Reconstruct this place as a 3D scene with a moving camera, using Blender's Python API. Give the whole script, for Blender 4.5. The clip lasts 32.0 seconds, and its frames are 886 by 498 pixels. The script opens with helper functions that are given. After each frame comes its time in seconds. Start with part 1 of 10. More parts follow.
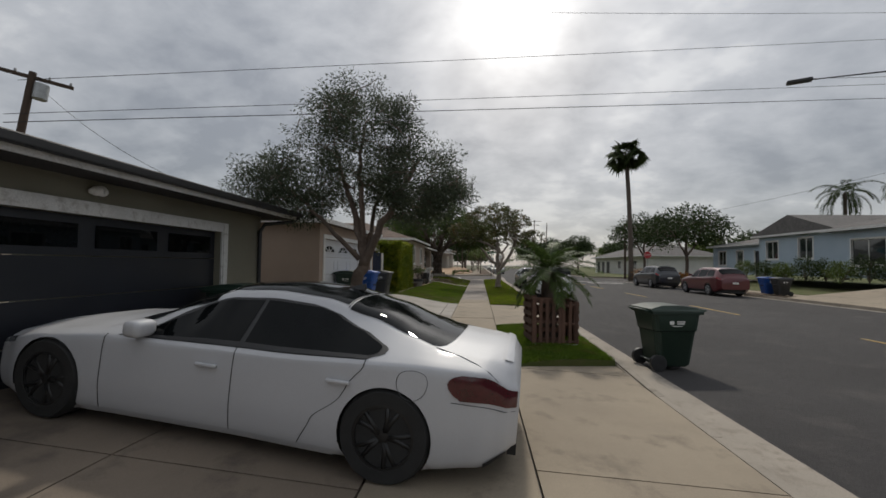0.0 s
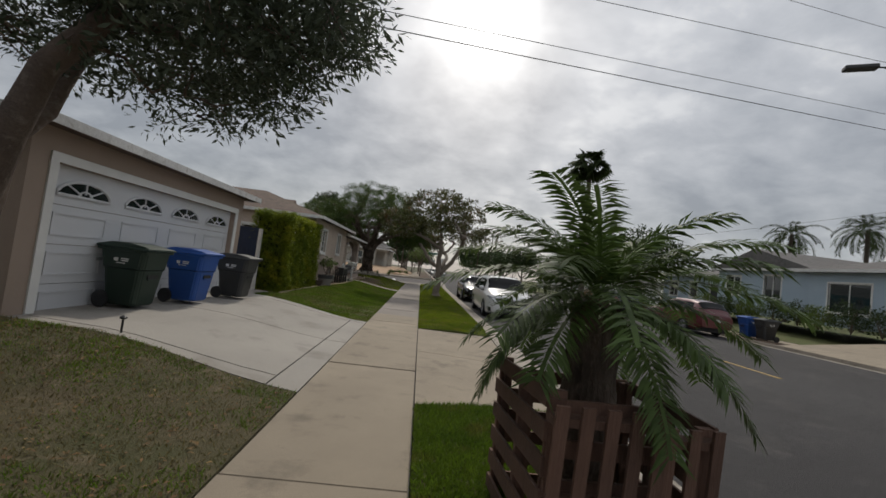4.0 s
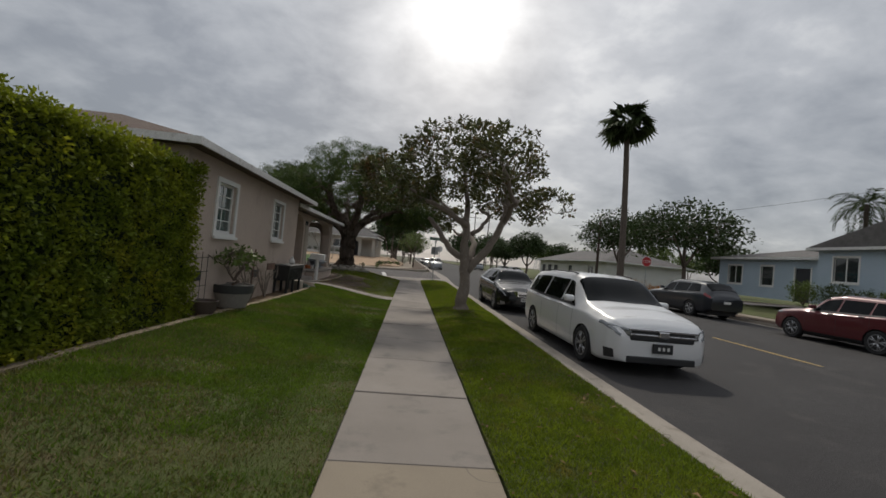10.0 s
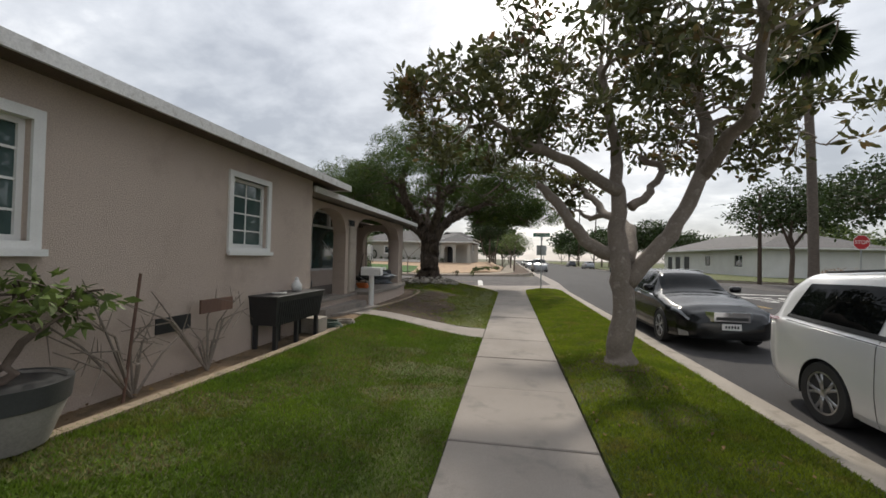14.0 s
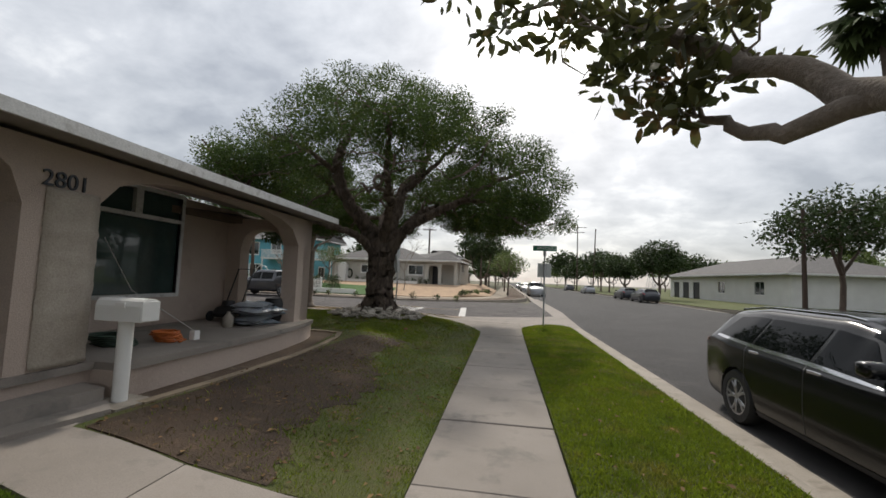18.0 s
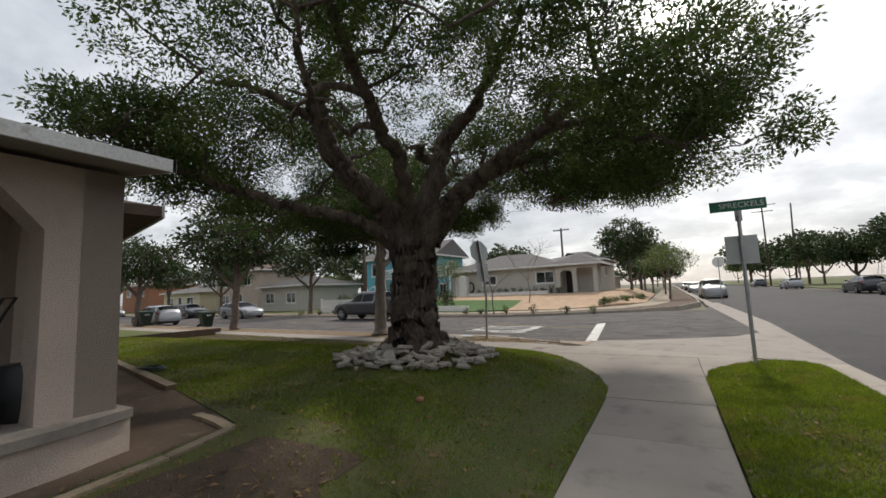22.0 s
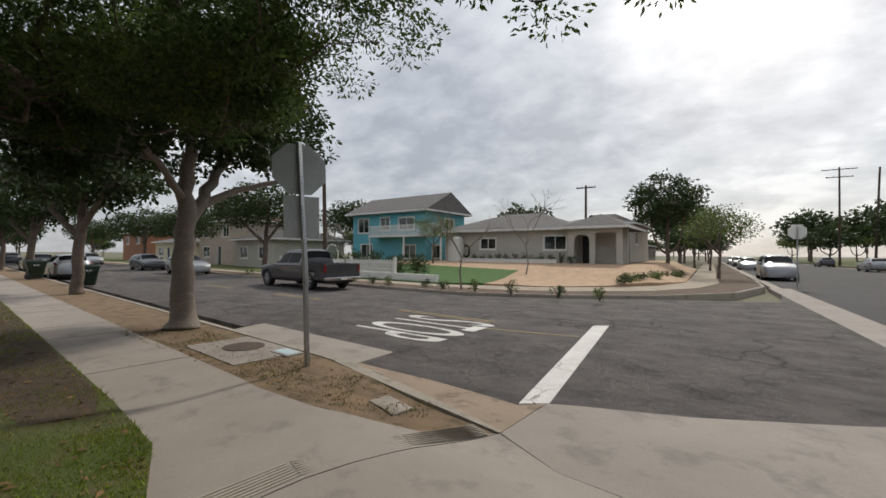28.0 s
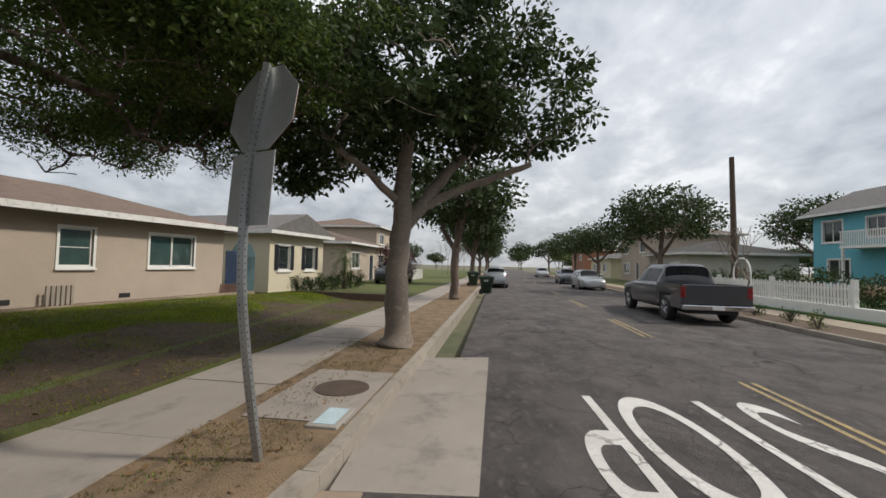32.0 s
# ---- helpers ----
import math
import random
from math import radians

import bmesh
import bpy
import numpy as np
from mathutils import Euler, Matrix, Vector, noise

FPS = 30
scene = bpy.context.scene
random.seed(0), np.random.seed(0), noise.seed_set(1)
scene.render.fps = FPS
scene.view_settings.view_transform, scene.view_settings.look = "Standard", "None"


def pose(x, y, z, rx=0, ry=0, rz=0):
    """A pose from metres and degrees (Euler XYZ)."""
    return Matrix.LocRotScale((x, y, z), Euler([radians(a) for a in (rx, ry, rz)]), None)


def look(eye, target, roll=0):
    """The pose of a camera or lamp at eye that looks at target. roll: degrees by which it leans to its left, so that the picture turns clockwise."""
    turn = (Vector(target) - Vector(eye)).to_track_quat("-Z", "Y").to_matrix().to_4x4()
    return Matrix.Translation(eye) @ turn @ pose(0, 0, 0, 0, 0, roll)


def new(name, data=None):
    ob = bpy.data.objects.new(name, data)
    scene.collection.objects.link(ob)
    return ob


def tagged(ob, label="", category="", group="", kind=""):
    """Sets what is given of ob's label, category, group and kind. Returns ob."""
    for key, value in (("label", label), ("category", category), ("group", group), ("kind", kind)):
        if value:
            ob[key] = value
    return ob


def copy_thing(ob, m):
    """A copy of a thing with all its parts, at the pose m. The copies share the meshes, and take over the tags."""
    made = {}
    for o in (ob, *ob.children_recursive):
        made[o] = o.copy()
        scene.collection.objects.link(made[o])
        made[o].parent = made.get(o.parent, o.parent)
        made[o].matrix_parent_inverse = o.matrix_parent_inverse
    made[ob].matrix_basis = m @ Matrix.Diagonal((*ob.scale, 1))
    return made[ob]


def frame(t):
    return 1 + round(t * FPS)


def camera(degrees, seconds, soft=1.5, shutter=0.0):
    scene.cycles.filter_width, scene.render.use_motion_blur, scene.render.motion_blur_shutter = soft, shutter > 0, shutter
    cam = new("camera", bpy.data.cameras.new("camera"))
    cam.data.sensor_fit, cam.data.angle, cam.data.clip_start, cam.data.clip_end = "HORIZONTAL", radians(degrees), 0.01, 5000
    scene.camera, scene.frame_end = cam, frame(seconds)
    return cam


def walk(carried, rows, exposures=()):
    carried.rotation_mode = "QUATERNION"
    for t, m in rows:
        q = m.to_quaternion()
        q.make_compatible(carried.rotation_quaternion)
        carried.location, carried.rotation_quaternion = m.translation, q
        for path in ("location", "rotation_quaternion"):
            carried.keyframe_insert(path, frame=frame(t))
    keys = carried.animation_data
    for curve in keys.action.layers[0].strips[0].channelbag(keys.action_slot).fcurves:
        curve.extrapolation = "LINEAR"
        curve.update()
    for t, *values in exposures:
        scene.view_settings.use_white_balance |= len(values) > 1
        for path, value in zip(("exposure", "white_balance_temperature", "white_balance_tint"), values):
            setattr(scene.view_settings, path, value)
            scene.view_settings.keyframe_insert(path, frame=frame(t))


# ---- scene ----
EXPOSURES = [(0.0, -0.66), (3.0, -0.6), (6.0, -0.74), (9.0, -0.78), (11.0, -0.5), (13.0, -0.05), (15.0, 0.15), (18.0, -0.02), (19.0, -0.28), (20.0, -0.4), (21.0, -0.22), (22.0, 0.06), (23.0, 0.36), (25.0, 0.58), (25.5, 0.5), (28.0, -0.12), (29.0, -0.55), (30.0, -0.46), (32.0, 0.05)]
cam = camera(95.0, 32.0, soft=1.6)
# seconds, eye, yaw to the left, pitch up, lean
PATH = [
    (0.0, 0.785, -0.713, 1.518, 5.11, 2.12, 0.79),
    (0.5, 0.992, -0.015, 1.530, 3.55, 2.20, 1.32),
    (1.0, 1.207, 0.635, 1.543, -0.32, 2.38, 3.35),
    (1.5, 1.426, 1.288, 1.511, -6.15, 4.07, 5.82),
    (2.0, 1.483, 2.072, 1.502, -2.04, 3.01, 6.61),
    (2.5, 1.714, 2.989, 1.513, 24.62, 1.62, 0.49),
    (3.0, 1.448, 3.805, 1.464, 13.61, 1.80, 3.71),
    (3.5, 1.281, 4.500, 1.435, -3.61, 3.17, 7.19),
    (5.5, 0.682, 7.289, 1.506, 6.67, 1.42, 4.84),
    (6.0, 0.688, 8.061, 1.491, 10.50, 1.73, 3.25),
    (6.5, 0.722, 8.796, 1.470, 13.26, 2.07, 2.07),
    (7.0, 0.684, 9.550, 1.461, 13.56, 1.81, 2.11),
    (7.5, 0.701, 10.281, 1.477, 12.35, 1.58, 1.73),
    (8.0, 0.639, 11.032, 1.476, 11.08, 1.35, 1.69),
    (8.5, 0.638, 11.740, 1.491, 8.61, 1.33, 2.84),
    (9.0, 0.536, 12.466, 1.479, 5.38, 1.38, 4.66),
    (9.5, 0.533, 13.221, 1.470, 1.03, 1.48, 5.13),
    (10.0, 0.450, 13.924, 1.470, -4.54, 1.44, 5.45),
    (10.5, 0.533, 14.517, 1.508, -6.71, 1.35, 6.46),
    (11.0, 0.536, 15.267, 1.478, 2.72, 1.20, 3.63),
    (11.5, 0.514, 15.989, 1.460, 12.14, 1.43, 0.81),
    (12.0, 0.551, 16.648, 1.458, 18.11, 1.36, -0.16),
    (12.5, 0.590, 17.301, 1.484, 19.46, 1.15, -1.00),
    (13.0, 0.534, 17.995, 1.480, 18.28, 1.13, -0.43),
    (13.5, 0.549, 18.619, 1.485, 14.77, 1.12, 0.19),
    (14.0, 0.492, 19.274, 1.509, 9.42, 1.18, 1.25),
    (14.5, 0.463, 19.945, 1.538, 3.64, 1.65, 2.20),
    (15.0, 0.448, 20.652, 1.518, 3.84, 2.12, 2.81),
    (15.5, 0.450, 21.290, 1.509, 5.80, 2.67, 2.11),
    (17.5, 0.681, 24.612, 1.529, 8.18, 3.68, 1.17),
    (18.0, 0.662, 25.351, 1.536, 8.81, 4.18, 2.24),
    (18.5, 0.741, 26.115, 1.533, 11.19, 4.74, 1.71),
    (19.0, 0.739, 26.848, 1.535, 16.37, 5.61, 0.81),
    (19.5, 0.796, 27.560, 1.547, 23.37, 5.98, -0.08),
    (20.0, 0.742, 28.284, 1.546, 27.77, 6.00, -0.76),
    (20.5, 0.820, 29.003, 1.533, 30.73, 6.17, -1.75),
    (21.0, 0.800, 29.792, 1.522, 29.54, 6.25, -2.37),
    (21.5, 0.830, 30.568, 1.460, 28.02, 6.05, -2.39),
    (22.0, 0.833, 31.307, 1.465, 28.56, 5.98, -2.42),
    (22.5, 0.866, 32.071, 1.457, 29.33, 5.91, -1.98),
    (23.0, 0.799, 32.809, 1.446, 30.54, 6.09, -1.92),
    (23.5, 0.883, 33.502, 1.428, 35.64, 6.75, -1.77),
    (24.0, 0.870, 34.168, 1.469, 44.88, 7.20, -2.04),
    (24.5, 0.852, 34.849, 1.430, 51.85, 7.69, -3.37),
    (25.0, 0.846, 35.479, 1.415, 50.07, 7.44, -3.14),
    (25.5, 0.646, 36.234, 1.477, 35.97, 6.66, -2.45),
    (27.5, 0.436, 38.801, 1.514, 37.18, 3.33, 0.01),
    (28.0, 0.388, 39.432, 1.526, 33.10, 0.64, 0.38),
    (28.5, 0.270, 40.112, 1.508, 25.35, -1.27, 1.67),
    (29.0, 0.225, 40.759, 1.495, 33.92, -1.12, 2.70),
    (29.5, 0.202, 41.410, 1.476, 42.96, -0.18, 3.17),
    (30.0, 0.147, 42.081, 1.449, 52.17, 0.41, 3.42),
    (30.5, -0.075, 42.717, 1.411, 62.71, 0.85, 3.09),
    (31.0, -0.354, 43.337, 1.428, 72.82, 0.47, 2.81),
    (31.5, -0.759, 43.901, 1.451, 81.28, 1.14, 1.25),
    (32.0, -1.140, 44.478, 1.467, 91.71, 2.17, 1.37),
]
walk(cam, [(t, pose(x, y, z, 0, 0, yaw) @ pose(0, 0, 0, 90 + pitch, 0, 0) @ pose(0, 0, 0, 0, 0, lean)) for t, x, y, z, yaw, pitch, lean in PATH], EXPOSURES)
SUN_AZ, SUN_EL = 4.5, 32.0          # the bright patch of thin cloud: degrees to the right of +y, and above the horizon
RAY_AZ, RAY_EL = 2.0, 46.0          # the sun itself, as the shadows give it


def build_world():
    w = bpy.data.worlds.new("sky")
    scene.world = w
    w.use_nodes = True
    nt = w.node_tree
    nt.nodes.clear()
    N, L = nt.nodes.new, nt.links.new
    out, bg = N("ShaderNodeOutputWorld"), N("ShaderNodeBackground")
    sky = N("ShaderNodeTexSky")
    sky.sky_type, sky.sun_disc = "NISHITA", False
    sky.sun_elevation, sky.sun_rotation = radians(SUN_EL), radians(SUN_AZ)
    tc, sep = N("ShaderNodeTexCoord"), N("ShaderNodeSeparateXYZ")
    L(tc.outputs["Generated"], sep.inputs[0])

    def m(op, a, b=None, clamp=False):
        n = N("ShaderNodeMath")
        n.operation, n.use_clamp = op, clamp
        for i, v in enumerate((a, b)):
            if v is None:
                continue
            if isinstance(v, (int, float)):
                n.inputs[i].default_value = v
            else:
                L(v, n.inputs[i])
        return n.outputs[0]
    # a flat cloud deck seen in perspective
    up = m("ADD", m("MAXIMUM", sep.outputs[2], 0.0), 0.36)
    comb = N("ShaderNodeCombineXYZ")
    L(m("DIVIDE", sep.outputs[0], up), comb.inputs[0])
    L(m("DIVIDE", sep.outputs[1], up), comb.inputs[1])

    def cloud(scale, detail, rough, dist, shift):
        mp = N("ShaderNodeMapping")
        mp.inputs["Location"].default_value = (shift, shift * 0.7, 0)
        mp.inputs["Scale"].default_value = (0.95, 1.05, 1)
        L(comb.outputs[0], mp.inputs[0])
        n = N("ShaderNodeTexNoise")
        n.inputs["Scale"].default_value, n.inputs["Detail"].default_value = scale, detail
        n.inputs["Roughness"].default_value, n.inputs["Distortion"].default_value = rough, dist
        L(mp.outputs[0], n.inputs["Vector"])
        return n.outputs["Fac"]
    big = cloud(1.0, 5, 0.5, 0.25, 3.1)
    fine = cloud(5.6, 8, 0.56, 0.15, 8.4)
    mixv = m("ADD", m("MULTIPLY", big, 0.55), m("MULTIPLY", fine, 0.45))
    ramp = N("ShaderNodeValToRGB")
    e = ramp.color_ramp.elements
    e[0].position, e[0].color = 0.37, (0.47, 0.495, 0.54, 1)
    e[1].position, e[1].color = 0.62, (1.04, 1.05, 1.06, 1)
    k = e.new(0.45)
    k.color = (0.615, 0.64, 0.68, 1)
    k = e.new(0.55)
    k.color = (0.79, 0.81, 0.845, 1)
    L(mixv, ramp.inputs[0])
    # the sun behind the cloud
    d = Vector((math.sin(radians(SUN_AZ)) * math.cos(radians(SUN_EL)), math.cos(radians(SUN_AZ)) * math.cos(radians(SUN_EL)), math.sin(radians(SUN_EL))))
    dot = N("ShaderNodeVectorMath")
    dot.operation = "DOT_PRODUCT"
    dot.inputs[1].default_value = d
    L(tc.outputs["Generated"], dot.inputs[0])
    c = m("MAXIMUM", dot.outputs["Value"], 0.0)
    core = m("MULTIPLY", m("POWER", c, 420.0), 1.9)
    halo = m("ADD", m("MULTIPLY", m("POWER", c, 90.0), 0.55), m("MULTIPLY", m("POWER", c, 22.0), 0.22))
    wide = m("MULTIPLY", m("POWER", c, 4.0), 0.08)
    thin = m("ADD", m("MULTIPLY", mixv, 2.4), -0.25)
    glow = m("MULTIPLY", m("ADD", m("ADD", core, halo), wide), thin)
    gl = N("ShaderNodeCombineXYZ")
    L(m("MULTIPLY", glow, 1.0), gl.inputs[0])
    L(m("MULTIPLY", glow, 0.985), gl.inputs[1])
    L(m("MULTIPLY", glow, 0.95), gl.inputs[2])
    addc = N("ShaderNodeVectorMath")
    addc.operation = "ADD"
    L(ramp.outputs[0], addc.inputs[0])
    L(gl.outputs[0], addc.inputs[1])
    # a little of the clear sky shows through the thin places
    sk = N("ShaderNodeVectorMath")
    sk.operation = "SCALE"
    sk.inputs["Scale"].default_value = 0.022
    L(sky.outputs[0], sk.inputs[0])
    addf = N("ShaderNodeVectorMath")
    addf.operation = "ADD"
    L(addc.outputs[0], addf.inputs[0])
    L(sk.outputs[0], addf.inputs[1])
    # an overcast sky is brighter overhead than at the horizon
    zen = N("ShaderNodeVectorMath")
    zen.operation = "SCALE"
    L(addf.outputs[0], zen.inputs[0])
    L(m("ADD", m("MULTIPLY", m("MAXIMUM", sep.outputs[2], 0.0), 0.75), 0.98), zen.inputs["Scale"])
    L(zen.outputs[0], bg.inputs[0])
    bg.inputs[1].default_value = SKY_STRENGTH
    L(bg.outputs[0], out.inputs[0])
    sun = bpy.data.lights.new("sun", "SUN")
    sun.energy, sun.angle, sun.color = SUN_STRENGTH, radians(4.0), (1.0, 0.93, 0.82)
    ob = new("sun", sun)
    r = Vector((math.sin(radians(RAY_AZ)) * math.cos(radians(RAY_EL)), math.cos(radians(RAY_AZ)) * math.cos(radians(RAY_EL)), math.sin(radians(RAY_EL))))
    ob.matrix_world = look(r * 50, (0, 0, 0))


SKY_STRENGTH, SUN_STRENGTH = 0.68, 2.9
build_world()

# ---- materials ----
MATS = {}


def mat(name, c1, c2=None, scale=2.0, rough=0.85, bump=0.15, bscale=40.0, metal=0.0, c3=None, spots=6.0, rnd=0.0, spec=0.5, coat=0.0, island=False, stretch=(1, 1, 1)):
    """Two-scale noise colour, grain and bump. c3: stains. rnd: variation between objects (or islands)."""
    if name in MATS:
        return MATS[name]
    m = bpy.data.materials.new(name)
    MATS[name] = m
    m.use_nodes = True
    nt = m.node_tree
    N, L = nt.nodes.new, nt.links.new
    b = nt.nodes["Principled BSDF"]
    b.inputs["Roughness"].default_value, b.inputs["Metallic"].default_value = rough, metal
    b.inputs["Specular IOR Level"].default_value = spec
    b.inputs["Coat Weight"].default_value = coat
    b.inputs["Coat Roughness"].default_value = 0.06
    c2 = c2 or tuple(v * 0.82 for v in c1)
    tc, mp = N("ShaderNodeTexCoord"), N("ShaderNodeMapping")
    mp.inputs["Scale"].default_value = stretch
    L(tc.outputs["Object"], mp.inputs[0])

    def noise_fac(s, det=5, ro=0.6):
        n = N("ShaderNodeTexNoise")
        n.inputs["Scale"].default_value, n.inputs["Detail"].default_value, n.inputs["Roughness"].default_value = s, det, ro
        L(mp.outputs[0], n.inputs["Vector"])
        return n.outputs["Fac"]

    def ramp(fac, lo, hi):
        r = N("ShaderNodeMapRange")
        r.inputs[1].default_value, r.inputs[2].default_value = lo, hi
        L(fac, r.inputs[0])
        return r.outputs[0]

    def mix(fac, a, bb):
        x = N("ShaderNodeMix")
        x.data_type = "RGBA"
        if isinstance(fac, float):
            x.inputs[0].default_value = fac
        else:
            L(fac, x.inputs[0])
        for i, v in ((6, a), (7, bb)):
            if isinstance(v, tuple):
                x.inputs[i].default_value = (*v, 1)
            else:
                L(v, x.inputs[i])
        return x.outputs[2]
    col = mix(ramp(noise_fac(scale), 0.35, 0.65), c1, c2)
    fine = noise_fac(bscale, 3, 0.7)
    dark = mix(ramp(fine, 0.3, 0.7), (0.84, 0.84, 0.84), (1.14, 1.14, 1.14))
    mu = N("ShaderNodeMix")
    mu.data_type, mu.blend_type = "RGBA", "MULTIPLY"
    mu.inputs[0].default_value = 1.0
    L(col, mu.inputs[6])
    L(dark, mu.inputs[7])
    col = mu.outputs[2]
    if c3:
        col = mix(ramp(noise_fac(scale * spots, 6, 0.65), 0.54, 0.68), col, c3)
    if rnd:
        src = N("ShaderNodeNewGeometry").outputs["Random Per Island"] if island else N("ShaderNodeObjectInfo").outputs["Random"]
        hs = N("ShaderNodeHueSaturation")
        r = N("ShaderNodeMapRange")
        r.inputs[3].default_value, r.inputs[4].default_value = 1 - rnd, 1 + rnd
        L(src, r.inputs[0])
        L(r.outputs[0], hs.inputs["Value"])
        L(col, hs.inputs["Color"])
        col = hs.outputs[0]
    L(col, b.inputs["Base Color"])
    if bump:
        bp = N("ShaderNodeBump")
        bp.inputs["Strength"].default_value, bp.inputs["Distance"].default_value = bump, 0.02
        L(fine, bp.inputs["Height"])
        L(bp.outputs[0], b.inputs["Normal"])
    return m


def glass_mat(name, tint, rough=0.03):
    """Dark window glass: a glossy coat over a dim interior."""
    if name in MATS:
        return MATS[name]
    m = mat(name, tint, tuple(v * 0.7 for v in tint), 1.2, rough, 0, 5)
    b = m.node_tree.nodes["Principled BSDF"]
    b.inputs["IOR"].default_value = 1.52
    b.inputs["Specular IOR Level"].default_value = 0.6
    b.inputs["Coat Weight"].default_value = 0.4
    return m


def clear_glass(name):
    m = bpy.data.materials.new(name)
    m.use_nodes = True
    b = m.node_tree.nodes["Principled BSDF"]
    b.inputs["Transmission Weight"].default_value, b.inputs["Roughness"].default_value, b.inputs["IOR"].default_value = 1.0, 0.01, 1.45
    b.inputs["Base Color"].default_value = (0.8, 0.88, 0.85, 1)
    return m


def leaf_mat(name, c1, c2, c3=None, rough=0.5, trans=0.25):
    m = mat(name, c1, c2, 1.3, rough, 0.0, 9, rnd=0.35, island=True, c3=c3, spots=1.5, spec=0.22)
    b = m.node_tree.nodes["Principled BSDF"]
    b.inputs["Subsurface Weight"].default_value = 0.0
    nt = m.node_tree
    tr, ad = nt.nodes.new("ShaderNodeBsdfTranslucent"), nt.nodes.new("ShaderNodeMixShader")
    src = b.inputs["Base Color"].links[0].from_socket
    nt.links.new(src, tr.inputs[0])
    ad.inputs[0].default_value = trans
    nt.links.new(b.outputs[0], ad.inputs[1])
    nt.links.new(tr.outputs[0], ad.inputs[2])
    nt.links.new(ad.outputs[0], nt.nodes["Material Output"].inputs[0])
    return m


def cracked(m, scale, width, colour, amount=1.0):
    """Crazes a material with thin wandering cracks, denser in some places."""
    nt = m.node_tree
    N, L = nt.nodes.new, nt.links.new
    b = nt.nodes["Principled BSDF"]
    src = b.inputs["Base Color"].links[0].from_socket
    tc, wob, add = N("ShaderNodeTexCoord"), N("ShaderNodeTexNoise"), N("ShaderNodeMixRGB")
    wob.inputs["Scale"].default_value, wob.inputs["Detail"].default_value = scale * 3.0, 4
    L(tc.outputs["Object"], wob.inputs["Vector"])
    add.blend_type = "ADD"
    add.inputs[0].default_value = 0.5 / scale
    L(tc.outputs["Object"], add.inputs[1])
    L(wob.outputs["Color"], add.inputs[2])
    v, where = N("ShaderNodeTexVoronoi"), N("ShaderNodeTexNoise")
    v.feature = "DISTANCE_TO_EDGE"
    v.inputs["Scale"].default_value = scale
    L(add.outputs[0], v.inputs["Vector"])
    where.inputs["Scale"].default_value, where.inputs["Detail"].default_value = scale * 0.45, 3
    L(tc.outputs["Object"], where.inputs["Vector"])
    line, area, mul, mx = N("ShaderNodeMapRange"), N("ShaderNodeMapRange"), N("ShaderNodeMath"), N("ShaderNodeMixRGB")
    line.inputs[1].default_value, line.inputs[2].default_value = width * scale, 0.0
    L(v.outputs["Distance"], line.inputs[0])
    area.inputs[1].default_value, area.inputs[2].default_value = 0.42, 0.58
    area.inputs[4].default_value = amount
    L(where.outputs["Fac"], area.inputs[0])
    mul.operation = "MULTIPLY"
    L(line.outputs[0], mul.inputs[0])
    L(area.outputs[0], mul.inputs[1])
    mx.inputs[2].default_value = (*colour, 1)
    L(mul.outputs[0], mx.inputs[0])
    L(src, mx.inputs[1])
    L(mx.outputs[0], b.inputs["Base Color"])


M_CONC = mat("old_concrete", (0.296, 0.247, 0.184), (0.247, 0.205, 0.154), 0.8, 0.9, 0.25, 130, c3=(0.179, 0.148, 0.112), spots=2.2, rnd=0.06)
# stained concrete, its base colour darkened to stand for the parked car's shade
M_CONC_STAINED_SHADE = mat("stained_concrete_car_shade", (0.20, 0.16, 0.122), (0.155, 0.125, 0.096), 0.7, 0.9, 0.25, 130, c3=(0.105, 0.085, 0.068), spots=2.4, rnd=0.06)
M_CONC_GREY = mat("grey_concrete", (0.281, 0.247, 0.217), (0.239, 0.209, 0.182), 0.9, 0.9, 0.25, 130, c3=(0.182, 0.163, 0.144), spots=2.5, rnd=0.08)
M_CONC_NEW = mat("pale_concrete", (0.323, 0.298, 0.264), (0.275, 0.253, 0.225), 0.7, 0.88, 0.2, 120, c3=(0.224, 0.202, 0.176), spots=2.0, rnd=0.03)
M_CURB = mat("curb_concrete", (0.328, 0.289, 0.242), (0.273, 0.242, 0.203), 1.2, 0.92, 0.3, 90, c3=(0.195, 0.168, 0.136), spots=3.0, rnd=0.06)
M_EDGING = mat("weathered_edging", (0.30, 0.235, 0.16), (0.23, 0.18, 0.125), 2.2, 0.93, 0.4, 80, c3=(0.16, 0.125, 0.09), spots=3, rnd=0.12)
M_ASPHALT = mat("asphalt", (0.046, 0.043, 0.043), (0.034, 0.031, 0.031), 0.25, 0.92, 0.6, 150, c3=(0.060, 0.055, 0.052), spots=5)
M_ASPHALT_OLD = mat("worn_asphalt", (0.113, 0.098, 0.093), (0.051, 0.045, 0.044), 1.5, 0.93, 1.0, 100, c3=(0.121, 0.106, 0.098), spots=6, stretch=(0.75, 1.15, 1))
cracked(M_ASPHALT_OLD, 0.42, 0.045, (0.02, 0.017, 0.016))
cracked(M_ASPHALT_OLD, 1.3, 0.018, (0.024, 0.02, 0.019), 0.8)
cracked(M_ASPHALT, 0.18, 0.014, (0.02, 0.018, 0.018), 0.5)
cracked(M_CONC, 0.23, 0.006, (0.09, 0.075, 0.06), 0.6)
M_TAR = mat("crack_tar", (0.045, 0.042, 0.04), (0.06, 0.055, 0.05), 6, 0.8, 0.2, 90)
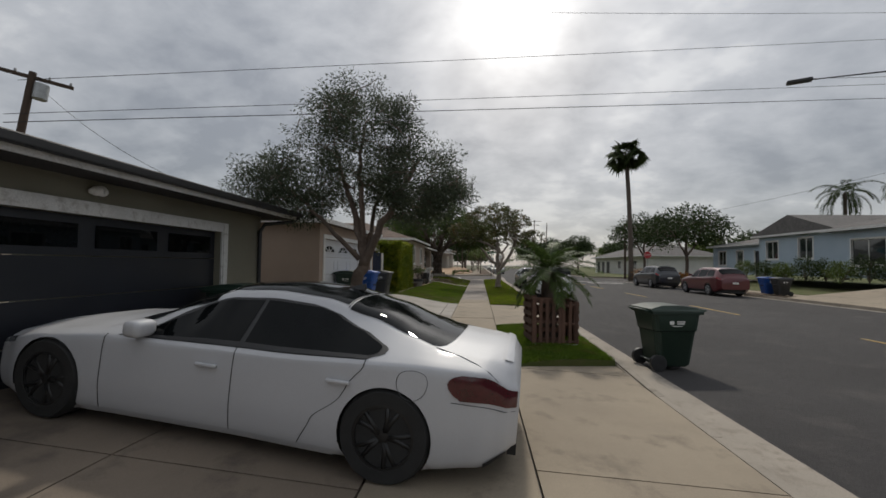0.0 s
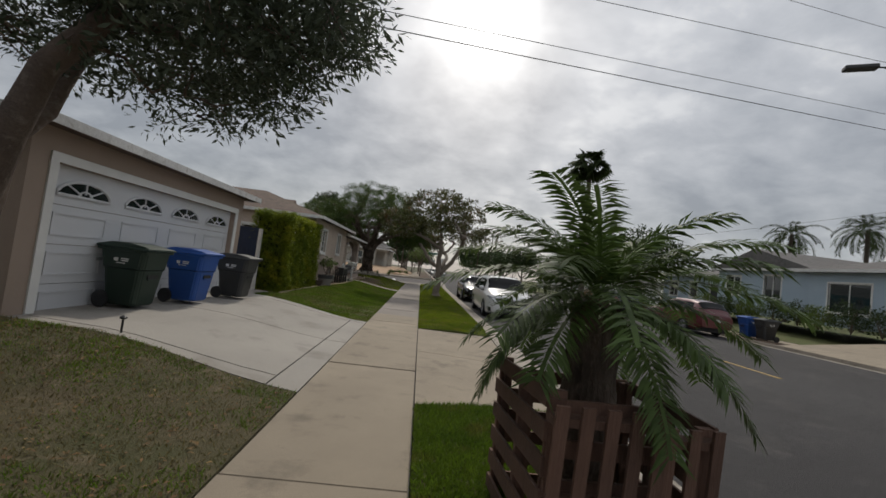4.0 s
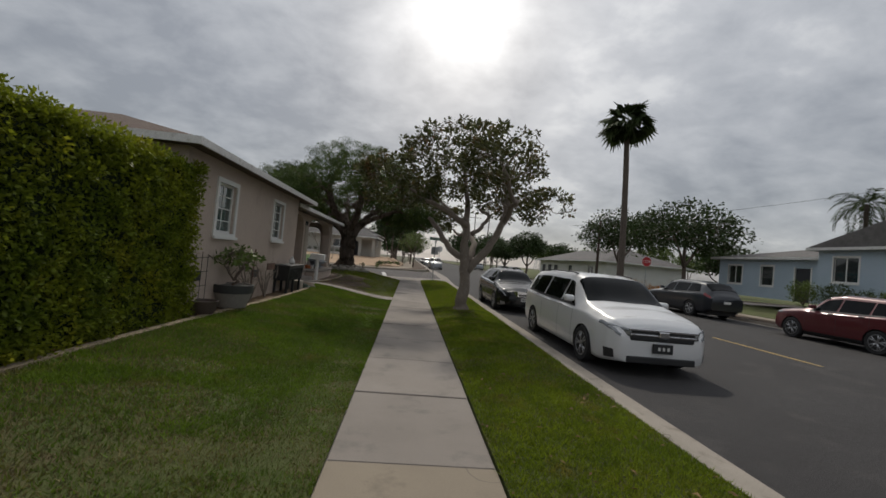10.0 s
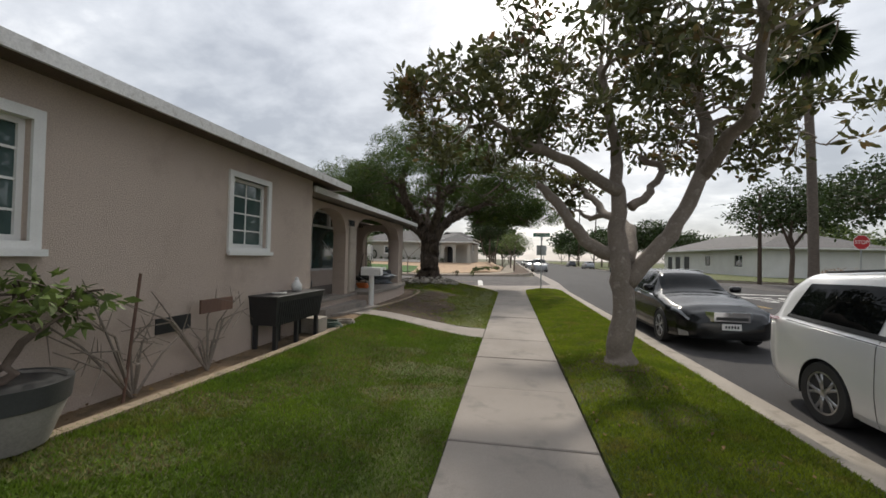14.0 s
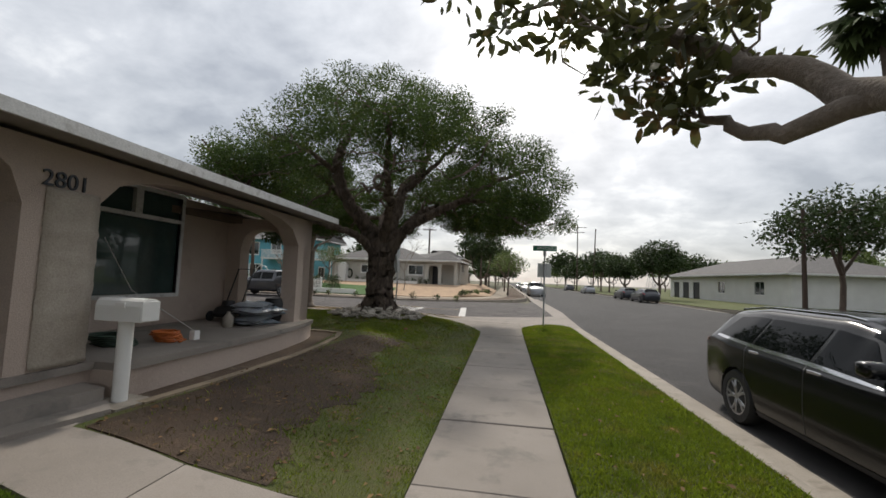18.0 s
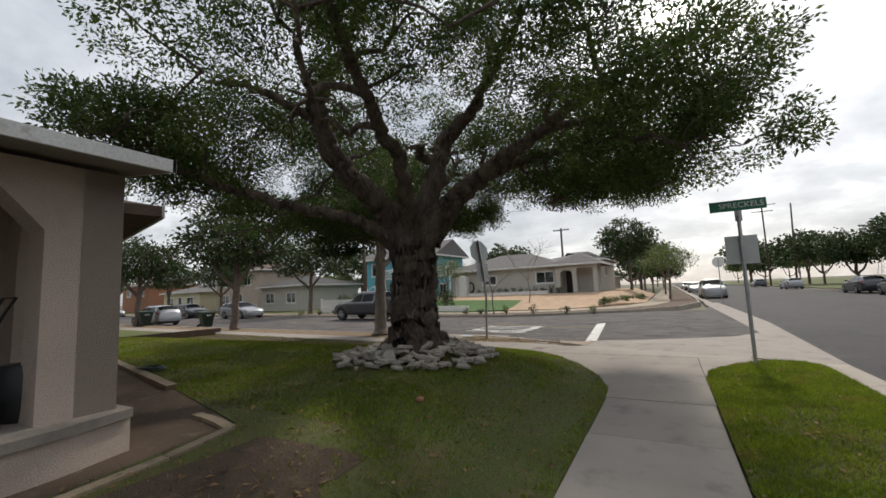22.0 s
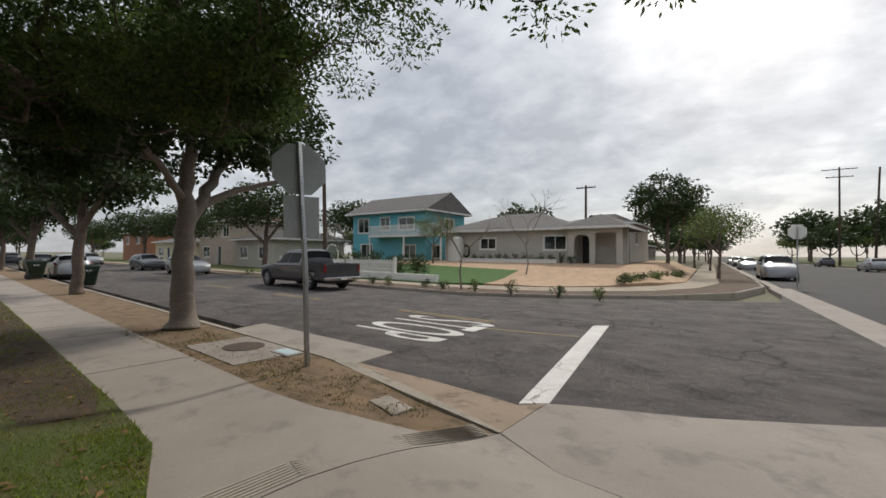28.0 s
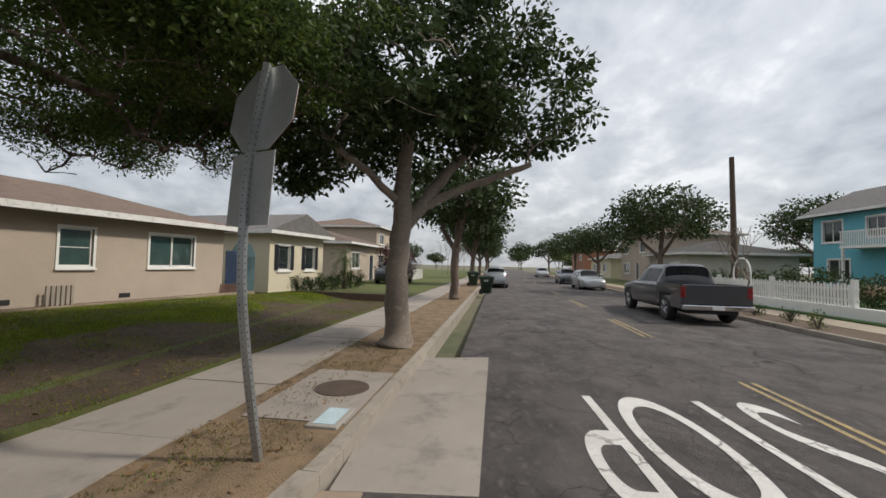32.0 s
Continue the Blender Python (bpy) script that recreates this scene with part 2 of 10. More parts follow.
M_ROADPAINT = mat("road_paint_white", (0.590, 0.574, 0.549), (0.492, 0.476, 0.451), 3, 0.8, 0.3, 90, c3=(0.410, 0.394, 0.373), spots=9)
cracked(M_ROADPAINT, 1.6, 0.02, (0.12, 0.105, 0.095), 0.9)
M_YELLOW = mat("road_paint_yellow", (0.440, 0.288, 0.072), (0.336, 0.240, 0.096), 2, 0.85, 0.3, 90, c3=(0.160, 0.136, 0.096), spots=6)
M_SOIL = mat("bare_soil", (0.115, 0.076, 0.050), (0.079, 0.054, 0.036), 1.6, 0.97, 0.8, 60, c3=(0.151, 0.115, 0.079), spots=4)
M_DIRT = mat("dry_dirt", (0.232, 0.160, 0.096), (0.144, 0.100, 0.058), 2.6, 0.97, 1.0, 55, c3=(0.092, 0.068, 0.036), spots=2)
M_TURF = mat("turf_base", (0.068, 0.094, 0.016), (0.083, 0.086, 0.022), 1.1, 0.95, 0.9, 90, c3=(0.122, 0.094, 0.043), spots=2.4)
M_GRASS = leaf_mat("grass_blades", (0.135, 0.205, 0.019), (0.082, 0.138, 0.015), c3=(0.155, 0.145, 0.036), rough=0.6, trans=0.45)
M_GRASS_SUN = leaf_mat("sunny_grass_blades", (0.195, 0.245, 0.018), (0.115, 0.165, 0.015), c3=(0.21, 0.19, 0.038), rough=0.6, trans=0.5)
M_GRASS_DRY = leaf_mat("dry_blades", (0.203, 0.164, 0.070), (0.148, 0.133, 0.055), rough=0.7, trans=0.3)
M_STUCCO_G1 = mat("olive_stucco", (0.24, 0.225, 0.175), (0.21, 0.195, 0.15), 0.9, 0.95, 0.6, 110)
M_STUCCO_G2 = mat("tan_stucco", (0.40, 0.31, 0.25), (0.36, 0.28, 0.225), 0.8, 0.95, 0.6, 110)
M_STUCCO_H = mat("taupe_stucco", (0.545, 0.445, 0.372), (0.498, 0.404, 0.338), 0.8, 0.95, 0.7, 95, c3=(0.437, 0.347, 0.291), spots=2)
M_STUCCO_BEIGE = mat("beige_stucco", (0.45, 0.375, 0.305), (0.40, 0.335, 0.27), 0.8, 0.95, 0.6, 95)
M_STUCCO_CREAM = mat("cream_stucco", (0.62, 0.56, 0.42), (0.57, 0.51, 0.38), 0.8, 0.95, 0.5, 95)
M_STUCCO_GREY = mat("pale_grey_stucco", (0.46, 0.44, 0.39), (0.42, 0.40, 0.355), 0.8, 0.95, 0.5, 95)
M_SIDING_BLUE = mat("turquoise_siding", (0.13, 0.40, 0.48), (0.11, 0.355, 0.43), 0.8, 0.8, 0.2, 60)
M_STUCCO_PALEBLUE = mat("pale_blue_stucco", (0.42, 0.50, 0.57), (0.38, 0.46, 0.53), 0.8, 0.93, 0.4, 80)
M_WHITE = mat("white_paint", (0.74, 0.73, 0.70), (0.68, 0.67, 0.64), 2, 0.6, 0.08, 260)
M_GARAGE_WHITE = mat("white_garage_door", (0.66, 0.665, 0.68), (0.61, 0.615, 0.63), 0.9, 0.45, 0.02, 420)
M_FASCIA = mat("weathered_fascia", (0.70, 0.69, 0.67), (0.60, 0.59, 0.57), 2.5, 0.7, 0.15, 60, c3=(0.45, 0.43, 0.40), spots=4)
M_DARKNAVY = mat("dark_navy_paint", (0.012, 0.014, 0.02), (0.016, 0.018, 0.024), 2, 0.35, 0.05, 60)
M_NAVY = mat("blue_painted_boards", (0.016, 0.032, 0.075), (0.012, 0.025, 0.058), 2, 0.6, 0.15, 60)
M_SHINGLE = mat("dark_shingle", (0.055, 0.052, 0.05), (0.04, 0.038, 0.037), 4, 0.95, 0.8, 50, rnd=0.2)
M_SHINGLE_GREY = mat("grey_shingle", (0.15, 0.14, 0.135), (0.11, 0.105, 0.10), 4, 0.95, 0.8, 50, rnd=0.15)
M_SHINGLE_TAN = mat("tan_shingle", (0.15, 0.105, 0.08), (0.105, 0.075, 0.06), 4, 0.95, 0.8, 50, rnd=0.15)
M_SOFFIT = mat("soffit_paint", (0.30, 0.26, 0.23), (0.26, 0.225, 0.20), 1.5, 0.8, 0.1, 40)
M_GLASS = glass_mat("window_glass", (0.022, 0.03, 0.03))
M_GLASS_TEAL = glass_mat("curtained_glass", (0.05, 0.085, 0.08))
M_BARK = mat("furrowed_bark", (0.16, 0.12, 0.092), (0.055, 0.039, 0.03), 7, 0.95, 1.0, 22, stretch=(1, 1, 0.3), c3=(0.17, 0.13, 0.10), spots=3)
M_BARK_GREY = mat("grey_bark", (0.23, 0.19, 0.155), (0.17, 0.14, 0.115), 3, 0.93, 0.6, 40, c3=(0.29, 0.25, 0.21), spots=4)
M_BARK_BROWN = mat("brown_bark", (0.15, 0.11, 0.085), (0.10, 0.075, 0.06), 3, 0.93, 0.7, 40, c3=(0.2, 0.16, 0.13), spots=4)
M_L_OLIVE = leaf_mat("olive_leaves", (0.088, 0.106, 0.070), (0.058, 0.075, 0.047), rough=0.5, trans=0.35)
M_L_BIG = leaf_mat("dark_green_leaves", (0.072, 0.108, 0.026), (0.046, 0.078, 0.019), c3=(0.12, 0.14, 0.022), trans=0.42)
M_L_MAG = leaf_mat("magnolia_leaves", (0.10, 0.10, 0.036), (0.065, 0.08, 0.028), c3=(0.19, 0.105, 0.045), rough=0.4, trans=0.3)
M_L_STREET = leaf_mat("street_tree_leaves", (0.045, 0.07, 0.02), (0.032, 0.052, 0.017), trans=0.25)
M_L_LIGHT = leaf_mat("light_green_leaves", (0.12, 0.16, 0.04), (0.09, 0.13, 0.035), trans=0.3)
M_L_HEDGE = leaf_mat("hedge_leaves", (0.235, 0.265, 0.018), (0.115, 0.16, 0.016), c3=(0.36, 0.345, 0.028), trans=0.42)
# near-black green: shade deep in the hedge put into colour; also the wreath's green
M_L_HEDGE_SHADE_WREATH = leaf_mat("hedge_shade_and_wreath_leaves", (0.022, 0.036, 0.01), (0.014, 0.025, 0.008), trans=0.2)
M_L_FANPALM = leaf_mat("fan_palm_fronds", (0.05, 0.07, 0.022), (0.032, 0.05, 0.016), rough=0.85, trans=0.12)
M_BARK_PALM = mat("palm_trunk_bark", (0.13, 0.105, 0.085), (0.09, 0.072, 0.06), 5, 0.95, 0.7, 30, stretch=(1, 1, 2.5))
M_L_PALM = leaf_mat("palm_fronds", (0.075, 0.115, 0.03), (0.055, 0.09, 0.022), trans=0.3)
M_STEEL = mat("galvanised_steel", (0.42, 0.43, 0.43), (0.34, 0.35, 0.35), 5, 0.45, 0.1, 60, metal=0.85)
M_SIGNBACK = mat("bare_aluminium", (0.46, 0.47, 0.46), (0.40, 0.41, 0.40), 3, 0.5, 0.05, 60, metal=0.6)
M_RUBBER = mat("tyre_rubber", (0.018, 0.018, 0.018), (0.025, 0.025, 0.025), 8, 0.85, 0.2, 90)
M_BLACK = mat("black_plastic", (0.016, 0.016, 0.017), (0.022, 0.022, 0.023), 5, 0.5, 0.1, 60)
M_ALLOY = mat("alloy_wheel", (0.42, 0.42, 0.43), (0.36, 0.36, 0.37), 6, 0.3, 0.0, 40, metal=0.9)
M_ALLOY_DARK = mat("black_alloy_wheel", (0.022, 0.022, 0.023), (0.03, 0.03, 0.03), 6, 0.35, 0.0, 40, metal=0.4)
M_CHROME = mat("chrome", (0.65, 0.65, 0.66), (0.6, 0.6, 0.61), 6, 0.12, 0.0, 40, metal=1.0)
M_LENS = mat("clear_lamp_lens", (0.20, 0.21, 0.22), (0.32, 0.33, 0.34), 12, 0.1, 0.0, 40, metal=0.5)
M_TAIL = mat("red_lamp_lens", (0.22, 0.012, 0.016), (0.15, 0.008, 0.01), 9, 0.12, 0.0, 40, coat=0.5)
M_TAIL_DARK = mat("smoked_red_lens", (0.075, 0.006, 0.012), (0.05, 0.004, 0.008), 9, 0.1, 0.0, 40, coat=0.6)
M_CARGLASS = glass_mat("car_glass", (0.004, 0.005, 0.0055), 0.02)
M_WOOD_OLD = mat("weathered_wood", (0.15, 0.08, 0.055), (0.10, 0.055, 0.04), 4, 0.85, 0.4, 50, stretch=(1, 1, 0.15), rnd=0.25)
M_WOODPOLE = mat("pole_timber", (0.085, 0.058, 0.042), (0.06, 0.042, 0.032), 3, 0.92, 0.4, 40, stretch=(1, 1, 0.1))
M_BIN_GREEN = mat("dark_green_plastic", (0.013, 0.03, 0.02), (0.018, 0.036, 0.025), 3, 0.5, 0.12, 70)
M_BIN_BLUE = mat("blue_plastic", (0.015, 0.075, 0.30), (0.02, 0.085, 0.33), 3, 0.45, 0.1, 70)
M_BIN_GREY = mat("grey_plastic", (0.035, 0.036, 0.036), (0.045, 0.046, 0.046), 3, 0.5, 0.12, 70)
M_STONE = mat("limestone_chunks", (0.391, 0.357, 0.306), (0.323, 0.289, 0.246), 3, 0.95, 0.7, 50, rnd=0.22, c3=(0.230, 0.204, 0.170), spots=2)
M_GREEN_SIGN = mat("green_sign_sheet", (0.01, 0.15, 0.085), (0.012, 0.13, 0.075), 4, 0.4, 0.02, 60)
M_RED_SIGN = mat("red_sign_sheet", (0.42, 0.02, 0.025), (0.38, 0.02, 0.025), 4, 0.4, 0.02, 60)
M_WIRE = mat("cable_black", (0.02, 0.02, 0.02), (0.03, 0.03, 0.03), 4, 0.7, 0, 40)
M_TERRACOTTA = mat("terracotta_trim", (0.35, 0.16, 0.09), (0.28, 0.13, 0.08), 3, 0.9, 0.2, 50)
M_FAR = mat("far_ground", (0.10, 0.105, 0.055), (0.15, 0.13, 0.09), 0.05, 0.97, 0.4, 3, c3=(0.06, 0.075, 0.035), spots=4)
M_GUTTER = mat("stained_gutter_concrete", (0.288, 0.216, 0.156), (0.232, 0.180, 0.132), 1.4, 0.92, 0.3, 90, c3=(0.160, 0.120, 0.088), spots=3)
_g = M_CARGLASS.node_tree.nodes["Principled BSDF"]
_g.inputs["Coat Weight"].default_value, _g.inputs["Specular IOR Level"].default_value, _g.inputs["IOR"].default_value = 0.0, 0.22, 1.35
M_L_ORANGE = leaf_mat("orange_shrub_leaves", (0.42, 0.16, 0.03), (0.32, 0.20, 0.05), trans=0.3)
M_LITTER = mat("leaf_litter", (0.075, 0.048, 0.030), (0.048, 0.032, 0.020), 2.2, 0.97, 1.0, 55, c3=(0.105, 0.07, 0.042), spots=3)
M_YELLOW_OLD = mat("worn_road_yellow", (0.34, 0.25, 0.11), (0.24, 0.19, 0.11), 3, 0.88, 0.4, 90, c3=(0.13, 0.12, 0.105), spots=5)
[n for n in M_BARK.node_tree.nodes if n.type == "BUMP"][0].inputs["Distance"].default_value = 0.07
M_STUCCO_PALE = mat("off_white_stucco", (0.66, 0.65, 0.62), (0.60, 0.59, 0.56), 0.8, 0.95, 0.4, 80)

# ---- builders ----
def link(name, bm, material, parent=None, label="", smooth=False, auto=0):
    me = bpy.data.meshes.new(name)
    bm.to_mesh(me)
    bm.free()
    if smooth:
        me.shade_smooth()
        if auto:
            me.set_sharp_from_angle(angle=radians(auto))
    me.materials.append(material)
    ob = new(name, me)
    if parent is not None:
        ob.parent = parent
    if label:
        ob["label"] = label
    return ob


def part(name, bm, material, parent, label="", smooth=False, auto=0):
    return link(name, bm, material, parent, label, smooth, auto)


def thing(name, label, category, m=None, group="", kind=""):
    ob = new(name)
    ob.empty_display_size = 0.1
    if m is not None:
        ob.matrix_basis = m
    return tagged(ob, label, category, group, kind)


def structure(name, bm, material, label, category, smooth=False, auto=0):
    return tagged(link(name, bm, material, None, "", smooth, auto), label, category, "", "structure")


def box(x0, y0, z0, x1, y1, z1, bm=None, bevel=0.0):
    bm = bm or bmesh.new()
    vs = [bm.verts.new((x, y, z)) for z in (z0, z1) for y in (y0, y1) for x in (x0, x1)]
    fs = [(0, 2, 3, 1), (4, 5, 7, 6), (0, 1, 5, 4), (2, 6, 7, 3), (0, 4, 6, 2), (1, 3, 7, 5)]
    faces = [bm.faces.new([vs[i] for i in f]) for f in fs]
    if bevel:
        bmesh.ops.bevel(bm, geom=list({e for f in faces for e in f.edges}), offset=bevel, segments=2, affect="EDGES", profile=0.5)
    return bm


def obox(cx, cy, z0, lx, ly, h, yaw=0.0, bm=None, tiltx=0.0):
    """A box by its middle, lengths and turn about z (degrees)."""
    b2 = box(-lx / 2, -ly / 2, 0, lx / 2, ly / 2, h)
    bmesh.ops.transform(b2, matrix=pose(cx, cy, z0, tiltx, 0, yaw), verts=b2.verts)
    if bm is None:
        return b2
    return merge(bm, b2)


def merge(bm, other):
    me = bpy.data.meshes.new("tmp")
    other.to_mesh(me)
    other.free()
    bm.from_mesh(me)
    bpy.data.meshes.remove(me)
    return bm


def prism(poly, z0, z1, bm=None):
    """A flat polygon (x, y) as a slab from z0 to z1 (numbers, or functions of x and y)."""
    bm = bm or bmesh.new()
    f0 = z0 if callable(z0) else (lambda x, y: z0)
    f1 = z1 if callable(z1) else (lambda x, y: z1)
    lo = [bm.verts.new((x, y, f0(x, y))) for x, y in poly]
    hi = [bm.verts.new((x, y, f1(x, y))) for x, y in poly]
    n = len(poly)
    bm.faces.new(hi)
    bm.faces.new(lo[::-1])
    for i in range(n):
        bm.faces.new((lo[i], lo[(i + 1) % n], hi[(i + 1) % n], hi[i]))
    bmesh.ops.recalc_face_normals(bm, faces=bm.faces)
    return bm


def tube(points, radii, seg=8, bm=None, cap=True):
    """A round bar through points; radii: a number or one a point."""
    bm = bm or bmesh.new()
    pts = [Vector(p) for p in points]
    if isinstance(radii, (int, float)):
        radii = [radii] * len(pts)
    rings = []
    ref = None
    for i, p in enumerate(pts):
        d = (pts[min(i + 1, len(pts) - 1)] - pts[max(i - 1, 0)]).normalized()
        if ref is None:
            ref = d.orthogonal().normalized()
        ref = (ref - d * ref.dot(d)).normalized()
        other = d.cross(ref)
        rings.append([bm.verts.new(p + radii[i] * (math.cos(a) * ref + math.sin(a) * other)) for a in (2 * math.pi * k / seg for k in range(seg))])
    for a, b in zip(rings, rings[1:]):
        for k in range(seg):
            bm.faces.new((a[k], a[(k + 1) % seg], b[(k + 1) % seg], b[k]))
    if cap:
        bm.faces.new(rings[0][::-1])
        bm.faces.new(rings[-1])
    return bm


def lathe(profile, seg=24, bm=None):
    """A turned shape about z from (radius, z) pairs."""
    bm = bm or bmesh.new()
    rings = [[bm.verts.new((r * math.cos(2 * math.pi * k / seg), r * math.sin(2 * math.pi * k / seg), z)) for k in range(seg)] for r, z in profile]
    for a, b in zip(rings, rings[1:]):
        for k in range(seg):
            bm.faces.new((a[k], a[(k + 1) % seg], b[(k + 1) % seg], b[k]))
    bm.faces.new(rings[0][::-1])
    bm.faces.new(rings[-1])
    return bm


def moved(bm, m):
    bmesh.ops.transform(bm, matrix=m, verts=bm.verts)
    return bm


def raw_mesh(name, verts, faces, material, parent=None, label=""):
    """A mesh from arrays: verts (n, 3), faces (m, 3 or 4)."""
    me = bpy.data.meshes.new(name)
    verts, faces = np.asarray(verts, np.float32), np.asarray(faces, np.int32)
    k = faces.shape[1]
    me.vertices.add(len(verts))
    me.vertices.foreach_set("co", verts.ravel())
    me.loops.add(faces.size)
    me.loops.foreach_set("vertex_index", faces.ravel())
    me.polygons.add(len(faces))
    me.polygons.foreach_set("loop_start", np.arange(0, faces.size, k, dtype=np.int32))
    me.update(calc_edges=True)
    me.materials.append(material)
    ob = new(name, me)
    if parent is not None:
        ob.parent = parent
    if label:
        ob["label"] = label
    return ob


def text_mesh(words, size, material, m, parent=None, depth=0.004, name="lettering", stretch=1.0):
    cu = bpy.data.curves.new(name, "FONT")
    cu.body, cu.size, cu.extrude, cu.align_x, cu.align_y = words, size, depth, "CENTER", "CENTER"
    tmp = bpy.data.objects.new(name, cu)
    scene.collection.objects.link(tmp)
    dg = bpy.context.evaluated_depsgraph_get()
    me = bpy.data.meshes.new_from_object(tmp.evaluated_get(dg))
    bpy.data.objects.remove(tmp)
    me.transform(m @ Matrix.Diagonal((1, stretch, 1, 1)))
    me.materials.clear()
    me.materials.append(material)
    me.name = name
    ob = new(name, me)
    if parent is not None:
        ob.parent = parent
    return ob


# ---- the lie of the land ----
CURB_X, ROAD_Z, MAIN_FAR = 2.98, -0.13, 16.8
CROSS_NEAR, CROSS_FAR = 43.62, 53.6
TREE_X, TREE_Y = -3.15, 37.45


def smooth01(v):
    v = min(max(v, 0.0), 1.0)
    return v * v * (3 - 2 * v)


def land(x, y):
    """Height of lawns and beds left of the pavement."""
    rise = 0.11 * smooth01(-x / 2.6) * 2.6 if x < 0 else 0.0
    if y < 10.2:
        return (0.35 + 0.65 * smooth01((y - 8.2) / 1.9)) * rise + 0.01
    z = rise
    z *= 1 - 0.85 * smooth01((y - 38.6) / 2.3)
    d = math.hypot(x - TREE_X, y - TREE_Y)
    return z + 0.22 * math.exp(-(d / 1.3) ** 2)


def ngrid(x0, x1, y0, y1, nx, ny, f, inside=None):
    bm = bmesh.new()
    vs = [[bm.verts.new((x0 + (x1 - x0) * i / nx, y0 + (y1 - y0) * j / ny, 0)) for i in range(nx + 1)] for j in range(ny + 1)]
    for row in vs:
        for v in row:
            v.co.z = f(v.co.x, v.co.y)
    for j in range(ny):
        for i in range(nx):
            q = (vs[j][i], vs[j][i + 1], vs[j + 1][i + 1], vs[j + 1][i])
            if inside is None or inside(sum(v.co.x for v in q) / 4, sum(v.co.y for v in q) / 4):
                bm.faces.new(q)
    for v in [v for v in bm.verts if not v.link_faces]:
        bm.verts.remove(v)
    return bm


def inside_poly(poly):
    def test(x, y):
        hit = False
        for (ax, ay), (bx, by) in zip(poly, poly[1:] + poly[:1]):
            if (ay > y) != (by > y) and x < (bx - ax) * (y - ay) / (by - ay) + ax:
                hit = not hit
        return hit
    return test


def arc(cx, cy, r, a0, a1, n=10):
    return [(cx + r * math.cos(radians(a0 + (a1 - a0) * k / n)), cy + r * math.sin(radians(a0 + (a1 - a0) * k / n))) for k in range(n + 1)]


CS = pose(-1.1, 43.25, 0, 0, 0, -6)       # frame of the side street: x back along it, y across


def cs2(x, y):
    v = CS @ Vector((x, y, 0))
    return (v.x, v.y)


# ground, roads and kerbs
g = ngrid(-900, 900, -900, 900, 6, 6, lambda x, y: -0.32)
structure("ground", g, M_FAR, "flat dull green earth reaching to the horizon", "ground")
structure("road_main", prism([(CURB_X + 0.55, -60), (MAIN_FAR - 0.45, -60), (MAIN_FAR - 0.45, 420), (CURB_X + 0.55, 420)], -0.30, ROAD_Z), M_ASPHALT, "dark smooth asphalt street with faded yellow centre dashes", "road")
structure("road_cross", prism([(-220, 62.0 + 4.9), (-8.2, 44.6), (-4.0, 43.6), (-1.2, 43.0), (CURB_X + 0.55, 43.0), (CURB_X + 0.55, 66.0), (CURB_X - 0.4, 58.0), (-3.0, 55.6), (-10.0, 53.9), (-220, 76.0)], -0.30, ROAD_Z), M_ASPHALT_OLD, "worn grey cracked asphalt side street", "road")
structure("road_cross_east", prism([(MAIN_FAR - 0.4, 45.5), (160, 45.5), (160, 56.5), (MAIN_FAR - 0.4, 56.5)], -0.30, ROAD_Z), M_ASPHALT_OLD, "worn grey asphalt side street beyond the crossing", "road")
# wide concrete mouth of the crossing
mouth = [(-1.21, 42.88), (-0.56, 42.5), (0.2, 42.4), (1.2, 42.1), (2.2, 41.72), (2.95, 41.2), (3.53, 41.0), (3.95, 50.0), (3.9, 66.0), (2.98, 66.0), (3.02, 58.5), (3.1, 50.0), (3.1, 46.4), (2.4, 45.4), (1.6, 44.95), (0.25, 44.3), (-0.85, 43.95), (-1.1, 43.84)]
structure("cross_gutter", prism(mouth, -0.30, ROAD_Z + 0.004), M_CONC_GREY, "broad worn concrete gutter across the side street mouth", "gutter")
for side, (x0, x1) in {"near": (CURB_X + 0.15, CURB_X + 0.55), "far": (MAIN_FAR - 0.45, MAIN_FAR - 0.15)}.items():
    for y0, y1 in ((-60, 41.2 if side == "near" else 44.5), (66 if side == "near" else 57.5, 420)):
        structure("gutter_" + side, prism([(x0, y0), (x1, y0), (x1, y1), (x0, y1)], -0.30, ROAD_Z + 0.006), M_CURB, "grey concrete gutter beside the kerb", "gutter")


def kerb(name, pts, width=0.15, top=0.0, left=True, lab="worn concrete kerb along the street", stone=3.0):
    """A kerb of separate stones along a line."""
    root = thing(name, lab, "kerb", kind="structure")
    for (ax, ay), (bx, by) in zip(pts, pts[1:]):
        d = Vector((bx - ax, by - ay))
        n = max(1, round(d.length / stone))
        u = d.normalized()
        side = Vector((-u.y, u.x)) * (width if left else -width)
        for k in range(n):
            a = Vector((ax, ay)) + d * (k / n) + u * 0.004
            b = Vector((ax, ay)) + d * ((k + 1) / n) - u * 0.004
            bm = prism([tuple(a), tuple(b), tuple(b + side), tuple(a + side)], -0.32, top)
            es = [e for e in bm.edges if min(v.co.z for v in e.verts) > -0.25 and abs((e.verts[1].co - e.verts[0].co).xy.dot(u)) > 0.3]
            bmesh.ops.bevel(bm, geom=es, offset=0.025, segments=2, affect="EDGES")
            part("kerb_stone", bm, M_CURB, root)
    return root


def dropped(x, y):
    """The near kerb sinks before the driveways."""
    at = lambda a, b: smooth01((y - a) / 0.7) * smooth01((b - y) / 0.7)
    return -0.088 * max(at(-7.0, 6.1), at(9.0, 15.6))


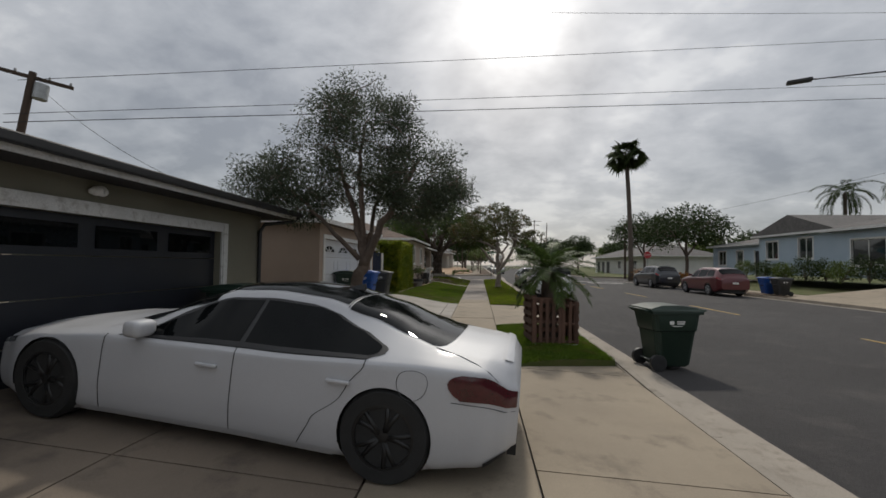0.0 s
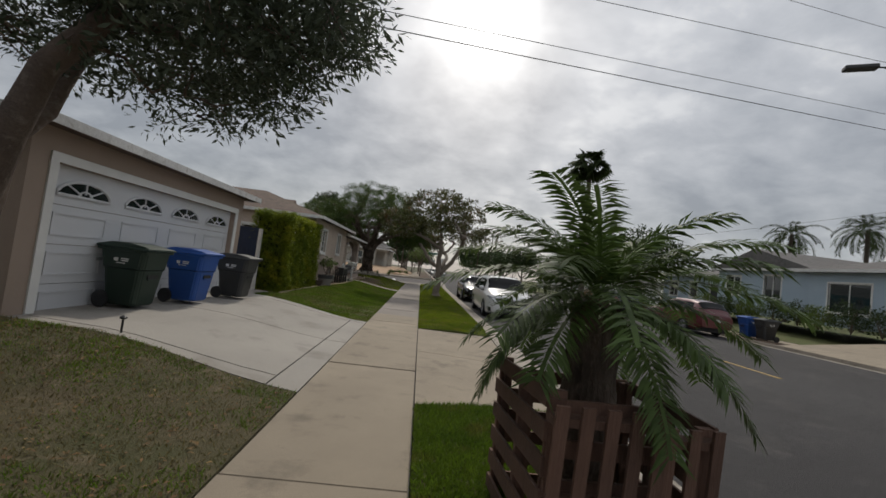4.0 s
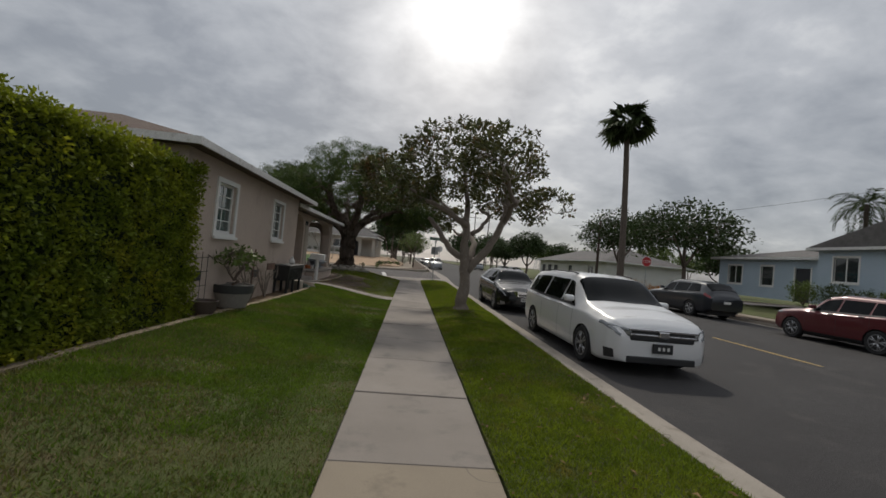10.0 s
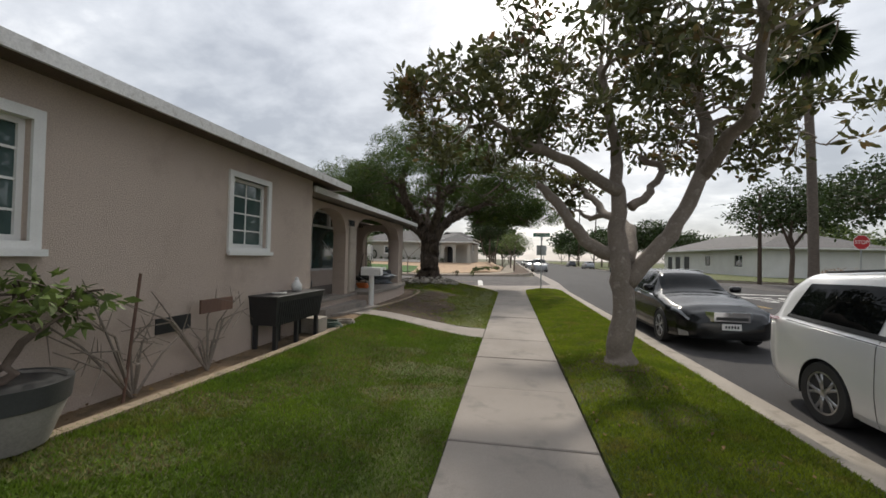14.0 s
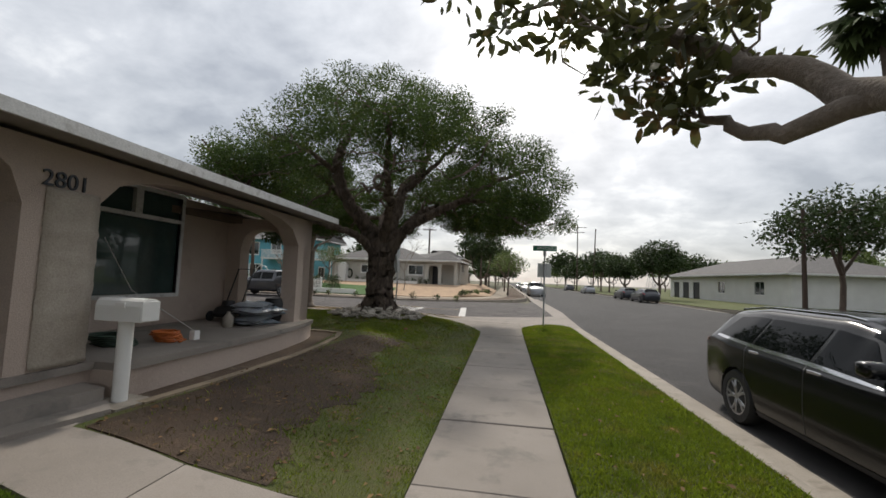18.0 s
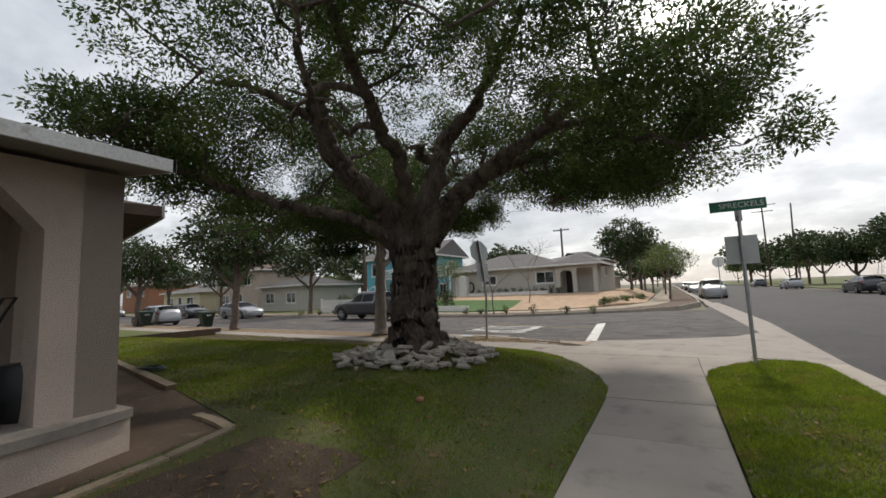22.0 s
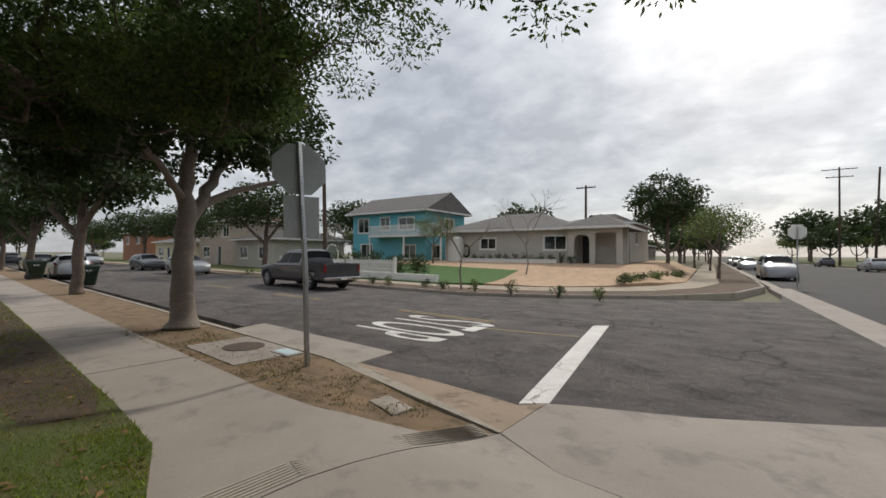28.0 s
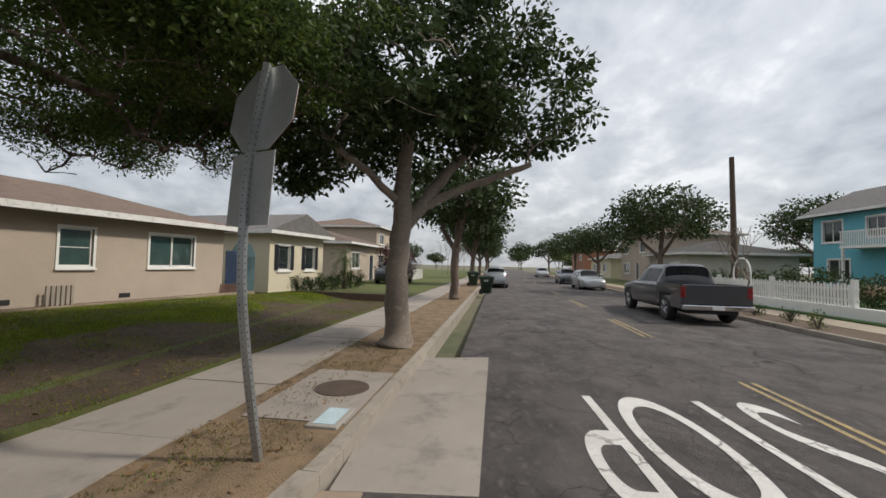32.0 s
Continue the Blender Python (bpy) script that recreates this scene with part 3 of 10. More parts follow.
kerb("kerb_near", [(CURB_X + 0.15, -12), (CURB_X + 0.15, 40.2)], top=dropped, stone=1.2)
kerb("kerb_far", [(MAIN_FAR - 0.15, -12), (MAIN_FAR - 0.15, 40.0)] + [(MAIN_FAR + 2.5 - 2.65 * math.cos(radians(a)), 42.0 + 2.5 * math.sin(radians(a))) for a in (0, 30, 60, 90)] + [(60, 44.5)], left=False)
kerb("kerb_far_corner", [(60, 57.2), (22, 57.2), (19.5, 58.5), (MAIN_FAR - 0.15, 61), (MAIN_FAR - 0.15, 200)], left=False)
kerb("kerb_side_street", [(-4.0, 43.57), (-4.4, 43.63), cs2(-8.0, 0.05), cs2(-120, 0.1)], width=0.16, left=True, lab="worn concrete kerb with a painted house number")
kerb("kerb_opposite_corner", [cs2(-120, 9.2), cs2(-12, 9.2), (-7.6, 53.45), (-4.5, 54.5), (-1.2, 56.6), (1.4, 60.0), (CURB_X - 0.2, 65), (CURB_X, 72), (CURB_X, 260)], width=0.16, left=True, lab="dark stained kerb round the opposite corner")
# centre lines
for k in range(-2, 3):
    y = 14.5 + k * 7.9
    tagged(link("lane_dash", box(9.85, y, ROAD_Z, 9.97, y + 3.3, ROAD_Z + 0.006), M_YELLOW), "faded yellow centre dash painted on the asphalt", "road marking", "centre dashes", "structure")
for dx in (0.0, 0.26):
    tagged(link("centre_line", box(9.75 + dx, 36.2, ROAD_Z, 9.87 + dx, 43.4, ROAD_Z + 0.006), M_YELLOW), "solid yellow centre line before the crossing", "road marking", "", "structure")
tagged(link("stop_line_far", box(10.2, 43.2, ROAD_Z, 16.2, 43.6, ROAD_Z + 0.006), M_ROADPAINT), "white stop line across the lane", "road marking", "", "structure")
for a in (-3.4, -10.4, -17.4, -24.4, -38.4, -52.4):
    for o in (0.0, 0.17):
        tagged(link("centre_dash_side", prism([cs2(a - 3.2, 4.66 + o), cs2(a, 4.66 + o), cs2(a, 4.73 + o), cs2(a - 3.2, 4.73 + o)], ROAD_Z, ROAD_Z + 0.005), M_YELLOW_OLD), "thin worn yellow dash on the side street", "road marking", "side street dashes", "structure")
tagged(link("centre_line_worn", prism([(-4.05, 47.40), (-1.78, 47.74), (-1.79, 47.81), (-4.06, 47.47)], ROAD_Z, ROAD_Z + 0.005), M_YELLOW_OLD), "thin worn yellow line behind the stop bar", "road marking", "", "structure")
tagged(link("stop_line", prism([(-1.36, 43.66), (-1.08, 43.86), (-1.53, 49.46), (-1.84, 49.26)], ROAD_Z, ROAD_Z + 0.007), M_ROADPAINT), "bright white stop line with cracked paint", "road marking", "", "structure")


def painted_word(words, cx, cy, w, h, yaw, label):
    """Road lettering of a given width and height; the text's top points along +y before it is turned."""
    ob = text_mesh(words, 1.0, M_ROADPAINT, Matrix.Identity(4), None, 0.003, "stop_lettering")
    co = np.array([v.co for v in ob.data.vertices])
    lo, hi = co.min(0), co.max(0)
    mid = (lo + hi) / 2
    ob.data.transform(pose(cx, cy, ROAD_Z + 0.004, 0, 0, yaw) @ Matrix.Diagonal((w / (hi[0] - lo[0]), h / (hi[1] - lo[1]), 1, 1)) @ Matrix.Translation((-mid[0], -mid[1], 0)))
    return tagged(ob, label, "road marking", "", "structure")


painted_word("STOP", -5.02, 46.9, 2.45, 2.55, -93, "large white STOP lettering painted on worn asphalt")
painted_word("STOP", 13.2, 40.2, 3.2, 2.6, 0, "white STOP lettering painted in the far lane")
# concrete patch by the storm drain
tagged(link("gutter_patch", prism([(-4.0, 43.64), (-4.0, 44.68), (-8.25, 45.1), (-8.05, 43.75)], -0.3, ROAD_Z + 0.008), M_CONC_GREY), "smooth grey concrete patch in the gutter", "gutter", "", "structure")

# pavement slabs of the main walk
walk_root = thing("pavement", "worn tan concrete pavement slabs with dark joints", "pavement", kind="structure")
edges = [13.93 - 3.04 * k for k in range(8, 0, -1)] + [13.93 + 1.45 * k for k in range(0, 17)]
for y0, y1 in zip(edges, edges[1:]):
    if y1 > 37.2:
        break
    mt = M_CONC if y0 < 16.5 else M_CONC_GREY
    bm = prism([(0.008, y0 + 0.008), (1.212, y0 + 0.008), (1.212, y1 - 0.008), (0.008, y1 - 0.008)], -0.12, 0.004 + 0.004 * math.sin(y0 * 7))
    bmesh.ops.bevel(bm, geom=[e for e in bm.edges if min(v.co.z for v in e.verts) > -0.05], offset=0.008, segments=1, affect="EDGES")
    part("slab", bm, mt, walk_root)
y_end = max(y for y in edges if y <= 37.2)
structure("joint_bed", box(0, -12, -0.3, 1.22, y_end, -0.02), M_TAR, "dark sandy bed under the pavement joints", "pavement")
# corner slabs
left_curve = [(0.0, y_end), (-0.02, 37.6), (-0.25, 38.4), (-0.75, 39.25), (-1.5, 39.95), (-2.4, 40.5), (-3.2, 40.85), cs2(-3.2, -2.56)]


def sheet(poly, f, step=0.3, depth=0.25):
    """A solid sheet over a polygon, its top following f(x, y)."""
    xs, ys = [p[0] for p in poly], [p[1] for p in poly]
    bm = bmesh.new()
    bm.faces.new([bm.verts.new((x, y, 0)) for x, y in poly])
    for axis, lo, hi in ((0, min(xs), max(xs)), (1, min(ys), max(ys))):
        n = max(1, int((hi - lo) / step))
        for k in range(1, n):
            co, no = [0, 0, 0], [0, 0, 0]
            co[axis], no[axis] = lo + (hi - lo) * k / n, 1
            bmesh.ops.bisect_plane(bm, geom=bm.verts[:] + bm.edges[:] + bm.faces[:], plane_co=co, plane_no=no)
    for v in bm.verts:
        v.co.z = f(v.co.x, v.co.y)
    r = bmesh.ops.extrude_face_region(bm, geom=bm.faces[:])
    for v in [e for e in r["geom"] if isinstance(e, bmesh.types.BMVert)]:
        v.co.z -= depth
    bmesh.ops.recalc_face_normals(bm, faces=bm.faces)
    return bm


def corner_z(x, y):
    """The corner dips to the street along a line across the ramp."""
    d = -((x + 1.2) * 0.32 + (y - 42.85) * 0.947)
    return 0.002 - 0.127 * smooth01(1 - d / 1.5) * smooth01((x + 3.6) / 1.8)


corner_a = left_curve[:5] + [(-1.3, 40.6), (1.22, 40.6), (1.22, y_end)]
corner_b = [(-1.51, 39.96), (-2.4, 40.5), (-3.2, 40.85), cs2(-3.2, -2.56), cs2(-3.2, -1.35), (-3.87, 42.15), (-2.98, 42.13), (-2.3, 42.26), (-1.6, 42.46), (-1.23, 42.85), (-1.6, 42.1), (-1.9, 41.24), (-2.0, 40.62), (-1.32, 40.6)]
corner_c = [(-1.3, 40.62), (-1.985, 40.64), (-1.885, 41.24), (-1.585, 42.1), (-1.21, 42.86), (-0.56, 42.49), (0.2, 42.39), (1.2, 42.09), (2.2, 41.71), (2.2, 41.3), (1.5, 41.0), (1.22, 40.62)]
for poly in (corner_a, corner_b):
    part("corner_slab", sheet(poly, corner_z), M_CONC_GREY, walk_root, "pale trowelled concrete at the street corner")
part("ramp_slab", sheet(corner_c, corner_z), M_CONC_GREY, walk_root, "sloping concrete ramp down to the street")
part("ramp_wing", sheet([(1.23, 40.6), (1.5, 40.98), (2.2, 41.28), (2.2, 41.7), (2.95, 41.19), (3.12, 41.0), (3.12, 40.2), (2.75, 40.37), (2.3, 40.22), (1.7, 39.77), (1.3, 39.22), (1.225, 38.7)], lambda x, y: corner_z(x, y) - 0.11 * smooth01((x - 2.0) / 1.1) * smooth01((y - 40.0) / 1.0)), M_CONC_GREY, walk_root, "sloping concrete beside the kerb end")
# kerb end sinking to the street, and its gutter
for a, b, c, d in (((-4.0, 43.57), (-2.65, 43.27), (-2.68, 43.11), (-4.02, 43.41)), ((-2.65, 43.27), (-1.23, 42.93), (-1.22, 42.875), (-2.68, 43.11))):
    part("kerb_end", prism([a, b, c, d], -0.32, lambda x, y: -0.001 - 0.121 * smooth01((x + 3.6) / 2.3)), M_CURB, walk_root)
structure("gutter_corner", prism([(-1.215, 42.9), (-2.65, 43.28), (-4.0, 43.58), (-4.0, 43.88), (-2.6, 43.8), (-1.94, 43.72), (-1.35, 43.62), (-1.11, 43.83)], -0.3, ROAD_Z + 0.005), M_GUTTER, "stained tan concrete gutter at the corner", "gutter")
# grooved strip beside the ramp
for k in range(7):
    for (ax, ay), (bx, by) in (((-2.02, 40.66), (-1.93, 41.24)), ((-1.93, 41.24), (-1.63, 42.1)), ((-1.63, 42.1), (-1.27, 42.74))):
        u = Vector((bx - ax, by - ay)).normalized()
        nx, ny = -u.y, u.x
        o = 0.012 + 0.036 * k
        bm = bmesh.new()
        q = [(ax + nx * o, ay + ny * o), (bx + nx * o, by + ny * o), (bx + nx * (o + 0.02), by + ny * (o + 0.02)), (ax + nx * (o + 0.02), ay + ny * (o + 0.02))]
        part("groove_bar", prism(q, -0.1, lambda x, y: corner_z(x, y) + 0.006), M_CURB, walk_root)
# side street pavement
side_root = thing("side_pavement", "grey concrete pavement slabs along the side street", "pavement", kind="structure")
for k in range(46):
    x1, x0 = -3.2 - 1.52 * k, -3.2 - 1.52 * (k + 1)
    poly = [cs2(x0 + 0.008, -2.55), cs2(x1 - 0.008, -2.55), cs2(x1 - 0.008, -1.35), cs2(x0 + 0.008, -1.35)]
    part("slab", prism(poly, -0.2, 0.003 * math.sin(k * 2.1)), M_CONC_GREY, side_root)
structure("parkway_dirt", prism([(-3.87, 42.14), (-4.02, 43.42), (-4.4, 43.48), cs2(-9, -0.1), cs2(-120, -0.06), cs2(-120, -1.36), cs2(-3.2, -1.36)], -0.3, -0.012), M_DIRT, "bare dry dirt strip between pavement and kerb", "ground")
part("dirt_tip", sheet([(-3.87, 42.14), (-2.98, 42.12), (-2.3, 42.25), (-1.6, 42.45), (-1.24, 42.85), (-2.68, 43.12), (-4.02, 43.42)], lambda x, y: corner_z(x, y) - 0.008 + 0.012 * math.sin(3 * x + 5 * y)), M_DIRT, walk_root, "bare dry dirt at the corner")

# ---- lawns, drives and beds ----
def lawn(name, poly, f, label, step=0.25, material=None):
    xs, ys = [p[0] for p in poly], [p[1] for p in poly]
    bm = bmesh.new()
    top = [bm.verts.new((x, y, f(x, y))) for x, y in poly]
    bm.faces.new(top)
    for axis, lo, hi in ((0, min(xs), max(xs)), (1, min(ys), max(ys))):
        n = max(1, int((hi - lo) / (step * 2)))
        for k in range(1, n):
            co = [0, 0, 0]
            no = [0, 0, 0]
            co[axis], no[axis] = lo + (hi - lo) * k / n, 1
            bmesh.ops.bisect_plane(bm, geom=bm.verts[:] + bm.edges[:] + bm.faces[:], plane_co=co, plane_no=no)
    for v in bm.verts:
        v.co.z = f(v.co.x, v.co.y)
    r = bmesh.ops.extrude_face_region(bm, geom=bm.faces[:])
    for v in [e for e in r["geom"] if isinstance(e, bmesh.types.BMVert)]:
        v.co.z -= 0.3
    bmesh.ops.recalc_face_normals(bm, faces=bm.faces)
    return structure(name, bm, material or M_TURF, label, "lawn")


EDGE_X = lambda y: -2.45 - 0.12 * math.sin((y - 15) * 0.5) - 0.04 * smooth01((20.0 - y) / 3.5)      # kerbing between lawn and bed
M_THIN = mat("thin_worn_turf", (0.105, 0.082, 0.042), (0.066, 0.066, 0.022), 1.7, 0.96, 1.0, 70, c3=(0.15, 0.118, 0.068), spots=2.6)
LAWN_A = [(0, 5.86), (0, 9.48), (-1.68, 9.87), (-2.2, 9.95), (-3.6, 10.13), (-3.7, 7.3), (-3.2, 6.31), (-1.79, 6.31), (-1.79, 5.86)]
LAWN_B = [(0, 15.0), (0, 26.98), (-1.0, 27.18), (-2.2, 27.34), (-2.5, 27.4)] + [(EDGE_X(y), y) for y in (26.4, 25, 23.5, 22, 20.5, 19, 17.5, 16.4)] + [(-2.8, 16.42), (-2.93, 15.51), (-2.08, 15.26), (-1.08, 15.12), (-0.28, 14.98)]
LAWN_C = [(0, 28.0)] + left_curve[:] + [cs2(-12.0, -2.56), cs2(-15.5, -2.56), (-16.5, 38.2), (-12.0, 36.3), (-5.4, 34.6), (-2.95, 33.9), (-2.5, 31.5), (-2.55, 29.4), (-2.62, 28.12), (-1.5, 27.99)]
STRIP_A = [(1.23, 5.5), (2.97, 6.06), (2.97, 9.6), (1.23, 9.5)]
STRIP_B = [(1.23, 14.87), (2.97, 15.3), (2.97, 40.1), (2.75, 40.35), (2.3, 40.2), (1.7, 39.75), (1.3, 39.2), (1.23, 38.6)]
strip_z = lambda x, y: 0.01 - 0.085 * smooth01((x - 2.1) / 0.85) * smooth01((16.1 - y) / 0.9) * (y > 12) + (0.01 + 0.045 * smooth01((y - 15.0) / 2.5) * (y > 12) + 0.045 * (y < 12)) * math.sin(math.pi * min(max((x - 1.22) / 1.76, 0), 1)) + (0.08 * math.exp(-(((x - 2.0) ** 2 + (y - 25.1) ** 2) / 0.5)))
lawn("lawn_olive", LAWN_A, land, "patchy thin lawn round the olive tree", material=M_THIN)
lawn("lawn_house", LAWN_B, land, "mown green lawn with dry patches before the house")
lawn("lawn_corner", LAWN_C, land, "shaded patchy lawn under the big corner tree", 0.4)
lawn("verge_planter", STRIP_A, strip_z, "dark green grass verge under the pallet planter")
structure("tree_pit", sheet([(2.0 + (0.4 + 0.06 * math.sin(3 * a)) * math.cos(a), 25.12 + (0.42 + 0.05 * math.sin(5 * a)) * math.sin(a)) for a in [2 * math.pi * k / 22 for k in range(22)]], lambda x, y: strip_z(x, y) + 0.004, 0.15, 0.03), M_SOIL, "bare soil ring round the magnolia", "bed")
lawn("verge_house", STRIP_B, strip_z, "bright green grass verge beside the kerb")


def side_frame(x, y):
    """Coordinates in the side street's frame."""
    c, s = math.cos(radians(6)), math.sin(radians(6))
    return (x + 1.1) * c - (y - 43.25) * s, (x + 1.1) * s + (y - 43.25) * c


def worn_band(x, y):
    """Ground worn bare: a band beside the side pavement, and the shaded south end of the corner lawn."""
    u, v = side_frame(x, y)
    edge = -4.7 + 0.45 * np.sin(u * 1.3) + 0.25 * np.sin(u * 3.1 + 1)
    ragged = 0.22 * np.sin(7.3 * x + 3.1 * y) * np.sin(8.9 * y - 2.0 * x) + 0.12 * np.sin(19 * x) * np.sin(17 * y + 1)
    south = (y < 33.9 + 0.3 * np.sin(3 * x)) & (x < -0.9 + 0.2 * np.sin(y * 1.9) - 0.12 * (y - 28) + ragged)
    return ((v > edge + ragged) & (u < -2.4)) | south


litter = []
for k in range(26):
    u = -2.9 - 0.5 * k
    litter.append(cs2(u, -4.75 + 0.45 * math.sin(u * 1.3) + 0.25 * math.sin(u * 3.1 + 1)))
structure("litter_side", sheet([cs2(-15.4, -2.6), cs2(-3.6, -2.6), cs2(-2.9, -2.75)] + litter, lambda x, y: land(x, y) + 0.008, 0.5, 0.02), M_LITTER, "bare brown earth with leaf litter beside the pavement", "ground")
south = [(-0.85 + 0.2 * math.sin(y * 1.9) - 0.12 * (y - 28) + 0.07 * math.sin(9.1 * y) + 0.05 * math.sin(23.0 * y + 1), y) for y in [28.02 + 0.13 * k for k in range(44)]]
structure("litter_south", sheet(south + [(-1.4, 34.0), (-2.35, 33.75), (-2.42, 31.5), (-2.45, 29.2), (-2.52, 28.14), (-1.5, 28.0)], lambda x, y: land(x, y) + 0.006, 0.4, 0.02), M_LITTER, "bare brown earth on the shaded lawn", "ground")


def slabs(name, rects, z, material, label):
    root = thing(name, label, "driveway", kind="structure")
    for r in rects:
        if len(r) > 4 or not isinstance(r[0], (int, float)):
            part("slab", sheet(list(r), z, 0.4), material, root)
            continue
        x0, y0, x1, y1 = r
        bm = prism([(x0 + 0.007, y0 + 0.007), (x1 - 0.007, y0 + 0.007), (x1 - 0.007, y1 - 0.007), (x0 + 0.007, y1 - 0.007)], -0.25, z)
        part("slab", bm, material, root)
    return root


zdrive = lambda x, y: 0.286 * smooth01(-x / 2.6)
slabs("driveway_white", [[(-0.355, 9.62), (-0.004, 9.53), (-0.004, 12.28), (-0.355, 12.28)], [(-0.355, 12.3), (-0.004, 12.3), (-0.004, 14.72), (-0.355, 14.72)],
                         [(-3.75, 10.42), (-2.64, 10.22), (-1.67, 10.08), (-0.375, 9.98), (-0.375, 12.28), (-3.75, 12.34)], [(-3.75, 10.395), (-3.75, 10.16), (-2.2, 9.96), (-1.68, 9.88), (-0.375, 9.63), (-0.375, 9.955), (-1.67, 10.055), (-2.64, 10.195)],
                         [(-3.75, 12.36), (-0.375, 12.3), (-0.375, 14.72), (-1.03, 14.745), (-1.92, 14.85), (-3.16, 15.28), (-3.75, 15.5)], [(-0.375, 14.745), (-0.004, 14.745), (-0.004, 14.95), (-0.28, 14.97), (-1.08, 15.11), (-2.08, 15.25), (-2.92, 15.5), (-3.2, 15.6), (-3.75, 15.53), (-3.16, 15.305), (-1.92, 14.875), (-1.03, 14.77)]], zdrive, M_CONC_NEW, "clean pale concrete driveway before the white garage")
slabs("apron_white", [(1.22, 9.56, 2.98, 12.3), (1.22, 12.3, 2.98, 14.85), [(1.23, 14.86), (2.98, 14.86), (2.98, 15.29)]], lambda x, y: 0.002 - 0.075 * (x - 1.22) / 1.76, M_CONC, "tan concrete apron sloping to the kerb")
# the car's shade is coloured into all these slabs
slabs("driveway_car", [(-3.8, -8, 0, -2.0), (-3.8, -2.0, -1.8, 2.0), (-1.8, -2.0, 0, 2.0), (-3.8, 2.0, -1.8, 6.3), (-1.8, 2.0, 0, 5.85)], lambda x, y: 0.075 * max(-x, 0) * (1 - 0.6 * smooth01((y - 4.2) / 1.6)), M_CONC_STAINED_SHADE, "stained tan concrete driveway darkened for the white car's shade")
slabs("apron_car", [(1.22, -8, 2.98, -0.6), (1.22, -0.6, 2.98, 2.4), (1.22, 2.4, 2.98, 5.45), [(1.23, 5.46), (2.98, 5.46), (2.98, 6.05), (1.23, 5.49)]], lambda x, y: 0.002 - 0.075 * (x - 1.22) / 1.76, M_CONC, "tan concrete apron before the driveway")
slabs("gate_path", [[(-2.94, 15.52), (-2.81, 16.44), (-3.46, 16.53), (-5.2, 16.7), (-5.2, 15.4), (-3.77, 15.55), (-3.2, 15.62)]], lambda x, y: 0.284, M_CONC_NEW, "pale concrete path to the blue gate")
walk2 = thing("front_walk", "worn concrete walk to the porch steps", "path", kind="structure")
for poly in ([(-0.004, 27.0), (-0.004, 27.99), (-1.495, 27.98), (-1.495, 27.26)], [(-1.505, 27.26), (-1.505, 27.98), (-2.6, 28.11), (-2.75, 28.45), (-3.4, 28.6), (-3.4, 27.55), (-2.9, 27.48)]):
    part("slab", sheet(poly, lambda x, y: land(x, y) + 0.004), M_CONC_GREY, walk2)
structure("bed_house", sheet([(EDGE_X(y), y) for y in (16.5, 18, 19.5, 21, 22.5, 24, 25.5, 26.5)] + [(-2.5, 27.38), (-3.4, 27.5), (-3.9, 16.5)], lambda x, y: land(x, y) - 0.012, 0.4), M_DIRT, "dry tan soil bed along the house wall", "bed")
structure("bed_porch", sheet([(-2.55, 28.8), (-2.5, 30.2), (-2.48, 31.6), (-2.7, 33.2), (-2.96, 33.89), (-5.3, 34.58), (-5.3, 32.5), (-3.6, 32.5), (-3.6, 28.8)], lambda x, y: land(x, y) - 0.01, 0.4), M_SOIL, "bare brown soil bed along the porch", "bed")
structure("bed_north", sheet([(-5.2, 34.55), (-12.0, 36.2), (-15.5, 37.1), (-15.6, 36.0), (-5.2, 33.5)], lambda x, y: land(x, y) - 0.01, 0.4), M_SOIL, "bare soil bed along the beige side wall", "bed")


def edging(name, pts, w=0.1, h=0.022):
    root = thing(name, "rough pale concrete lawn edging", "edging", kind="structure")
    for (ax, ay), (bx, by) in zip(pts, pts[1:]):
        u = (Vector((bx, by)) - Vector((ax, ay))).normalized()
        s = Vector((-u.y, u.x)) * w / 2
        a, b = Vector((ax, ay)) + u * 0.003, Vector((bx, by)) - u * 0.003
        bm = prism([tuple(a - s), tuple(b - s), tuple(b + s), tuple(a + s)], -0.2, lambda x, y: land(x, y) + h)
        part("edging_piece", bm, M_EDGING, root)


edging("edging_house", [(EDGE_X(16.3 + 0.75 * k), 16.3 + 0.75 * k) for k in range(14)])
edging("edging_porch", [(-2.6, 28.7), (-2.52, 29.5), (-2.48, 30.3), (-2.46, 31.2), (-2.5, 32.2), (-2.62, 33.1), (-2.8, 33.75), (-3.2, 33.85), (-3.6, 33.9)])
edging("edging_north", [(-5.3 - 1.5 * k, 34.55 + 0.37 * k) for k in range(8)], 0.14, 0.05)
structure("patio_side", prism([(-3.7, 7.3), (-3.6, 10.2), (-20, 10.2), (-20, 7.0), (-3.8, 7.0)], -0.2, 0.05), M_DIRT, "bare dirt yard beside the garage", "ground")


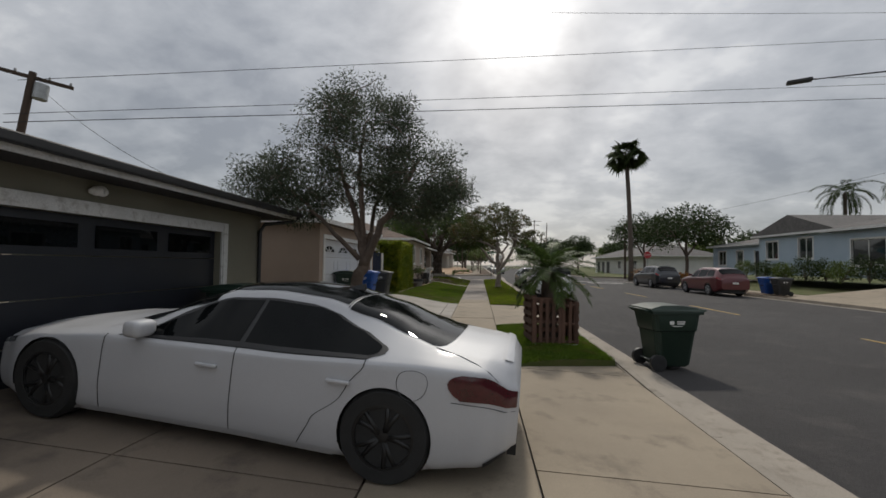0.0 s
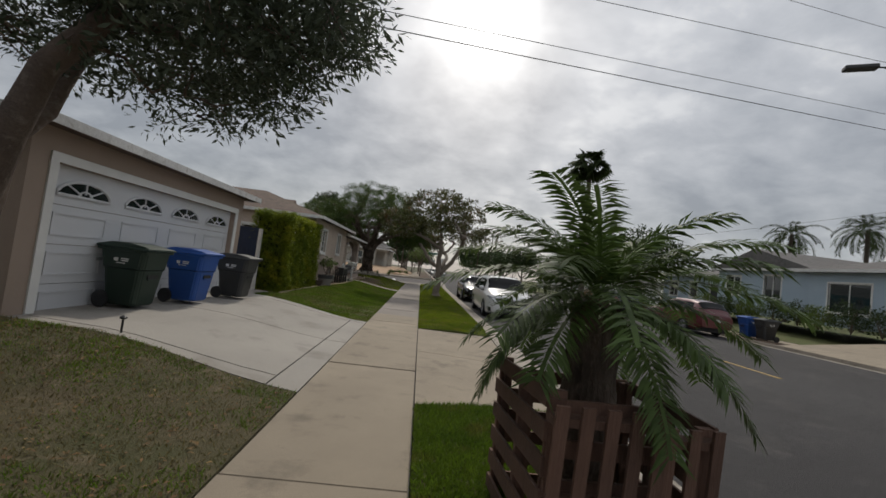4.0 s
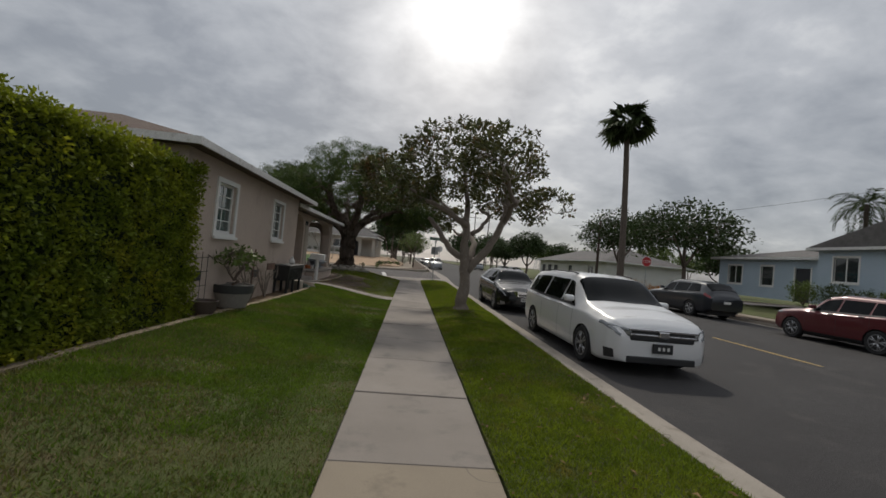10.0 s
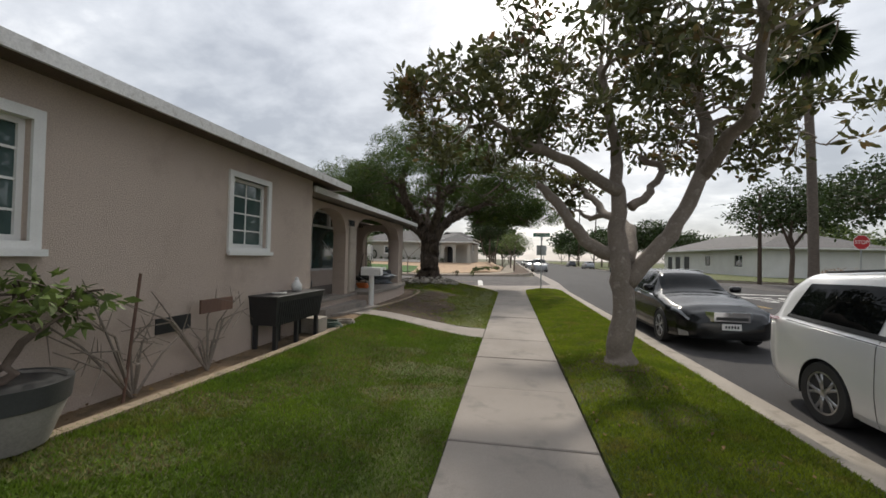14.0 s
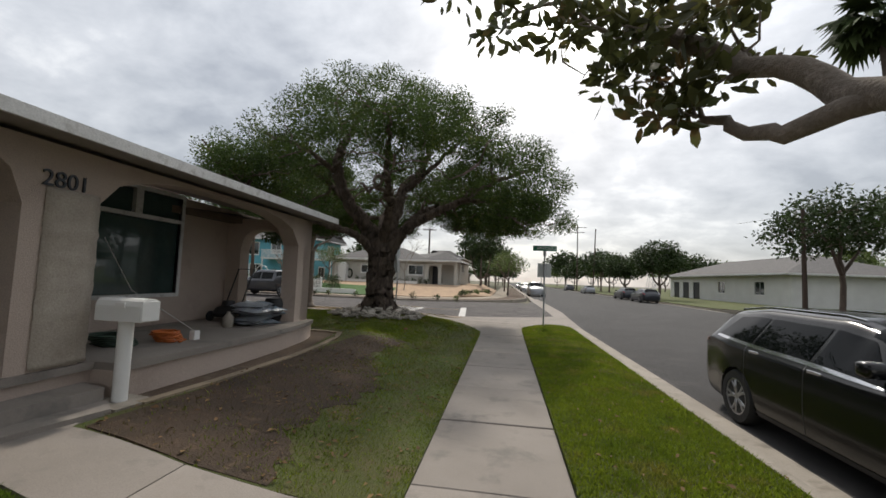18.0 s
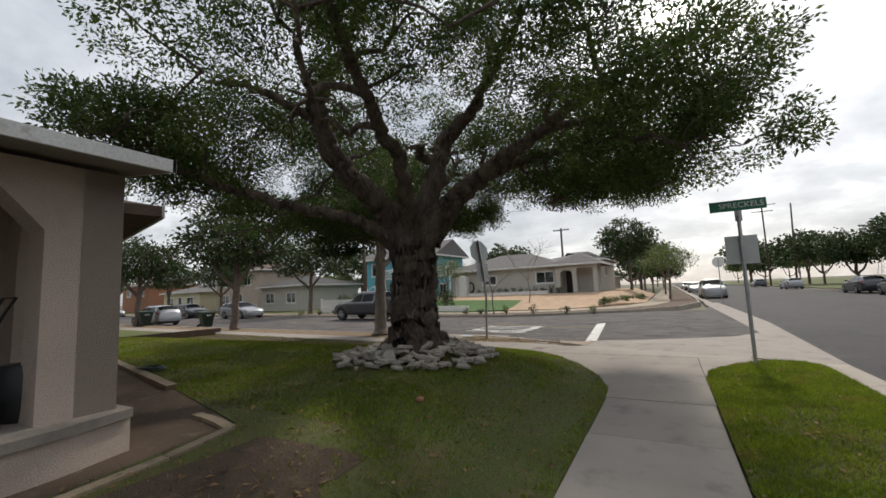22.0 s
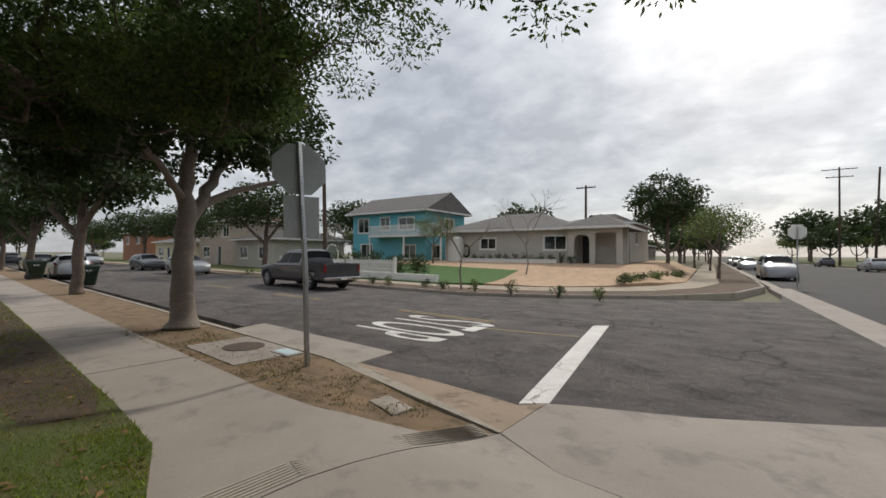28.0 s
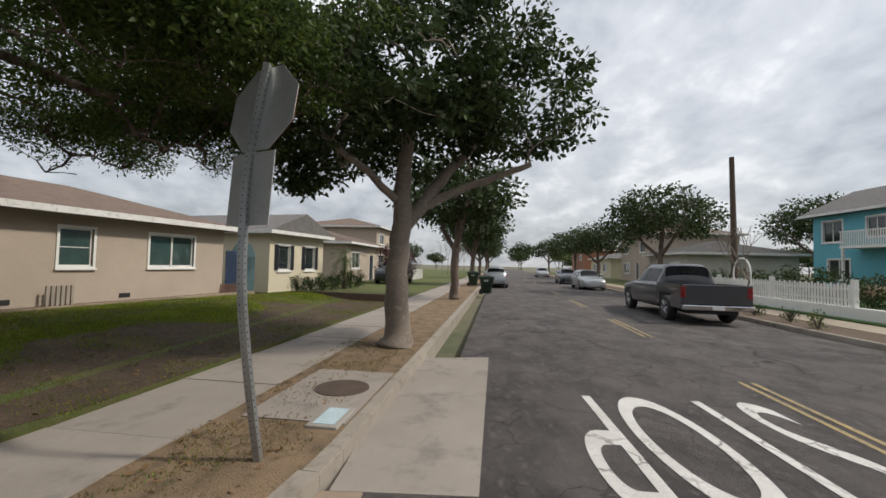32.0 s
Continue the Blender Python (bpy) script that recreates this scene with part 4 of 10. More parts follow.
# ---- houses ----
def wall_mesh(L, H, holes, t=0.2, gable=None):
    """A wall in the plane y = 0..t, x 0..L, z 0..H, with rectangular holes (x0, z0, x1, z1). gable: height of a peak over the middle."""
    bm = bmesh.new()
    xs = sorted({0.0, L, *[h[0] for h in holes], *[h[2] for h in holes]})
    zs = sorted({0.0, H, *[h[1] for h in holes], *[h[3] for h in holes]})
    def is_hole(x, z):
        return any(h[0] < x < h[2] and h[1] < z < h[3] for h in holes)
    def quad(*c):
        bm.faces.new([bm.verts.new(p) for p in c])
    for i in range(len(xs) - 1):
        for j in range(len(zs) - 1):
            x0, x1, z0, z1 = xs[i], xs[i + 1], zs[j], zs[j + 1]
            if is_hole((x0 + x1) / 2, (z0 + z1) / 2):
                continue
            quad((x0, 0, z0), (x1, 0, z0), (x1, 0, z1), (x0, 0, z1))
            quad((x0, t, z0), (x0, t, z1), (x1, t, z1), (x1, t, z0))
    for x0, z0, x1, z1 in holes:
        quad((x0, 0, z0), (x0, 0, z1), (x0, t, z1), (x0, t, z0))
        quad((x1, 0, z0), (x1, t, z0), (x1, t, z1), (x1, 0, z1))
        quad((x0, 0, z1), (x1, 0, z1), (x1, t, z1), (x0, t, z1))
        quad((x0, 0, z0), (x0, t, z0), (x1, t, z0), (x1, 0, z0))
    quad((0, 0, H), (L, 0, H), (L, t, H), (0, t, H))
    if gable:
        for y in (0, t):
            bm.faces.new([bm.verts.new(p) for p in ((0, y, H), (L, y, H), (L / 2, y, H + gable))])
    bmesh.ops.remove_doubles(bm, verts=bm.verts, dist=1e-5)
    bmesh.ops.recalc_face_normals(bm, faces=bm.faces)
    return bm


def window(parent, m, w, h, grid=(1, 1), glass=None, trim=0.09, frame=None, sill=True, split=None, depth=0.06):
    """A window under a house: outer trim, panes and bars. m places its lower left corner in the wall's plane (y into the wall)."""
    frame = frame or M_WHITE
    root = new("window")
    root.parent, root.matrix_basis = parent, m
    bm = box(-trim, -0.025, -trim, w + trim, 0.05, 0)
    box(-trim, -0.025, h, w + trim, 0.05, h + trim, bm)
    box(-trim, -0.025, 0, 0, 0.05, h, bm)
    box(w, -0.025, 0, w + trim, 0.05, h, bm)
    for x in (0.0, w - 0.04):
        box(x, 0.05, 0, x + 0.04, 0.09, h, bm)
    for z in (0.0, h - 0.04):
        box(0.04, 0.05, z, w - 0.04, 0.09, z + 0.04, bm)
    if split:
        for x in split:
            box(x - 0.025, 0.045, 0.04, x + 0.025, 0.09, h - 0.04, bm)
    part("frame", bm, frame, root)
    part("pane", box(0.04, 0.075, 0.04, w - 0.04, 0.082, h - 0.04), glass or M_GLASS, root)
    if grid != (1, 1):
        bm = bmesh.new()
        for k in range(1, grid[0]):
            x = w * k / grid[0]
            box(x - 0.009, 0.066, 0.04, x + 0.009, 0.074, h - 0.04, bm)
        for k in range(1, grid[1]):
            z = h * k / grid[1]
            box(0.04, 0.064, z - 0.009, w - 0.04, 0.072, z + 0.009, bm)
        part("glazing_bar", bm, frame, root)
    if sill:
        part("sill", box(-trim - 0.02, -0.06, -trim - 0.03, w + trim + 0.02, -0.026, -trim + 0.02), frame, root)
    return root


def roof_mesh(x0, y0, x1, y1, z, rise, over=0.3, kind="hip", axis="x", t=0.14):
    """Solid roof over a rectangle: eave height z, with a flat soffit and a fascia of height t."""
    X0, Y0, X1, Y1 = x0 - over, y0 - over, x1 + over, y1 + over
    bm = bmesh.new()
    w = (Y1 - Y0) if axis == "x" else (X1 - X0)
    inset = w / 2 if kind == "hip" else 0.0
    if axis == "x":
        ym = (Y0 + Y1) / 2
        ridge = [(X0 + inset, ym), (X1 - inset, ym)]
    else:
        xm = (X0 + X1) / 2
        ridge = [(xm, Y0 + inset), (xm, Y1 - inset)]
    lo = [bm.verts.new((x, y, z)) for x, y in ((X0, Y0), (X1, Y0), (X1, Y1), (X0, Y1))]
    hi = [bm.verts.new((x, y, z + t)) for x, y in ((X0, Y0), (X1, Y0), (X1, Y1), (X0, Y1))]
    r = [bm.verts.new((x, y, z + t + rise)) for x, y in ridge]
    bm.faces.new(lo[::-1])
    for i in range(4):
        bm.faces.new((lo[i], lo[(i + 1) % 4], hi[(i + 1) % 4], hi[i]))
    if axis == "x":
        bm.faces.new((hi[0], hi[1], r[1], r[0]))
        bm.faces.new((hi[2], hi[3], r[0], r[1]))
        bm.faces.new((hi[1], hi[2], r[1]))
        bm.faces.new((hi[3], hi[0], r[0]))
    else:
        bm.faces.new((hi[1], hi[2], r[1], r[0]))
        bm.faces.new((hi[3], hi[0], r[0], r[1]))
        bm.faces.new((hi[0], hi[1], r[0]))
        bm.faces.new((hi[2], hi[3], r[1]))
    bmesh.ops.recalc_face_normals(bm, faces=bm.faces)
    return bm


def fascia(parent, x0, y0, x1, y1, z, over, t=0.16, material=None, thick=0.03):
    X0, Y0, X1, Y1 = x0 - over, y0 - over, x1 + over, y1 + over
    for q in ((X0 - thick, Y0 - thick, X1 + thick, Y0 - 0.002), (X0 - thick, Y1 + 0.002, X1 + thick, Y1 + thick), (X0 - thick, Y0, X0 - 0.002, Y1), (X1 + 0.002, Y0, X1 + thick, Y1)):
        part("fascia", box(q[0], q[1], z - 0.02, q[2], q[3], z + t - 0.02), material or M_FASCIA, parent)


def simple_house(name, label, m, L, D, H, wall, roof, rise=1.2, kind="hip", axis="x", over=0.45, openings=(), ends=(), group="", back=False, trim=None, base=0.0):
    """A detached house; its front runs along x at y = 0 and faces -y. openings: (x, z, w, h, kind) on the front, ends: the same with a side first."""
    root = thing(name, label, "house", m, group)
    fr = [o for o in openings if o[4] != "none"]
    holes = [(o[0], o[1], o[0] + o[2], o[1] + o[3]) for o in fr]
    part("wall", wall_mesh(L, H, holes, 0.2, rise if kind == "gable" and axis == "y" else None), wall, root)
    sides = {"l": [], "r": []}
    for s, *o in ends:
        sides[s].append(o)
    g2 = rise if kind == "gable" and axis == "x" else None
    for s, mm in (("l", pose(0, D, 0, 0, 0, -90)), ("r", pose(L, 0, 0, 0, 0, 90))):
        hs = [(o[0], o[1], o[0] + o[2], o[1] + o[3]) for o in sides[s]]
        part("wall", moved(wall_mesh(D, H, hs, 0.2, g2), mm), wall, root)
        for o in sides[s]:
            window(root, mm @ pose(o[0], 0, o[1]), o[2], o[3], split=(o[2] / 2,) if o[2] > 1 else None, frame=trim)
    part("wall", moved(wall_mesh(L, H, (), 0.2, rise if kind == "gable" and axis == "y" else None), pose(L, D, 0, 0, 0, 180)), wall, root)
    part("roof", roof_mesh(0, 0, L, D, H, rise, over, kind, axis), roof, root)
    fascia(root, 0, 0, L, D, H, over)
    part("interior_floor", box(0.2, 0.2, 0.02, L - 0.2, D - 0.2, 0.06), M_SOFFIT, root)
    for x, z, w, h, k in fr:
        if k == "w":
            window(root, pose(x, 0, z), w, h, split=(w / 2,) if w > 1.0 else None, frame=trim)
        elif k == "p":
            window(root, pose(x, 0, z), w, h, grid=(3, 1), frame=trim)
        elif k == "d":
            d = new("door")
            d.parent, d.matrix_basis = root, pose(x, 0, z)
            part("leaf", box(0.02, 0.08, 0, w - 0.02, 0.12, h - 0.02), M_NAVY if "cream" in name else M_DARKNAVY, d)
            part("frame", box(w - 0.02, -0.02, 0, w + 0.07, 0.1, h + 0.07, box(-0.07, -0.02, 0, 0.02, 0.1, h + 0.07)), trim or M_WHITE, d)
        elif k == "g":
            d = new("garage_door")
            d.parent, d.matrix_basis = root, pose(x, 0, z)
            for i in range(4):
                part("panel", box(0.0, 0.08, h * i / 4 + 0.008, w, 0.12, h * (i + 1) / 4 - 0.008, None), M_GARAGE_WHITE, d)
    return root

# garage of the white car
def garage_one():
    root = thing("garage_olive", "olive stucco garage with a dark door and black gutter", "garage", pose(-3.78, 0.34, 0.03))
    L = 12.0
    w = moved(wall_mesh(7.05 + 6, 2.45, [(0.95 + 6, 0.1, 5.75 + 6, 2.0)], 0.2), pose(0, -6, 0, 0, 0, 90))
    part("wall", w, M_STUCCO_G1, root)
    part("wall", moved(wall_mesh(5.5, 2.45, (), 0.2), pose(0, 7.05, 0, 0, 0, 180)), M_STUCCO_G1, root)
    roofm = roof_mesh(-5.5, -6, 0, 7.05, 2.42, 0.75, 0.55, "hip", "y", 0.12)
    part("roof", roofm, M_SHINGLE, root)
    part("fascia", box(0.55, -6.5, 2.40, 0.58, 7.6, 2.54), M_FASCIA, root)
    part("fascia", box(-5.5, 7.6, 2.40, 0.55, 7.63, 2.54), M_FASCIA, root)
    part("gutter", box(0.582, -6.5, 2.46, 0.68, 7.62, 2.56, None, 0.015), M_BLACK, root, "black metal roof gutter")
    part("downpipe", tube([(0.62, 7.5, 2.46), (0.5, 7.45, 2.36), (0.12, 7.0, 2.26), (0.05, 6.95, 2.1), (0.05, 6.95, 0.05)], 0.04, 8), M_BLACK, root, "black downpipe")
    d = new("garage_door")
    d.parent = root
    for i in range(4):
        part("panel", box(-0.14, 0.97, 0.1 + 0.475 * i + 0.006, -0.1, 5.73, 0.1 + 0.475 * (i + 1) - 0.006, None), M_DARKNAVY, d, "near-black door panel")
    for k in range(4):
        y = 1.15 + 1.17 * k
        part("pane", box(-0.099, y, 1.62, -0.092, y + 0.95, 1.9), M_CARGLASS, d, "small glossy black pane")
    tr = new("door_trim")
    tr.parent = root
    for y0, y1, z0, z1 in ((0.78, 0.95, 0.0, 2.16), (5.75, 5.92, 0.0, 2.16), (0.95, 5.75, 2.0, 2.16)):
        part("trim_board", box(0.002, y0, z0, 0.03, y1, z1), M_FASCIA, tr)
        part("trim_board", box(0.032, y0 + (0.0 if z0 else 0.03), z0, 0.045, y1 - (0.0 if z0 else 0.03), z1 - 0.04), M_FASCIA, tr)
    lamp = new("flood_light")
    lamp.parent, lamp.matrix_basis = root, pose(0.0, 3.35, 2.28)
    part("base", lathe([(0.06, 0), (0.06, 0.02), (0.03, 0.03)], 12), M_FASCIA, lamp)
    for s in (-1, 1):
        part("lamp_head", moved(lathe([(0.025, 0), (0.055, 0.05), (0.06, 0.12), (0.05, 0.125)], 14), pose(0.04, 0.1 * s, 0.0, 60 * s, 70, 0)), M_WHITE, lamp, "white flood lamp head")


def garage_two():
    root = thing("garage_tan", "tan stucco garage with a white panelled door", "garage", pose(-3.6, 0, 0))
    y0, y1, H = 10.12, 15.78, 2.70
    part("wall", moved(wall_mesh(y1 - y0, H, [(0.38, 0.1, 5.28, 2.2)], 0.2), pose(0, y0, 0, 0, 0, 90)), M_STUCCO_G2, root)
    part("wall", moved(wall_mesh(6.2, H, (), 0.2), pose(-6.2, y0, 0, 0, 0, 0)), M_STUCCO_G2, root)
    part("wall", moved(wall_mesh(6.2, H, (), 0.2), pose(0, y1, 0, 0, 0, 180)), M_STUCCO_G2, root)
    part("roof", roof_mesh(-6.2, y0, 0, y1, H - 0.09, 0.45, 0.28, "hip", "x", 0.085), M_SHINGLE_TAN, root)
    fascia(root, -6.2, y0, 0, y1, H - 0.09, 0.28, 0.12)
    d = new("garage_door")
    d.parent = root
    a, b, zb, zt = y0 + 0.38, y0 + 5.28, 0.1, 2.2
    ph = (zt - zb) / 4
    n = 4
    pw = (b - a) / n
    for i in range(4):
        p = part("panel", box(-0.15, a + 0.004, zb + ph * i + 0.004, -0.11, b - 0.004, zb + ph * (i + 1) - 0.004), M_GARAGE_WHITE, d)
        for k in range(n):
            ya, yb = a + pw * k + 0.16, a + pw * (k + 1) - 0.16
            za, zc = zb + ph * i + 0.12, zb + ph * (i + 1) - 0.10
            if i < 3:
                bm = bmesh.new()
                for q in ((ya, za, yb, za + 0.025), (ya, zc - 0.025, yb, zc), (ya, za + 0.025, ya + 0.025, zc - 0.025), (yb - 0.025, za + 0.025, yb, zc - 0.025)):
                    box(-0.109, q[0], q[1], -0.095, q[2], q[3], bm)
                part("moulding", bm, M_GARAGE_WHITE, p)
            else:
                mid, r = (ya + yb) / 2, (yb - ya) / 2
                zb2 = zb + ph * 3 + 0.14
                arch = [(mid + r * math.cos(math.pi * j / 14), zb2 + 0.215 * math.sin(math.pi * j / 14)) for j in range(15)]
                bm = bmesh.new()
                lo = [bm.verts.new((-0.104, y, z)) for y, z in arch]
                bm.faces.new(lo)
                r2 = bmesh.ops.extrude_face_region(bm, geom=bm.faces[:])
                for v in [e for e in r2["geom"] if isinstance(e, bmesh.types.BMVert)]:
                    v.co.x -= 0.004
                bmesh.ops.recalc_face_normals(bm, faces=bm.faces)
                part("fan_pane", bm, M_GLASS, p, "dark fan-shaped pane")
                part("fan_frame", tube([(-0.095, y, z) for y, z in arch] + [(-0.095, arch[0][0], arch[0][1])], 0.022, 6), M_GARAGE_WHITE, p)
                for ang in (45, 90, 135):
                    bm = tube([(-0.096, mid + 0.1 * math.cos(radians(ang)), zb2 + 0.05 * math.sin(radians(ang))), (-0.096, mid + r * math.cos(radians(ang)), zb2 + 0.215 * math.sin(radians(ang)))], 0.012, 5)
                    part("glazing_bar", bm, M_GARAGE_WHITE, p)
                bm = tube([(-0.096, mid + 0.11 * math.cos(math.pi * j / 8), zb2 + 0.09 * math.sin(math.pi * j / 8)) for j in range(9)], 0.014, 5)
                part("glazing_bar", bm, M_GARAGE_WHITE, p)
    part("lock", box(-0.108, a + 1.0, 0.95, -0.085, a + 1.09, 1.0), M_STEEL, d, "small metal lock plate")
    tr = new("door_trim")
    tr.parent = root
    for q in ((a - 0.12, 0.0, a, zt + 0.12), (b, 0.0, b + 0.12, zt + 0.12), (a, zt, b, zt + 0.12)):
        part("trim_board", box(0.002, q[0], q[1], 0.025, q[2], q[3]), M_WHITE, tr)


def arch_wall(L, H, arches, t, z0=0.0):
    """A wall with arched openings: (x0, x1, sill, spring, rise)."""
    bm = bmesh.new()
    n = 16
    cuts = []
    xs = [0.0]
    cols = []
    for x0, x1, sill, spring, rise in arches:
        cols.append((xs[-1], x0, None))
        for k in range(n):
            u0, u1 = -1 + 2 * k / n, -1 + 2 * (k + 1) / n
            cols.append((x0 + (x1 - x0) * k / n, x0 + (x1 - x0) * (k + 1) / n, (sill, spring + rise * (1 - abs(u0) ** 2.6) ** (1 / 2.2), spring + rise * (1 - abs(u1) ** 2.6) ** (1 / 2.2))))
        xs.append(x1)
    cols.append((xs[-1], L, None))
    def q(a, b, c, d):
        bm.faces.new([bm.verts.new(p) for p in (a, b, c, d)])
    for a, b, hole in cols:
        if b - a < 1e-6:
            continue
        if hole is None:
            for y in (0, t):
                q((a, y, z0), (b, y, z0), (b, y, H), (a, y, H))
            q((a, 0, z0), (a, 0, H), (a, t, H), (a, t, z0))
            q((b, 0, z0), (b, t, z0), (b, t, H), (b, 0, H))
        else:
            sill, za, zb = hole
            for y in (0, t):
                q((a, y, za), (b, y, zb), (b, y, H), (a, y, H))
                if sill > z0:
                    q((a, y, z0), (b, y, z0), (b, y, sill), (a, y, sill))
            q((a, 0, za), (a, t, za), (b, t, zb), (b, 0, zb))
            if sill > z0:
                q((a, 0, sill), (b, 0, sill), (b, t, sill), (a, t, sill))
        q((a, 0, H), (b, 0, H), (b, t, H), (a, t, H))
    bmesh.ops.remove_doubles(bm, verts=bm.verts, dist=1e-5)
    bmesh.ops.recalc_face_normals(bm, faces=bm.faces)
    return bm


def main_house():
    root = thing("corner_house", "taupe stucco single-storey house with an arched porch", "house")
    H = 2.76
    WX = -2.78
    EY = 25.58                           # end of the street wall, where the porch begins
    part("wall", moved(wall_mesh(EY - 19.9, H, [(20.87 - 19.9, 1.56, 21.55 - 19.9, 2.40), (23.61 - 19.9, 1.58, 24.31 - 19.9, 2.42)], 0.2), pose(WX, 19.9, 0, 0, 0, 90)), M_STUCCO_H, root)
    part("wall", moved(wall_mesh(8.5, H, [(5.9, 1.2, 6.9, 2.2)], 0.2), pose(WX - 8.5, 19.9, 0, 0, 0, 0)), M_STUCCO_H, root)
    part("wall", moved(wall_mesh(2.1, H, (), 0.2), pose(WX, EY, 0, 0, 0, 180)), M_STUCCO_H, root)
    window(root, pose(WX - 2.6, 19.9, 1.2), 1.0, 1.0)
    window(root, pose(WX, 20.87, 1.56, 0, 0, 90), 0.68, 0.84, grid=(2, 4), glass=M_GLASS_TEAL, trim=0.075)
    window(root, pose(WX, 23.61, 1.58, 0, 0, 90), 0.70, 0.84, grid=(2, 4), glass=M_GLASS_TEAL, trim=0.07)
    # foundation vents
    for y, z in ((20.15, 0.78), (22.6, 0.72)):
        part("vent", box(WX + 0.002, y, z, WX + 0.015, y + 0.42, z + 0.15), M_BLACK, root, "dark foundation vent")
    part("roof", roof_mesh(WX - 8.5, 19.9, WX, 26.25, H - 0.03, 1.1, 0.26, "hip", "x", 0.075), M_SHINGLE_TAN, root)
    fascia(root, WX - 8.5, 19.9, WX, 26.25, H - 0.03, 0.26, 0.105)
    part("roof_gablet", moved(prism([(-0.5, 0), (0.5, 0), (0, 0.28)], -0.3, 0.3), pose(WX - 2.2, 23.1, H + 0.62, 90, 0, 90)), M_SHINGLE_TAN, root, "small gablet vent on the roof")
    part("roof", roof_mesh(WX - 9.5, 23.0, WX - 4.0, 33.0, H + 0.35, 1.0, 0.26, "hip", "y", 0.13), M_SHINGLE_TAN, root)
    # porch: arched front, arched end, back wall, deck, roof
    PX = -3.22
    part("porch_front", moved(arch_wall(33.02 - EY, 2.575, [(26.42 - EY, 28.05 - EY, 0.0, 2.02, 0.46), (28.62 - EY, 32.52 - EY, 0.0, 2.05, 0.5)], 0.3, 0.62), pose(PX, EY, 0, 0, 0, 90)), M_STUCCO_H, root, "stucco porch wall with two arches")
    part("porch_end", moved(arch_wall(1.65, 2.575, [(0.42, 1.35, 0.0, 1.95, 0.42)], 0.28, 0.62), pose(PX, 33.02, 0, 0, 0, 180) @ pose(0, 0, 0)), M_STUCCO_H, root, "stucco porch end wall with an arch")
    part("wall", moved(wall_mesh(33.02 - 25.5, 2.75, [(1.25, 0.65, 2.15, 2.65), (4.12, 1.12, 6.02, 2.72)], 0.2), pose(-4.87, 25.5, 0, 0, 0, 90)), M_STUCCO_H, root)
    deck = [(PX + 0.32, 28.75), (PX + 0.36, 30.2), (PX + 0.32, 31.6), (PX + 0.2, 32.6), (PX + 0.06, 33.1), (-4.9, 33.1), (-4.9, EY), (PX, EY), (PX, 28.75)]
    part("porch_base", prism(deck, 0.0, 0.55), M_STUCCO_H, root, "stucco porch base with a curved front")
    part("porch_deck", prism([(x + (0.04 if x > -4 else 0), y) for x, y in deck], 0.55, 0.62), M_CONC_GREY, root, "worn concrete porch floor")
    part("step", prism([(PX - 0.02, 26.5), (PX + 0.2, 26.7), (PX + 0.34, 28.6), (PX - 0.02, 28.7)], 0.05, 0.44), M_CONC_GREY, root, "concrete step")
    part("step", prism([(PX + 0.2, 26.9), (PX + 0.36, 27.1), (PX + 0.62, 28.42), (PX + 0.35, 28.62)], 0.02, 0.33), M_CONC_GREY, root, "concrete step")
    bm = bmesh.new()
    ex, zz = -2.76, 2.56
    p = [(ex, EY + 0.01, zz), (ex, 33.15, zz), (-5.2, 33.15, zz + 0.32), (-5.2, EY + 0.01, zz + 0.32)]
    lo, hi = [bm.verts.new(q) for q in p], [bm.verts.new((q[0], q[1], q[2] + 0.09)) for q in p]
    bm.faces.new(lo[::-1])
    bm.faces.new(hi)
    for i in range(4):
        bm.faces.new((lo[i], lo[(i + 1) % 4], hi[(i + 1) % 4], hi[i]))
    bmesh.ops.recalc_face_normals(bm, faces=bm.faces)
    part("porch_roof", bm, M_SOFFIT, root, "low-pitched porch roof")
    part("fascia", box(ex + 0.002, EY + 0.01, zz + 0.0, ex + 0.03, 33.18, zz + 0.105), M_FASCIA, root)
    bm = bmesh.new()
    q = [(ex + 0.03, 33.152, zz), (-5.2, 33.152, zz + 0.32), (-5.2, 33.152, zz + 0.43), (ex + 0.03, 33.152, zz + 0.105)]
    a, b = [bm.verts.new(v) for v in q], [bm.verts.new((v[0], v[1] + 0.03, v[2])) for v in q]
    bm.faces.new(a)
    bm.faces.new(b[::-1])
    for i in range(4):
        bm.faces.new((a[i], a[(i + 1) % 4], b[(i + 1) % 4], b[i]))
    bmesh.ops.recalc_face_normals(bm, faces=bm.faces)
    part("fascia", bm, M_FASCIA, root)
    # picture window on the porch: two small lights over one wide pane
    W = new("picture_window")
    W.parent, W.matrix_basis = root, pose(-4.87, 29.62, 1.12, 0, 0, 90)
    w, h = 1.9, 1.6
    bm = bmesh.new()
    for b4 in ((-0.06, -0.06, 0, h + 0.06), (w, -0.06, w + 0.06, h + 0.06), (0, -0.06, w, 0), (0, h, w, h + 0.06), (0, 1.17, w, 1.23), (w * 0.56 - 0.06, 1.23, w * 0.56 + 0.06, h)):
        box(b4[0], -0.02, b4[1], b4[2], 0.08, b4[3], bm)
    part("frame", bm, M_FASCIA, W, "weathered white window frame")
    part("pane", box(0, 0.05, 0, w, 0.056, h), M_GLASS_TEAL, W)
    D = new("front_door")
    D.parent, D.matrix_basis = root, pose(-4.87, 26.75, 0.65, 0, 0, 90)
    part("leaf", box(0.02, 0.07, 0, 0.88, 0.11, 1.98), M_GLASS_TEAL, D)
